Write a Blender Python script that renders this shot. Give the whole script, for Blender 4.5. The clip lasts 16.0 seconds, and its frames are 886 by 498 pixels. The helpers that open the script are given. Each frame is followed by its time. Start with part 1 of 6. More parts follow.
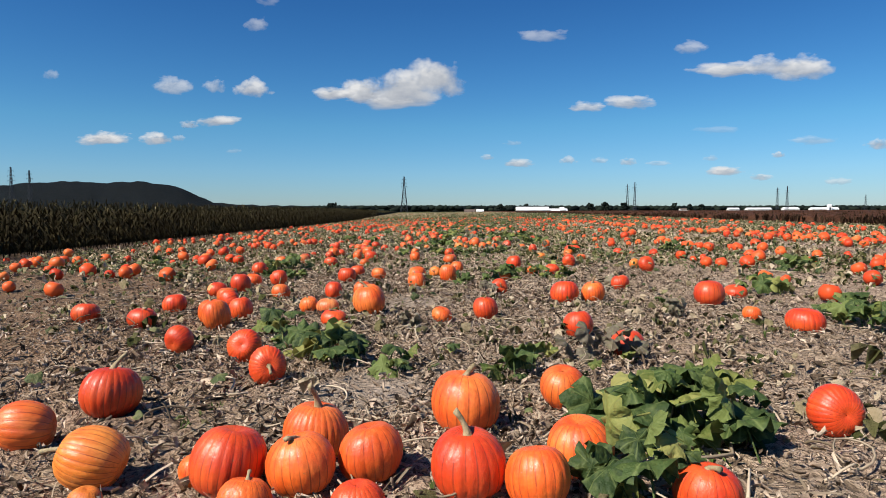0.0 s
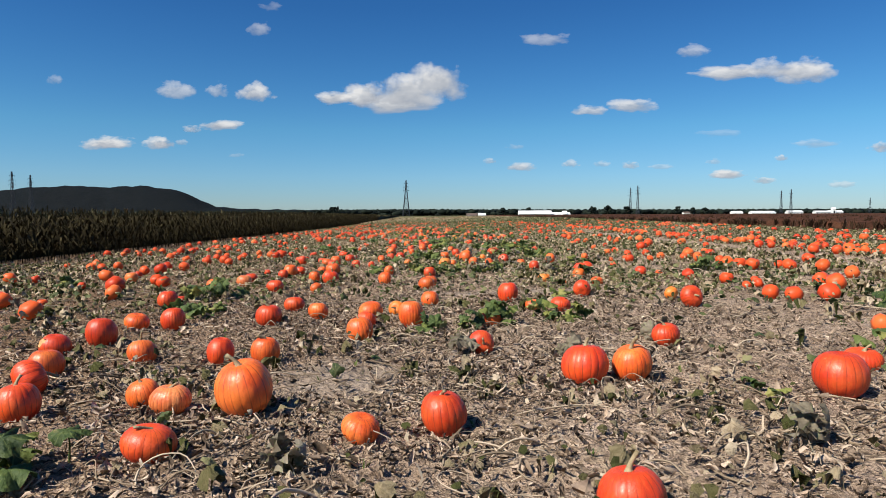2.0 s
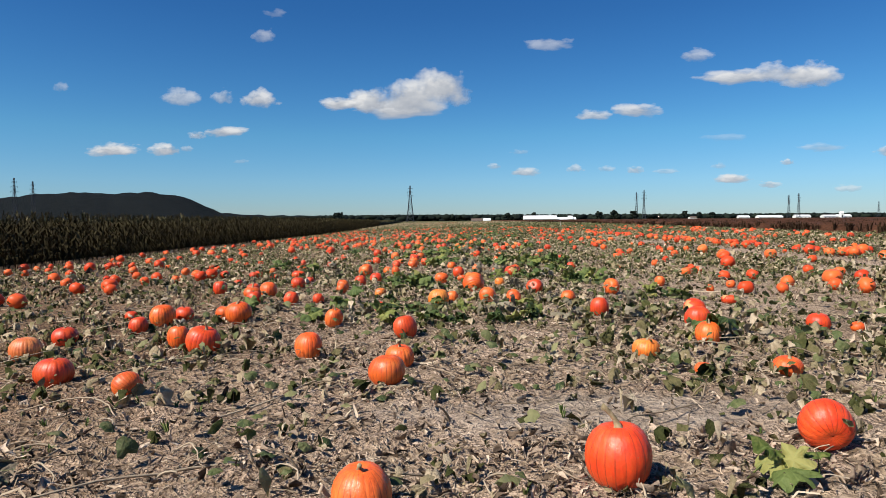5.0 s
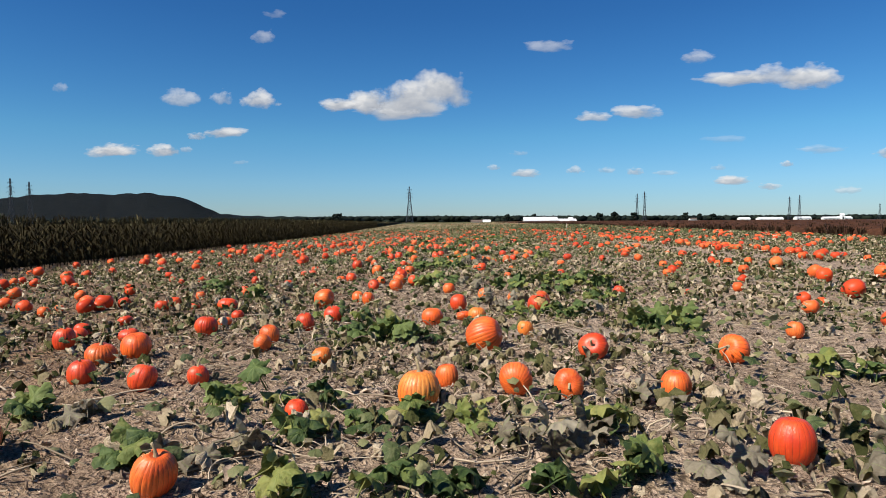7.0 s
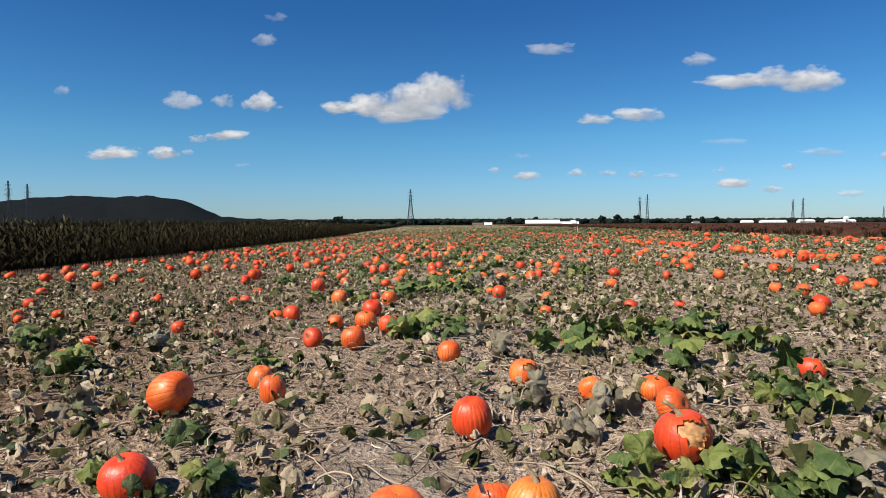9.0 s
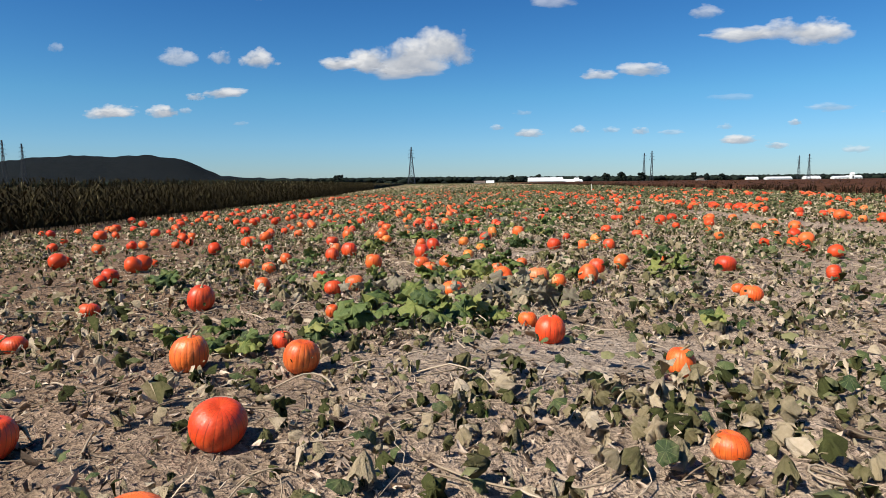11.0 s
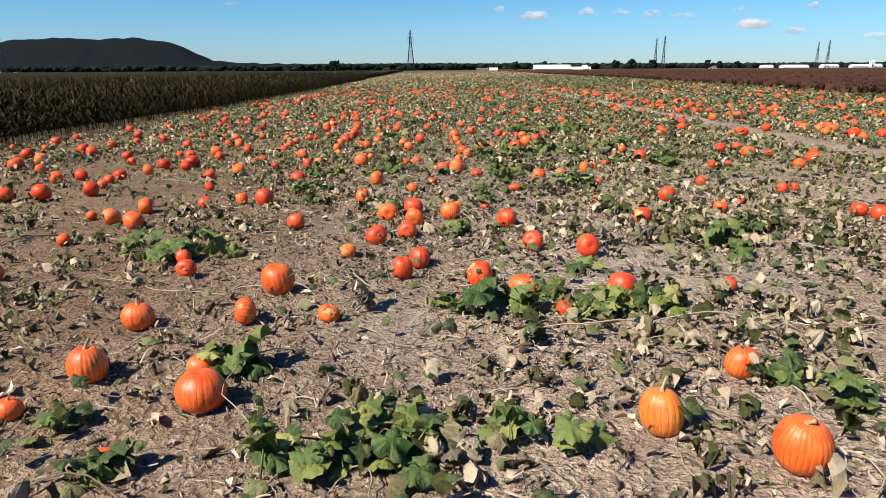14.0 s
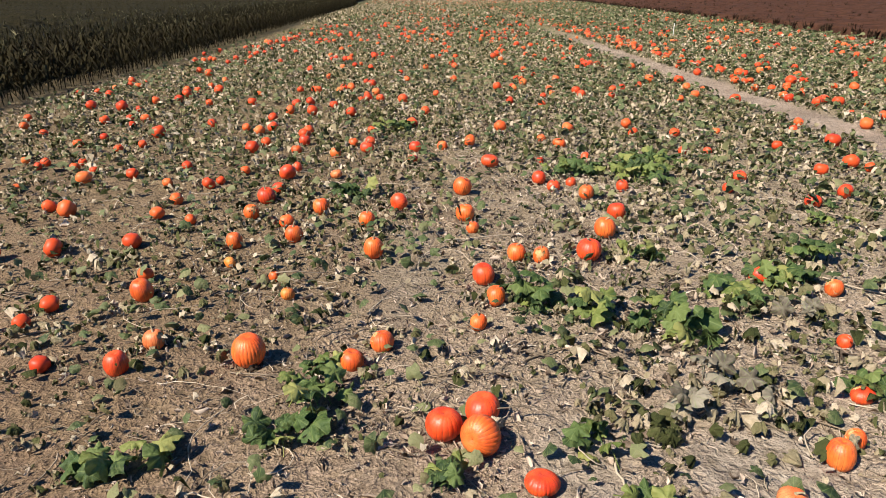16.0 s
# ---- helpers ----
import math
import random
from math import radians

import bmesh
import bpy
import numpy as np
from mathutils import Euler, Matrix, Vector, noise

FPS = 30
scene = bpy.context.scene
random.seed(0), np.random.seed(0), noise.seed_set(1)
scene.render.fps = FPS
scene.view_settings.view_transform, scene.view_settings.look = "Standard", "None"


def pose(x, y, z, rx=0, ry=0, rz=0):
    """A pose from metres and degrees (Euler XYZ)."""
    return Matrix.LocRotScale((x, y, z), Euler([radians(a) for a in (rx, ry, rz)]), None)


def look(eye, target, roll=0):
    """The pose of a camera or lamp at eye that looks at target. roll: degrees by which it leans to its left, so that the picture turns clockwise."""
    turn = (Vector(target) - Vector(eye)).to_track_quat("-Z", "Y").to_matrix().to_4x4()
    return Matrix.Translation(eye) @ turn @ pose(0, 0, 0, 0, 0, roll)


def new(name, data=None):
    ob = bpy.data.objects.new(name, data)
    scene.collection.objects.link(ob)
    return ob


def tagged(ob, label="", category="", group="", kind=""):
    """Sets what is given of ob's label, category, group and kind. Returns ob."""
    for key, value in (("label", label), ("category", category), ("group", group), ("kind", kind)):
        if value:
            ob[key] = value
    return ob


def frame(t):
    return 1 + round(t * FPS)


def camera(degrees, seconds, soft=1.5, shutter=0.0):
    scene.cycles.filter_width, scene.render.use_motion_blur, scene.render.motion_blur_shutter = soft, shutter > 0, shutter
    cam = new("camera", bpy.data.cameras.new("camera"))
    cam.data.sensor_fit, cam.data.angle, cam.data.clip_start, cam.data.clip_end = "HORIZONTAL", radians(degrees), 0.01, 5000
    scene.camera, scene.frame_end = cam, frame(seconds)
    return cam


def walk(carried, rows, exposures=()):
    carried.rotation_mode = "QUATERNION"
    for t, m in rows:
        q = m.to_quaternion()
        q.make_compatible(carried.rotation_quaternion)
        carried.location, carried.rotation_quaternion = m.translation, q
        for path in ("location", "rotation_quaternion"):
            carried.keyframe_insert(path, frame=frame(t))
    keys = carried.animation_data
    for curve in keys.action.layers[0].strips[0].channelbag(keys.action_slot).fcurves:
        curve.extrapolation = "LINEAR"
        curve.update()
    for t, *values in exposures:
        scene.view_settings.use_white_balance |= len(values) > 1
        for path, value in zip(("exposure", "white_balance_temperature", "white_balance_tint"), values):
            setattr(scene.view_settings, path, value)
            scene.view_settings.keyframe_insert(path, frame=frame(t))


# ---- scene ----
cam = camera(70.0, 16.0, soft=0.8)
PATH = [
    (0, (0.977, 2.267, 1.192), (0.894, 4.262, 1.072), -0.17),
    (0.5, (1.075, 2.923, 1.225), (0.99, 4.918, 1.108), -0.17),
    (1, (1.175, 3.708, 1.254), (1.088, 5.703, 1.141), -0.15),
    (1.5, (1.267, 4.557, 1.291), (1.178, 6.552, 1.18), -0.24),
    (2, (1.323, 5.479, 1.298), (1.232, 7.474, 1.19), -0.26),
    (2.5, (1.345, 6.456, 1.292), (1.251, 8.451, 1.187), -0.24),
    (3, (1.289, 7.499, 1.279), (1.196, 9.494, 1.174), -0.23),
    (3.5, (1.209, 8.519, 1.264), (1.115, 10.514, 1.162), -0.26),
    (5.8, (1.215, 13.402, 1.23), (1.106, 15.398, 1.141), -0.48),
    (6, (1.173, 13.823, 1.249), (1.071, 15.818, 1.159), -0.34),
    (6.5, (1.15, 14.94, 1.28), (1.045, 16.935, 1.19), -0.36),
    (7, (1.083, 16.105, 1.301), (0.979, 18.101, 1.214), -0.35),
    (7.5, (1.027, 17.357, 1.3), (0.921, 19.352, 1.214), -0.29),
    (8, (0.972, 18.677, 1.292), (0.865, 20.672, 1.209), -0.32),
    (8.5, (0.918, 20.073, 1.286), (0.811, 22.069, 1.206), -0.33),
    (9, (0.861, 21.545, 1.278), (0.753, 23.541, 1.2), -0.33),
    (9.2, (0.835, 22.137, 1.26), (0.726, 24.133, 1.187), -0.33),
    (11.3, (0.62, 28.339, 1.284), (0.506, 30.321, 1.043), -0.64),
    (11.5, (0.571, 29.029, 1.286), (0.458, 31.008, 1.024), -0.43),
    (12, (0.458, 30.827, 1.323), (0.346, 32.798, 1.005), -0.39),
    (12.5, (0.334, 32.773, 1.41), (0.221, 34.734, 1.035), -0.39),
    (13, (0.213, 34.741, 1.54), (0.1, 36.69, 1.106), -0.29),
    (13.5, (0.123, 36.729, 1.68), (0.009, 38.664, 1.189), -0.37),
    (14, (0.03, 38.758, 1.874), (-0.083, 40.678, 1.327), -0.32),
    (14.5, (-0.075, 40.82, 2.09), (-0.189, 42.724, 1.486), -0.44),
    (15, (-0.235, 42.907, 2.324), (-0.342, 44.791, 1.664), -0.11),
    (15.5, (-0.32, 44.941, 2.656), (-0.427, 46.805, 1.938), -0.10),
    (16, (-0.483, 47.067, 2.956), (-0.579, 48.913, 2.193), 0.01),
]
walk(cam, [(t, look(eye, target, roll)) for t, eye, target, roll in PATH], exposures=((0, 0.55), (9, 0.56), (13, 0.73), (16, 0.86)))

# ---- world, sun ----
SUN_WAY = Vector((-0.80, -0.60, 0)).normalized()  # towards the sun, on the ground
SUN_HIGH = radians(46)
world = bpy.data.worlds.new("world")
scene.world = world
world.use_nodes = True
wt = world.node_tree
sky = wt.nodes.new("ShaderNodeTexSky")
sky.sky_type = "NISHITA"
sky.sun_disc = False
sky.sun_elevation = SUN_HIGH
sky.sun_rotation = math.atan2(SUN_WAY.x, SUN_WAY.y)
sky.air_density, sky.dust_density, sky.ozone_density = 1.0, 0.1, 3.0
sky_tone = wt.nodes.new("ShaderNodeHueSaturation")
sky_tone.inputs["Saturation"].default_value = 1.3
wt.links.new(sky.outputs[0], sky_tone.inputs["Color"])
sky_blue = wt.nodes.new("ShaderNodeMix")
sky_blue.data_type, sky_blue.blend_type = "RGBA", "MULTIPLY"
sky_blue.inputs[0].default_value = 1.0
sky_way = wt.nodes.new("ShaderNodeSeparateXYZ")
wt.links.new(wt.nodes.new("ShaderNodeTexCoord").outputs["Generated"], sky_way.inputs[0])
sky_fade = wt.nodes.new("ShaderNodeValToRGB")
sky_fade.color_ramp.elements[0].color = (0.68, 0.94, 1.50, 1)
sky_fade.color_ramp.elements[1].color = (0.61, 0.94, 1.24, 1)
sky_fade.color_ramp.elements[1].position = 0.30
sky_fade.color_ramp.elements.new(0.13).color = (0.72, 1.15, 1.38, 1)
wt.links.new(sky_way.outputs[2], sky_fade.inputs[0])
wt.links.new(sky_fade.outputs[0], sky_blue.inputs[7])
wt.links.new(sky_tone.outputs[0], sky_blue.inputs[6])
wt.links.new(sky_blue.outputs[2], wt.nodes["Background"].inputs["Color"])
wt.nodes["Background"].inputs["Strength"].default_value = 0.051
sun_data = bpy.data.lights.new("sun", "SUN")
sun_data.energy, sun_data.angle, sun_data.color = 5.0, radians(0.5), (1.0, 0.93, 0.82)
sun = new("sun", sun_data)
sun_from = Vector((SUN_WAY.x * math.cos(SUN_HIGH), SUN_WAY.y * math.cos(SUN_HIGH), math.sin(SUN_HIGH)))
sun.matrix_basis = look(sun_from * 50, (0, 0, 0))


# ---- the lie of the land ----
SLOPE = math.tan(radians(1.1))


def lie(x, y):
    """Height of the smooth ground."""
    x = np.asarray(x, float)
    return SLOPE * 30 * np.tanh(x / 30)


def corn_edge(y):
    """Where the corn begins."""
    y = np.asarray(y, float)
    return -14.1 - 0.03 * (y - 50) - 0.07 * np.maximum(0, y - 75)


def brush_edge(y):
    """Where the red-brown crop begins."""
    return 21.0 - 0.02 * (np.asarray(y, float) - 75)


def track_middle(y):
    return 7.2 - 0.075 * (np.asarray(y, float) - 63)


def wave(x, y, s):
    """A cheap smooth noise of about -1 to 1, s metres across."""
    a, b = np.asarray(x, float) / s, np.asarray(y, float) / s
    return (np.sin(a * 2.1 + 1.3 * np.sin(b * 1.7 + 0.4)) + np.sin(b * 2.3 + 1.1 * np.sin(a * 1.9 + 2.0)) + np.sin(1.3 * (a + b) + 0.7 * np.sin(a * 3.1 - b))) / 3


BARE = ((0.35, 6.4, 0.5, 0.6), (0.3, 10.4, 0.6, 0.6), (1.9, 15.6, 1.2, 0.5), (2.0, 23.2, 0.9, 0.5), (0.35, 24.7, 0.45, 0.8), (1.2, 31.9, 1.3, 0.9), (0.3, 37.2, 0.9, 0.9),
        (1.6, 38.4, 0.7, 0.6), (1.7, 44.5, 1.4, 0.9), (-0.6, 43.2, 0.5, 0.6), (0.3, 50.0, 0.4, 1.2), (1.5, 50.2, 0.6, 1.0), (-1.9, 46.4, 0.5, 0.8), (-1.2, 53.8, 0.5, 1.5))


def bare_earth(x, y):
    """How bare and trodden the earth lies there, 0 to 1."""
    x, y = np.asarray(x, float), np.asarray(y, float)
    most = 0 * x
    for bx, by, rx, ry in BARE:
        most = np.maximum(most, np.exp(-((x - bx) / rx) ** 2 - ((y - by) / ry) ** 2))
    return np.clip(most * 1.3 + 0.25 * wave(x, y, 0.4) - 0.2, 0, 1)


def relief(x, y):
    """Height of the ground with its lumps."""
    bumps = 0.022 * wave(x, y, 0.55) + 0.012 * wave(np.asarray(x) + 31, y, 0.21) + 0.03 * wave(x, np.asarray(y) + 9, 2.6)
    far = np.clip((np.hypot(np.asarray(x) - 0.5, (np.asarray(y) - 33) * 0.25) - 8) / 20, 0, 1)
    hollow = -0.04 * np.exp(-((np.asarray(x) - track_middle(y)) / 0.6) ** 2)
    return lie(x, y) + bumps * (1 - 0.7 * far) + hollow


# ---- materials ----
def shader(name):
    m = bpy.data.materials.new(name)
    m.use_nodes = True
    return m, m.node_tree, m.node_tree.nodes["Principled BSDF"]


def nd(nt, kind, links=None, **values):
    """A node; values by attribute or by input name, links by input name or index."""
    n = nt.nodes.new("ShaderNode" + kind)
    for key, value in values.items():
        key = key.replace("_", " ") if key[0].isupper() else key
        if key in n.inputs:
            n.inputs[key].default_value = value
        elif key == "operation":
            n.operation = value
        elif key == "blend_type":
            n.blend_type = value
        elif key == "data_type":
            n.data_type = value
        elif key == "feature":
            n.feature = value
        elif key == "noise_dimensions":
            n.noise_dimensions = value
    for key, out in (links or {}).items():
        nt.links.new(out, n.inputs[key])
    return n


def ramp(nt, out, *stops):
    n = nt.nodes.new("ShaderNodeValToRGB")
    nt.links.new(out, n.inputs[0])
    e = n.color_ramp.elements
    while len(e) < len(stops):
        e.new(0.5)
    for el, (at, col) in zip(e, stops):
        el.position = at
        el.color = (*col, 1) if isinstance(col, tuple) else (col, col, col, 1)
    return n.outputs[0]


def mixed(nt, fac, a, b, how="MIX"):
    n = nt.nodes.new("ShaderNodeMix")
    n.data_type, n.blend_type = "RGBA", how
    for key, v in ((0, fac), (6, a), (7, b)):
        if isinstance(v, bpy.types.NodeSocket):
            nt.links.new(v, n.inputs[key])
        else:
            n.inputs[key].default_value = (*v, 1) if isinstance(v, tuple) else v
    return n.outputs[2]


def bump(nt, bsdf, out, strength, distance):
    b = nd(nt, "Bump", {"Height": out}, Strength=strength, Distance=distance)
    nt.links.new(b.outputs[0], bsdf.inputs["Normal"])


def place_of(nt):
    return nt.nodes.new("ShaderNodeNewGeometry").outputs["Position"]


def noisy(nt, vec, scale, detail=4.0, rough=0.55):
    return nd(nt, "TexNoise", {"Vector": vec}, Scale=scale, Detail=detail, Roughness=rough).outputs[0]


def pumpkin_skin(name, deep, main, pale):
    m, nt, b = shader(name)
    info = nt.nodes.new("ShaderNodeObjectInfo")
    co = nt.nodes.new("ShaderNodeTexCoord").outputs["Object"]
    shift = nd(nt, "VectorMath", {0: co, 1: info.outputs["Location"]}, operation="ADD").outputs[0]
    blotch = noisy(nt, shift, 2.2, 3)
    fine = noisy(nt, shift, 18.0, 5)
    col = mixed(nt, ramp(nt, blotch, (0.36, 0.0), (0.66, 1.0)), deep, main)
    col = mixed(nt, ramp(nt, noisy(nt, shift, 1.3, 2), (0.48, 0.0), (0.76, 0.65)), col, pale)
    tone = nd(nt, "MapRange", {"Value": info.outputs["Random"]}, To_Min=0.84, To_Max=1.14)
    hue = nd(nt, "HueSaturation", {"Color": col, "Value": tone.outputs[0]}, Saturation=1.0)
    long = nd(nt, "VectorMath", {0: shift}, operation="MULTIPLY")
    long.inputs[1].default_value = (14.0, 14.0, 1.6)
    streak = noisy(nt, long.outputs[0], 1.0, 4, 0.6)
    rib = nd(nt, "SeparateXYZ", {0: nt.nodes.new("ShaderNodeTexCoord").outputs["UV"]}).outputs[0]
    # shade in the grooves, painted as dark lines broken up by noise
    groove_shade = mixed(nt, 1.0, ramp(nt, rib, (0.08, 0.8), (0.52, 0.0)), ramp(nt, noisy(nt, shift, 4.0, 3), (0.34, 0.2), (0.58, 0.95)), "MULTIPLY")
    scab = ramp(nt, noisy(nt, shift, 7.0, 6, 0.7), (0.66, 0.0), (0.72, 1.0))
    col = mixed(nt, scab, hue.outputs[0], (0.30, 0.16, 0.07))
    col = mixed(nt, ramp(nt, streak, (0.34, 0.34), (0.50, 0.0)), col, (0.40, 0.045, 0.012))
    col = mixed(nt, ramp(nt, streak, (0.56, 0.0), (0.72, 0.3)), col, pale)
    col = mixed(nt, ramp(nt, fine, (0.35, 0.18), (0.6, 0.0)), col, (0.38, 0.08, 0.02))
    col = mixed(nt, groove_shade, col, (0.21, 0.026, 0.010))
    nt.links.new(col, b.inputs["Base Color"])
    nt.links.new(ramp(nt, fine, (0.3, 0.36), (0.7, 0.54)), b.inputs["Roughness"])
    b.inputs["Specular IOR Level"].default_value = 0.5
    bump(nt, b, mixed(nt, 0.5, fine, streak), 0.4, 0.010)
    return m


SKIN = {
    "r": pumpkin_skin("pumpkin_skin_red", (0.60, 0.036, 0.008), (0.76, 0.070, 0.011), (0.82, 0.15, 0.03)),
    "o": pumpkin_skin("pumpkin_skin_orange", (0.70, 0.082, 0.011), (0.82, 0.145, 0.018), (0.85, 0.27, 0.06)),
    "y": pumpkin_skin("pumpkin_skin_yellow", (0.74, 0.16, 0.018), (0.80, 0.24, 0.03), (0.82, 0.38, 0.09)),
    "p": pumpkin_skin("pumpkin_skin_pale", (0.62, 0.13, 0.035), (0.70, 0.21, 0.06), (0.72, 0.33, 0.12)),
}


def plain(name, stops, scale, rough=0.8, relief_by=0.3, step=0.01, by_island=False, by_object=False, gloss=0.25):
    """A matt material whose colour runs along the stops by noise, and by piece."""
    m, nt, b = shader(name)
    pos = place_of(nt)
    n = noisy(nt, pos, scale, 5, 0.6)
    if by_island or by_object:
        src = nt.nodes.new("ShaderNodeNewGeometry").outputs["Random Per Island"] if by_island else nt.nodes.new("ShaderNodeObjectInfo").outputs["Random"]
        half = nd(nt, "Math", {0: n}, operation="MULTIPLY")
        half.inputs[1].default_value = 0.3
        add = nd(nt, "Math", {0: src}, operation="MULTIPLY_ADD")
        add.inputs[1].default_value = 0.78
        nt.links.new(half.outputs[0], add.inputs[2])
        key = add.outputs[0]
    else:
        key = n
    nt.links.new(ramp(nt, key, *stops), b.inputs["Base Color"])
    b.inputs["Roughness"].default_value = rough
    b.inputs["Specular IOR Level"].default_value = gloss
    if relief_by:
        bump(nt, b, noisy(nt, pos, scale * 4, 4), relief_by, step)
    return m


def leaf_green(name, by_object, dark, mid, light):
    m, nt, b = shader(name)
    uv = nt.nodes.new("ShaderNodeTexCoord").outputs["UV"]
    xyz = nd(nt, "SeparateXYZ", {0: uv})
    ang = nd(nt, "Math", {0: xyz.outputs[1], 1: xyz.outputs[0]}, operation="ARCTAN2")
    turns = nd(nt, "Math", {0: ang.outputs[0]}, operation="MULTIPLY")
    turns.inputs[1].default_value = 7 / (2 * math.pi)
    fr = nd(nt, "Math", {0: turns.outputs[0]}, operation="PINGPONG")
    fr.inputs[1].default_value = 0.5
    vein = ramp(nt, fr.outputs[0], (0.0, 1.0), (0.09, 0.0))
    src = nt.nodes.new("ShaderNodeObjectInfo").outputs["Random"] if by_object else nt.nodes.new("ShaderNodeNewGeometry").outputs["Random Per Island"]
    pos = place_of(nt)
    col = ramp(nt, src, (0.0, dark), (0.6, mid), (1.0, light))
    col = mixed(nt, ramp(nt, noisy(nt, pos, 22, 4), (0.45, 0.0), (0.75, 0.6)), col, light)
    veiny = nd(nt, "Math", {0: vein}, operation="MULTIPLY")
    veiny.inputs[1].default_value = 0.45
    col = mixed(nt, veiny.outputs[0], col, (0.22, 0.27, 0.09))
    spots = ramp(nt, noisy(nt, pos, 9, 5, 0.7), (0.66, 0.0), (0.74, 0.8))
    col = mixed(nt, spots, col, (0.26, 0.20, 0.09))
    nt.links.new(col, b.inputs["Base Color"])
    b.inputs["Roughness"].default_value = 0.62
    b.inputs["Specular IOR Level"].default_value = 0.3
    bump(nt, b, noisy(nt, pos, 38, 4), 0.7, 0.02)
    thin = nt.nodes.new("ShaderNodeBsdfTranslucent")
    nt.links.new(col, thin.inputs["Color"])
    both = nt.nodes.new("ShaderNodeMixShader")
    both.inputs[0].default_value = 0.22
    nt.links.new(b.outputs[0], both.inputs[1])
    nt.links.new(thin.outputs[0], both.inputs[2])
    nt.links.new(both.outputs[0], nt.nodes["Material Output"].inputs["Surface"])
    return m


GREEN = leaf_green("green_leaf", True, (0.022, 0.044, 0.012), (0.062, 0.102, 0.026), (0.16, 0.20, 0.055))
LIME = leaf_green("yellowing_leaf", True, (0.07, 0.105, 0.020), (0.17, 0.20, 0.045), (0.32, 0.30, 0.095))
GREYED = leaf_green("dead_leaf", True, (0.10, 0.080, 0.054), (0.19, 0.160, 0.110), (0.31, 0.27, 0.195))
GREEN_STUFF = leaf_green("green_leaf_far", False, (0.026, 0.048, 0.015), (0.080, 0.105, 0.034), (0.25, 0.235, 0.110))
DRY = plain("dry_leaf", ((0.10, (0.036, 0.026, 0.019)), (0.36, (0.145, 0.104, 0.073)), (0.70, (0.40, 0.305, 0.226)), (1.0, (0.68, 0.55, 0.425))), 90, 0.85, 0.5, 0.008, by_island=True, gloss=0.1)
STRAW = plain("dry_vine", ((0.0, (0.10, 0.072, 0.046)), (0.45, (0.22, 0.168, 0.112)), (1.0, (0.54, 0.44, 0.32))), 10, 0.75, by_island=True)
WILT = plain("wilting_leaf", ((0.08, (0.026, 0.032, 0.012)), (0.32, (0.074, 0.080, 0.028)), (0.52, (0.185, 0.158, 0.080)), (0.78, (0.42, 0.335, 0.220)), (1.0, (0.62, 0.515, 0.385))), 45, 0.8, 0.9, 0.015, by_island=True, gloss=0.06)
WEED = plain("green_weed", ((0.1, (0.035, 0.060, 0.015)), (0.5, (0.08, 0.12, 0.030)), (1.0, (0.20, 0.22, 0.08))), 14, 0.7, 0.0, by_island=True, gloss=0.1)
STEM = plain("pumpkin_stem", ((0.3, (0.16, 0.12, 0.06)), (0.6, (0.36, 0.29, 0.17)), (0.8, (0.22, 0.22, 0.09))), 30, 0.7, 0.5)
FLESH = plain("pumpkin_flesh", ((0.3, (0.30, 0.08, 0.016)), (0.5, (0.66, 0.36, 0.15)), (0.7, (0.12, 0.045, 0.018))), 5, 0.6, 0.6)
# near-black leaves: the stand's shaded front is put into the colour
CORN_SHADED = plain("corn_leaf_shaded", ((0.0, (0.014, 0.011, 0.006)), (0.5, (0.026, 0.021, 0.010)), (0.88, (0.040, 0.033, 0.015)), (1.0, (0.10, 0.082, 0.042))), 3, 0.8, by_island=True, gloss=0.04)
# paler copy for the tops, where sunlight is put into the colour
CORN_SUNLIT = plain("corn_leaf_sunlit", ((0.1, (0.025, 0.023, 0.010)), (0.6, (0.06, 0.052, 0.022)), (0.85, (0.16, 0.135, 0.065)), (1.0, (0.36, 0.30, 0.17))), 5, 0.7, by_island=True, gloss=0.1)
CORN_INNER_SHADE = plain("corn_inner_shade", ((0.3, (0.015, 0.013, 0.006)), (0.7, (0.045, 0.036, 0.015))), 2.5, 0.9, 1.0, 0.3, gloss=0.04)
BRUSH = plain("brown_crop", ((0.0, (0.016, 0.010, 0.007)), (0.5, (0.036, 0.021, 0.013)), (1.0, (0.075, 0.047, 0.028))), 2.0, 0.9, 1.0, 0.2, by_island=True, gloss=0.04)
BRUSH_MASS = plain("brown_crop_mass", ((0.3, (0.040, 0.018, 0.011)), (0.7, (0.10, 0.045, 0.025))), 0.9, 0.9, 1.0, 0.3, gloss=0.04)
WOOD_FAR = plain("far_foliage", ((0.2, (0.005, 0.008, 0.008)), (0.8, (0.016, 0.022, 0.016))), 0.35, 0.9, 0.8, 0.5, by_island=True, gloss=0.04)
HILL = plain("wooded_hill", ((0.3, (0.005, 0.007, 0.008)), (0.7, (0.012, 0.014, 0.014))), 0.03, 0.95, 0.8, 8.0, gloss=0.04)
STEEL = plain("tower_steel", ((0.2, (0.016, 0.020, 0.026)), (0.8, (0.035, 0.042, 0.052))), 0.3, 0.6, 0.0)
WHITE = plain("white_siding", ((0.2, (0.70, 0.69, 0.66)), (0.8, (0.82, 0.82, 0.80))), 0.8, 0.6, 0.1)
ROOF = plain("pale_roof", ((0.2, (0.55, 0.56, 0.58)), (0.8, (0.75, 0.76, 0.77))), 0.5, 0.5, 0.1)
ROOF_DARK = plain("dark_roof", ((0.2, (0.08, 0.06, 0.05)), (0.8, (0.16, 0.12, 0.10))), 0.5, 0.7, 0.1)
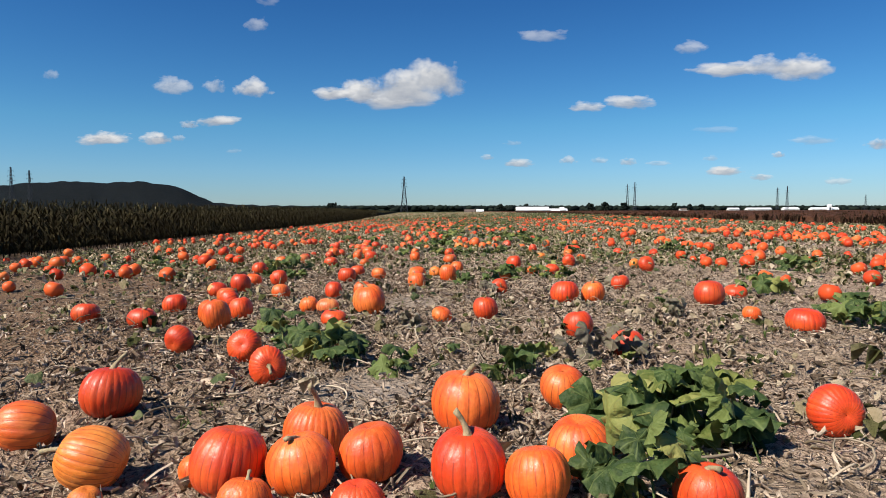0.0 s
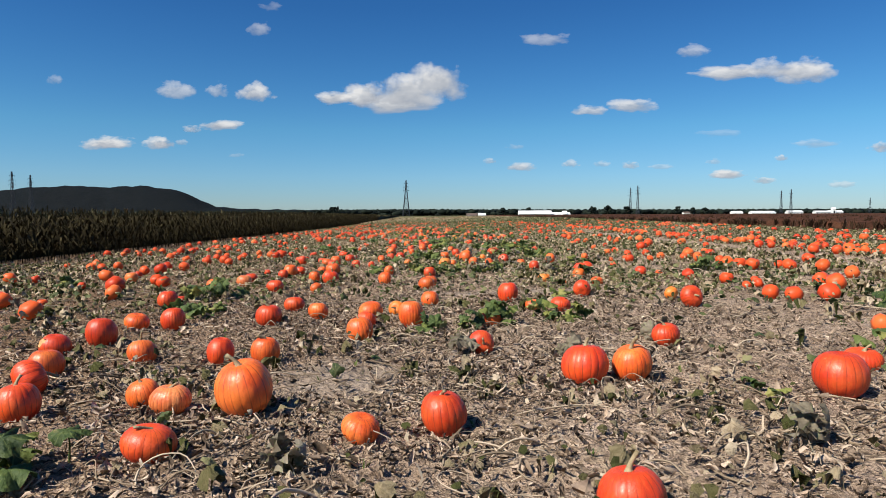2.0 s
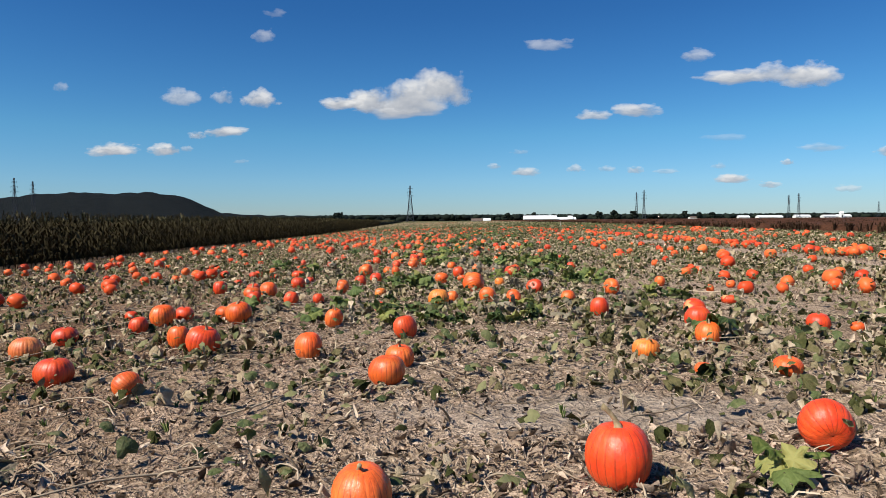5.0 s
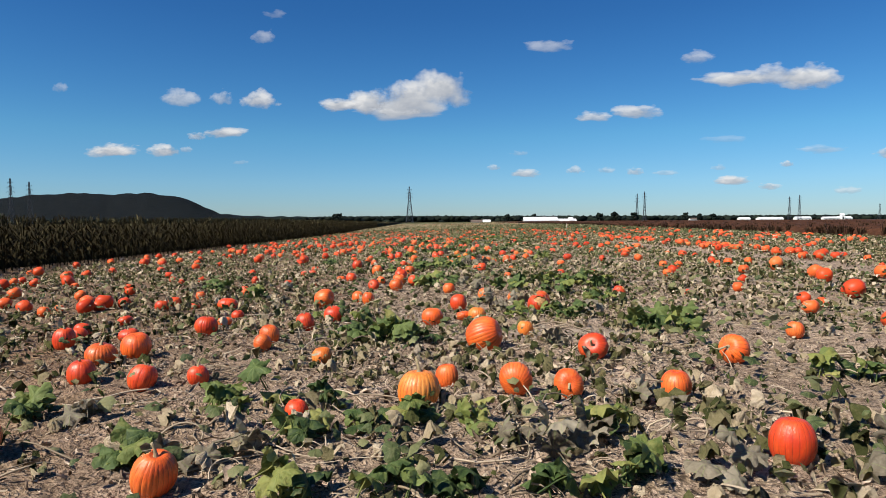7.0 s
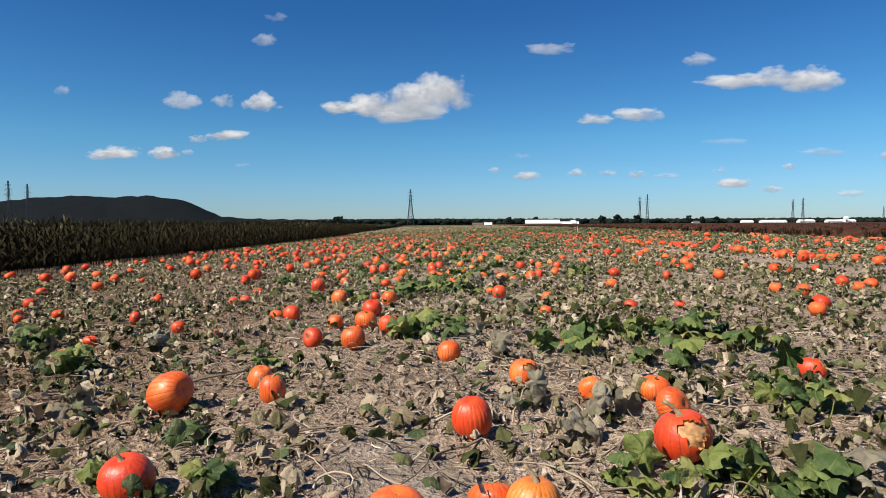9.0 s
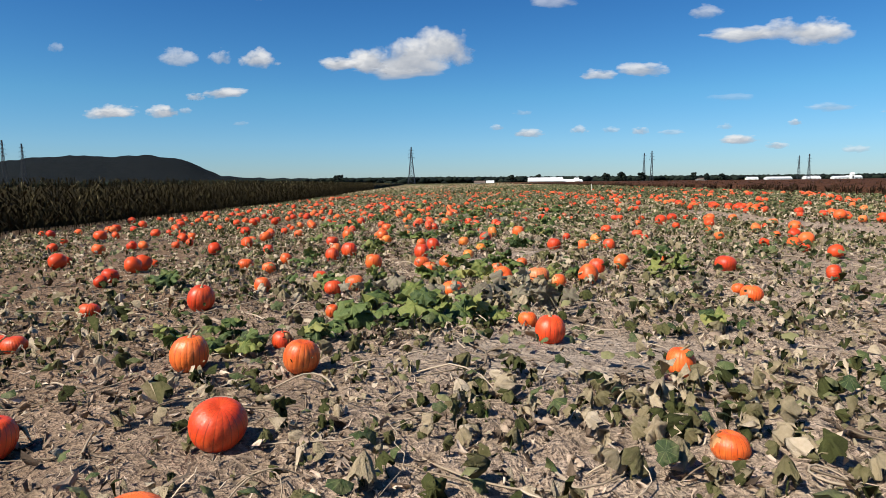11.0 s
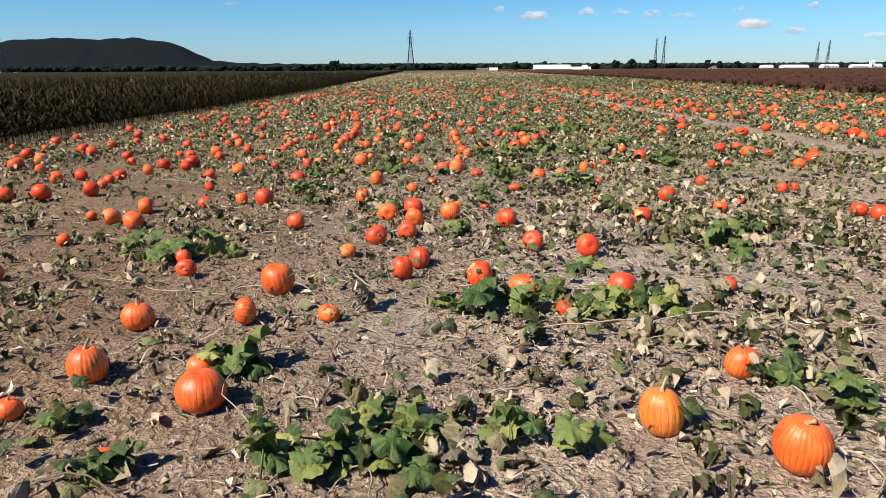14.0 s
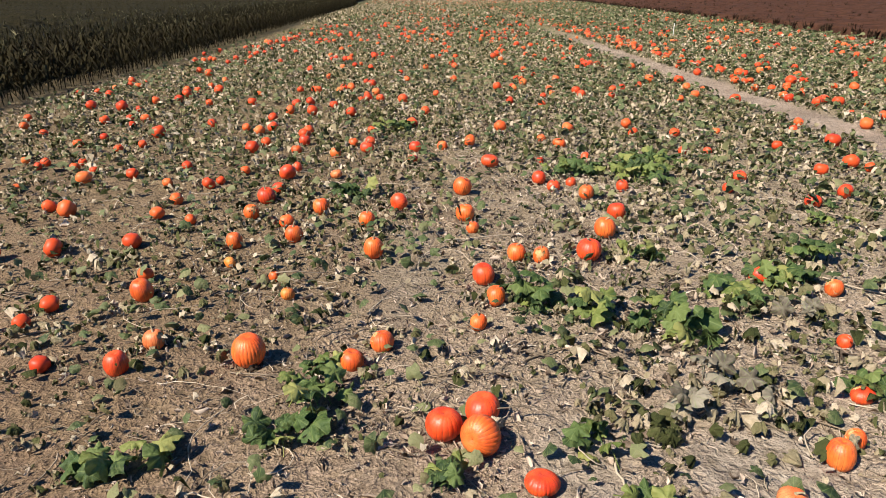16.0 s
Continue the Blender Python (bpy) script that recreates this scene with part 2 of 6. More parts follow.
GLASS_DARK = plain("dark_opening", ((0.2, (0.02, 0.02, 0.025)), (0.8, (0.04, 0.04, 0.05))), 1.0, 0.3, 0.0)
BARK = plain("bark", ((0.3, (0.05, 0.04, 0.03)), (0.7, (0.12, 0.10, 0.08))), 6, 0.9, 0.6)


def soil():
    m, nt, b = shader("soil")
    pos = place_of(nt)
    big, mid, fine = noisy(nt, pos, 0.7, 4), noisy(nt, pos, 9, 6, 0.65), noisy(nt, pos, 55, 6, 0.78)
    col = ramp(nt, mid, (0.32, (0.26, 0.186, 0.126)), (0.5, (0.49, 0.364, 0.266)), (0.68, (0.64, 0.497, 0.380)))
    col = mixed(nt, ramp(nt, big, (0.40, 0.0), (0.60, 0.65)), col, (0.22, 0.150, 0.099))
    # shaded gaps between the clods painted dark, and pale crumbled leaf on top
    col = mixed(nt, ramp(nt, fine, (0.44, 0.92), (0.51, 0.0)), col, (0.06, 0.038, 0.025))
    col = mixed(nt, ramp(nt, fine, (0.54, 0.0), (0.66, 0.5)), col, (0.58, 0.447, 0.336))
    bent = nd(nt, "VectorMath", {0: pos, 1: nd(nt, "VectorMath", {0: nd(nt, "TexNoise", {"Vector": pos}, Scale=14.0, Detail=3.0).outputs[1]}, operation="SCALE", Scale=0.09).outputs[0]}, operation="ADD").outputs[0]
    scraps = nd(nt, "TexVoronoi", {"Vector": bent}, feature="F1", Scale=27.0)
    rims = nt.nodes.new("ShaderNodeTexVoronoi")
    rims.feature = "DISTANCE_TO_EDGE"
    rims.inputs["Scale"].default_value = 27.0
    nt.links.new(bent, rims.inputs["Vector"])
    each = nd(nt, "SeparateColor", {0: scraps.outputs["Color"]})
    scrap = ramp(nt, each.outputs[0], (0.0, (0.06, 0.040, 0.025)), (0.35, (0.20, 0.141, 0.088)), (0.7, (0.40, 0.296, 0.194)), (1.0, (0.56, 0.429, 0.300)))
    # scrap edges darkened, the shadow round each one painted in
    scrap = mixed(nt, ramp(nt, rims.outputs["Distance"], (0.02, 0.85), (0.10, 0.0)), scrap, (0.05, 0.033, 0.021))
    strewn_on = mixed(nt, 1.0, ramp(nt, noisy(nt, pos, 1.6, 5, 0.6), (0.40, 0.15), (0.58, 0.95)), ramp(nt, each.outputs[1], (0.25, 0.0), (0.3, 1.0)), "MULTIPLY")
    crinkle = nt.nodes.new("ShaderNodeTexNoise")
    crinkle.noise_type = "RIDGED_MULTIFRACTAL"
    nt.links.new(bent, crinkle.inputs["Vector"])
    for key, value in (("Scale", 13.0), ("Detail", 5.0), ("Roughness", 0.62), ("Lacunarity", 2.1), ("Offset", 0.9), ("Gain", 1.6)):
        crinkle.inputs[key].default_value = value
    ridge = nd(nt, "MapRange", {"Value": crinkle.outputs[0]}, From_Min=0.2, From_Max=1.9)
    # dark hollows and pale ridges put crevice shade into the colour
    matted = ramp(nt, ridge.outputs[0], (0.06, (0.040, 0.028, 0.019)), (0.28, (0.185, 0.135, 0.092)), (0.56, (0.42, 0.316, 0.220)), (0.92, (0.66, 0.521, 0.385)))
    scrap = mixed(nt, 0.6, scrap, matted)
    xyz = nd(nt, "SeparateXYZ", {0: pos})
    bare = nd(nt, "MapRange", {"Value": nd(nt, "Math", {0: nd(nt, "Math", {0: nd(nt, "Math", {0: xyz.outputs[1]}, operation="MULTIPLY_ADD").outputs[0], 1: xyz.outputs[0]}, operation="ADD").outputs[0]}, operation="ABSOLUTE").outputs[0]}, From_Min=0.45, From_Max=1.05, To_Min=0.1, To_Max=1.0)
    trodden = nt.nodes.new("ShaderNodeAttribute")
    trodden.attribute_name = "bare"
    covered = nd(nt, "MapRange", {"Value": trodden.outputs["Fac"]}, To_Min=1.0, To_Max=0.12)
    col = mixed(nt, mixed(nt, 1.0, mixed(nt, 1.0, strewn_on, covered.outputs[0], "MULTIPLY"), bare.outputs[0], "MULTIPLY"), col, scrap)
    # dry, trodden clay on the bare spots, greyer earth farther on
    clay = ramp(nt, noisy(nt, pos, 6, 7, 0.7), (0.34, (0.135, 0.105, 0.078)), (0.5, (0.285, 0.230, 0.178)), (0.66, (0.40, 0.332, 0.262)))
    col = mixed(nt, ramp(nt, trodden.outputs["Fac"], (0.15, 0.0), (0.7, 0.75)), col, clay)
    onward = nd(nt, "MapRange", {"Value": nd(nt, "SeparateXYZ", {0: pos}).outputs[1]}, From_Min=18.0, From_Max=32.0, To_Max=0.25)
    col = mixed(nt, onward.outputs[0], col, clay)
    # browner earth towards the corn, lens vignette painted in; paler bare earth on track
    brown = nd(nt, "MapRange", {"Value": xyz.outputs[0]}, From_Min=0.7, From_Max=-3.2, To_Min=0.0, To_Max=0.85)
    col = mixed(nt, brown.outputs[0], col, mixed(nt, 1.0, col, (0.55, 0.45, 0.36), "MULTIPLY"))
    # withered and green growth, too small to tell apart far down the field
    far = nd(nt, "MapRange", {"Value": xyz.outputs[1]}, From_Min=47.0, From_Max=75.0, To_Max=0.85)
    right = nd(nt, "MapRange", {"Value": xyz.outputs[0]}, From_Min=-8.0, From_Max=-2.0, To_Min=0.7)
    beyond = nd(nt, "MapRange", {"Value": xyz.outputs[1]}, From_Min=80.0, From_Max=100.0)
    open_way = nd(nt, "Math", {0: bare.outputs[0], 1: beyond.outputs[0]}, operation="MAXIMUM")
    grown = mixed(nt, 1.0, mixed(nt, 1.0, far.outputs[0], right.outputs[0], "MULTIPLY"), open_way.outputs[0], "MULTIPLY")
    tuft = ramp(nt, noisy(nt, pos, 2.2, 7, 0.75), (0.36, (0.050, 0.050, 0.018)), (0.5, (0.16, 0.135, 0.055)), (0.64, (0.30, 0.235, 0.115)))
    col = mixed(nt, grown, col, tuft)
    other = nd(nt, "MapRange", {"Value": xyz.outputs[1]}, From_Min=150.0, From_Max=200.0, To_Max=0.85)
    col = mixed(nt, other.outputs[0], col, ramp(nt, noisy(nt, pos, 0.5, 5, 0.7), (0.35, (0.030, 0.036, 0.012)), (0.65, (0.105, 0.095, 0.036))))
    grey = nd(nt, "HueSaturation", {"Color": col}, Saturation=1.0, Value=1.14)
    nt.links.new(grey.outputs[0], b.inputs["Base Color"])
    b.inputs["Roughness"].default_value = 0.95
    b.inputs["Specular IOR Level"].default_value = 0.15
    for n in nt.nodes:
        if n.type == "MATH" and n.operation == "MULTIPLY_ADD":
            n.inputs[1].default_value, n.inputs[2].default_value = 0.075, -11.925
    crack = nd(nt, "TexVoronoi", {"Vector": pos}, feature="F1", Scale=26.0)
    h = mixed(nt, 0.5, mid, fine)
    h = mixed(nt, 0.35, h, crack.outputs[0])
    h = mixed(nt, 0.25, h, each.outputs[0])
    h = mixed(nt, 0.4, h, ridge.outputs[0])
    bump(nt, b, h, 0.75, 0.12)
    return m


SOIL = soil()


def cloud_stuff():
    m, nt, b = shader("cloud")
    nt.nodes.remove(b)
    co = nt.nodes.new("ShaderNodeTexCoord").outputs["Object"]
    info = nt.nodes.new("ShaderNodeObjectInfo")
    xyz = nd(nt, "SeparateXYZ", {0: co})
    seed = nd(nt, "Math", {0: info.outputs["Random"]}, operation="MULTIPLY")
    seed.inputs[1].default_value = 60.0
    flat = nd(nt, "VectorMath", {0: co}, operation="MULTIPLY")
    flat.inputs[1].default_value = (1.4, 1.0, 1.2)
    rough = nd(nt, "TexNoise", {"Vector": flat.outputs[0], "W": seed.outputs[0]}, noise_dimensions="4D")
    rough.noise_dimensions = "4D"
    nt.links.new(flat.outputs[0], rough.inputs["Vector"])
    nt.links.new(seed.outputs[0], rough.inputs["W"])
    for key, v in (("Scale", 1.5), ("Detail", 6.0), ("Roughness", 0.5)):
        rough.inputs[key].default_value = v
    under = nd(nt, "Math", {0: xyz.outputs[2]}, operation="MINIMUM")
    under.inputs[1].default_value = 0.0
    low = nd(nt, "Math", {0: under.outputs[0]}, operation="MULTIPLY")
    low.inputs[1].default_value = 0.45
    zz = nd(nt, "Math", {0: xyz.outputs[2], 1: low.outputs[0]}, operation="ADD")
    both = nd(nt, "CombineXYZ", {0: xyz.outputs[0], 1: zz.outputs[0]})
    r = nd(nt, "VectorMath", {0: both.outputs[0]}, operation="LENGTH")
    inner = nd(nt, "Math", {1: r.outputs["Value"]}, operation="SUBTRACT")
    inner.inputs[0].default_value = 0.62
    lump = nd(nt, "Math", {0: rough.outputs[0]}, operation="MULTIPLY_ADD")
    lump.inputs[1].default_value = 1.2
    lump.inputs[2].default_value = -0.6
    dens = nd(nt, "Math", {0: inner.outputs[0], 1: lump.outputs[0]}, operation="ADD")
    alpha = ramp(nt, dens.outputs[0], (0.0, 0.0), (0.16, 0.6), (0.38, 0.98))
    thin = nd(nt, "Math", {0: alpha, 1: info.outputs["Alpha"]}, operation="MULTIPLY")
    shade = nd(nt, "Math", {0: xyz.outputs[2], 1: rough.outputs[0]}, operation="MULTIPLY_ADD")
    shade.inputs[1].default_value = 0.42
    nt.links.new(rough.outputs[0], shade.inputs[2])
    # lit top and grey underside are painted into the flat card's own glow
    col = ramp(nt, shade.outputs[0], (0.25, (0.33, 0.38, 0.47)), (0.5, (0.60, 0.63, 0.68)), (0.72, (0.93, 0.93, 0.93)))
    glow = nd(nt, "Emission", {"Color": col}, Strength=0.58)
    clear = nt.nodes.new("ShaderNodeBsdfTransparent")
    mix = nt.nodes.new("ShaderNodeMixShader")
    nt.links.new(thin.outputs[0], mix.inputs[0])
    nt.links.new(clear.outputs[0], mix.inputs[1])
    nt.links.new(glow.outputs[0], mix.inputs[2])
    nt.links.new(mix.outputs[0], nt.nodes["Material Output"].inputs["Surface"])
    return m


CLOUD = cloud_stuff()


# ---- mesh helpers ----
def mesh_of(name, verts, tris, materials, uv=None, smooth=True):
    """A mesh from arrays of places and triangles."""
    me = bpy.data.meshes.new(name)
    verts, tris = np.asarray(verts, np.float32), np.asarray(tris, np.int32)
    me.vertices.add(len(verts))
    me.vertices.foreach_set("co", verts.ravel())
    me.loops.add(tris.size)
    me.loops.foreach_set("vertex_index", tris.ravel())
    me.polygons.add(len(tris))
    me.polygons.foreach_set("loop_start", np.arange(0, tris.size, 3, dtype=np.int32))
    me.polygons.foreach_set("use_smooth", np.full(len(tris), smooth))
    if uv is not None:
        layer = me.uv_layers.new(name="flat")
        layer.data.foreach_set("uv", np.asarray(uv, np.float32)[tris.ravel()].ravel())
    me.update()
    me.validate()
    for m in materials:
        me.materials.append(m)
    return me


def turned(yaw, lean, roll):
    """Rotation matrices from arrays of angles: roll about y, lean about x, then yaw about z."""
    cz, sz, cx, sx, cy, sy = np.cos(yaw), np.sin(yaw), np.cos(lean), np.sin(lean), np.cos(roll), np.sin(roll)
    o, l = np.zeros_like(cz), np.ones_like(cz)
    rz = np.stack([cz, -sz, o, sz, cz, o, o, o, l], -1).reshape(-1, 3, 3)
    rx = np.stack([l, o, o, o, cx, -sx, o, sx, cx], -1).reshape(-1, 3, 3)
    ry = np.stack([cy, o, sy, o, l, o, -sy, o, cy], -1).reshape(-1, 3, 3)
    return rz @ rx @ ry


def strewn(name, kinds, which, rot, size, at, material, smooth=True):
    """One mesh of many copies of the (verts, tris) kinds."""
    vs, ts, uvs, base = [], [], [], 0
    for k, (v, t) in enumerate(kinds):
        pick = which == k
        n = int(pick.sum())
        if not n:
            continue
        s = size[pick]
        s = s[:, None, :] if s.ndim == 2 else s[:, None, None]
        w = np.einsum("nij,vj->nvi", rot[pick], v) if s.ndim != 3 or s.shape[2] == 1 else np.einsum("nij,nvj->nvi", rot[pick], v[None] * s)
        if s.shape[2] == 1:
            w = w * s
        w = w + at[pick][:, None, :]
        vs.append(w.reshape(-1, 3))
        ts.append((t[None] + (base + np.arange(n) * len(v))[:, None, None]).reshape(-1, 3))
        uvs.append(np.tile(v[:, :2], (n, 1)))
        base += n * len(v)
    return new(name, mesh_of(name, np.concatenate(vs), np.concatenate(ts), [material], np.concatenate(uvs), smooth))


def part(name, me, parent, label=""):
    ob = new(name, me)
    ob.parent = parent
    return tagged(ob, label)


def bm_mesh(name, bm, *materials, smooth=False):
    me = bpy.data.meshes.new(name)
    bm.to_mesh(me)
    bm.free()
    for m in materials:
        me.materials.append(m)
    for p in me.polygons:
        p.use_smooth = smooth
    return me


def add_box(bm, size, at, turn=None):
    m = Matrix.Translation(at) @ (turn.to_4x4() if turn else Matrix()) @ Matrix.Diagonal((*size, 1))
    return bmesh.ops.create_cube(bm, size=1, matrix=m)["verts"]


def add_bar(bm, a, b, w):
    a, b = Vector(a), Vector(b)
    turn = (b - a).to_track_quat("Z", "Y").to_matrix()
    add_box(bm, (w, w, (b - a).length), (a + b) / 2, turn)


rng = np.random.default_rng(7)
random.seed(7)


# ---- ground ----
def steps(*runs):
    out = [runs[0][0]]
    for a, b, d in runs:
        n = max(1, int(round((b - a) / d)))
        out += [a + (b - a) * (i + 1) / n for i in range(n)]
    return np.array(out)


def build_ground():
    xs = steps((-4500, -300, 700), (-300, -60, 30), (-60, -14, 2), (-14, -6, 0.4), (-6, -3.4, 0.12), (-3.4, 4.4, 0.078), (4.4, 8, 0.12), (8, 24, 0.5), (24, 80, 4), (80, 300, 40), (300, 4500, 700))
    ys = steps((-600, -20, 60), (-20, 2, 1.0), (2, 60, 0.078), (60, 90, 0.4), (90, 200, 2), (200, 600, 25), (600, 4800, 600))
    gx, gy = np.meshgrid(xs, ys)
    near = np.clip((4.8 - np.abs(gx - 0.5)) / 1.5, 0, 1) * np.clip((62 - gy) / 3, 0, 1) * (gy > 1)
    crumb = 0.45 + 0.55 * np.clip(0.5 + wave(gx, gy, 0.9), 0, 1)
    gz = relief(gx, gy) + near * (1 - 0.7 * bare_earth(gx, gy)) * crumb * (rng.random(gx.shape) ** 1.5 - 0.3) * 0.062
    v = np.stack([gx, gy, gz], -1).reshape(-1, 3)
    nx, ny = len(xs), len(ys)
    i = (np.arange(ny - 1)[:, None] * nx + np.arange(nx - 1)[None]).ravel()
    t = np.concatenate([np.stack([i, i + 1, i + nx + 1], -1), np.stack([i, i + nx + 1, i + nx], -1)])
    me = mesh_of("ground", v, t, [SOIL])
    me.attributes.new("bare", "FLOAT", "POINT").data.foreach_set("value", bare_earth(gx, gy).ravel().astype(np.float32))
    ob = new("ground", me)
    tagged(ob, "grey-brown dry soil of the pumpkin field, lumpy and cracked", "ground", kind="structure")


build_ground()


# ---- far: hill, woods, towers, farm buildings, clouds ----
def build_hill():
    us = np.linspace(-1.6, 0.25, 150)
    high = np.interp(us, (-1.6, -1.1, -0.90, -0.777, -0.71, -0.653, -0.596, -0.587, -0.554, -0.521, -0.470, -0.447, -0.409, -0.365, -0.29, 0.0, 0.25),
                     (0.026, 0.034, 0.038, 0.0418, 0.0478, 0.0501, 0.0478, 0.0460, 0.0492, 0.0490, 0.0413, 0.032, 0.0150, 0.0118, 0.0092, 0.008, 0.006))
    rows = []
    for f, y in ((0.02, 2300), (0.35, 2600), (0.75, 2900), (1.0, 3200), (0.7, 3600), (0.1, 4200)):
        rough = 3.5 * np.array([noise.noise((u * 60, y * 0.01, 0)) for u in us]) + 2.0 * rng.standard_normal(len(us)) * (f > 0.3)
        rows.append(np.stack([us * y, np.full_like(us, y), np.maximum(-5, high * 3200 * f + rough * (f > 0.05))], -1))
    v = np.concatenate(rows)
    n = len(us)
    i = (np.arange(len(rows) - 1)[:, None] * n + np.arange(n - 1)[None]).ravel()
    t = np.concatenate([np.stack([i, i + 1, i + n + 1], -1), np.stack([i, i + n + 1, i + n], -1)])
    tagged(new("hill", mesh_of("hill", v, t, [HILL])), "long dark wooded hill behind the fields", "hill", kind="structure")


def clump(seed, level=2):
    """A lumpy ball of foliage, 1 across."""
    bm = bmesh.new()
    bmesh.ops.create_icosphere(bm, subdivisions=level, radius=0.5)
    for vert in bm.verts:
        k = 1 + 0.45 * noise.noise(vert.co * 3.1 + Vector((seed * 7.3, 0, 0))) + 0.25 * noise.noise(vert.co * 8 + Vector((0, seed * 3.1, 0)))
        vert.co *= k
    bm.verts.index_update()
    v = np.array([vert.co[:] for vert in bm.verts])
    t = np.array([[q.index for q in f.verts] for f in bm.faces])
    bm.free()
    return v, t


CLUMPS = [clump(i) for i in range(5)]
FAR_CLUMPS = [clump(i, 1) for i in range(5)]


def build_woods():
    n = 5200
    u = rng.uniform(-0.95, 1.05, n)
    y = rng.uniform(1230, 1650, n)
    top = np.interp(u, (-1.5, -0.4, -0.3, -0.12, 0.14, 0.4, 0.61, 1.6), (0.007, 0.008, 0.0083, 0.0095, 0.0080, 0.0068, 0.0068, 0.007)) * y
    s = rng.uniform(5, 11, n)
    z = np.maximum(0.5, top * rng.uniform(0, 1, n) ** 0.45 - s * 0.35)
    at = np.stack([u * y, y, z], -1)
    size = np.stack([s * 2.3, s * 1.2, s], -1)
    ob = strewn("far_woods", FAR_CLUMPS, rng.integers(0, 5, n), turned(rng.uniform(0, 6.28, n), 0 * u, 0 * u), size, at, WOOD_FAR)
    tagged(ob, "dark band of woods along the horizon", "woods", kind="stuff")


def build_tree(x, y, height, wide):
    """A broad tree: trunk, limbs and a crown of clumps."""
    base = float(lie(x, y))
    tree = new("tree")
    tree.location = (x, y, base)
    tagged(tree, "dark green broad tree standing by the far farms", "tree", "far trees")
    bm = bmesh.new()
    bmesh.ops.create_cone(bm, segments=8, radius1=height * 0.045, radius2=height * 0.02, depth=height * 0.55, matrix=Matrix.Translation((0, 0, height * 0.27)))
    for k in range(5):
        a = k * 1.26 + x
        add_bar(bm, (0, 0, height * 0.35), (math.cos(a) * wide * 0.3, math.sin(a) * wide * 0.3, height * 0.62), height * 0.02)
    part("trunk", bm_mesh("trunk", bm, BARK), tree)
    n = 46
    a, r = rng.uniform(0, 6.28, n), np.sqrt(rng.uniform(0, 1, n))
    h = rng.uniform(0.22, 1.0, n)
    w = wide * 0.42 * r * np.sqrt(np.clip(1.15 - np.abs(h - 0.5) * 1.7, 0.1, 1))
    at = np.stack([np.cos(a) * w, np.sin(a) * w, height * h - height * 0.06], -1)
    s = rng.uniform(0.14, 0.3, n) * height
    crown = strewn("crown", CLUMPS, rng.integers(0, 5, n), turned(a, a * 0, a * 0), s, at, WOOD_FAR)
    crown.parent = tree


def build_tower(x, y, z, height, wide, arms=3, stout=0.006):
    tower = new("power_pylon")
    tower.location = (x, y, z)
    tagged(tower, "grey steel lattice power pylon far across the fields", "pylon", "power pylons")
    bar = height * stout
    corners = [(-1, -1), (1, -1), (1, 1), (-1, 1)]

    def at(c, f):
        w = wide / 2 * (1 - f) ** 1.3 + height * 0.009
        return (c[0] * w, c[1] * w, height * f)

    levels = [0, 0.16, 0.3, 0.42, 0.53, 0.63, 0.72, 0.8, 0.87, 0.94, 1.0]
    for c in corners:
        bm = bmesh.new()
        for a, b in zip(levels, levels[1:]):
            add_bar(bm, at(c, a), at(c, b), bar)
        part("leg", bm_mesh("leg", bm, STEEL), tower)
    for i in range(4):
        bm = bmesh.new()
        c, d = corners[i], corners[(i + 1) % 4]
        for a, b in zip(levels, levels[1:]):
            add_bar(bm, at(c, a), at(d, b), bar * 0.55)
            add_bar(bm, at(d, a), at(c, b), bar * 0.55)
            add_bar(bm, at(c, b), at(d, b), bar * 0.5)
        part("bracing", bm_mesh("bracing", bm, STEEL), tower)
    for k in range(arms):
        f = 0.72 + 0.1 * k
        bm = bmesh.new()
        w = height * (0.085 - 0.012 * k)
        for s in (-1, 1):
            add_bar(bm, (0, 0, height * (f + 0.02)), (s * w, 0, height * f), bar * 0.6)
            add_bar(bm, (0, 0, height * (f - 0.012)), (s * w, 0, height * f), bar * 0.6)
            add_bar(bm, (s * w, 0, height * f), (s * w, 0, height * (f - 0.03)), bar * 0.5)
        part("crossarm", bm_mesh("crossarm", bm, STEEL), tower)


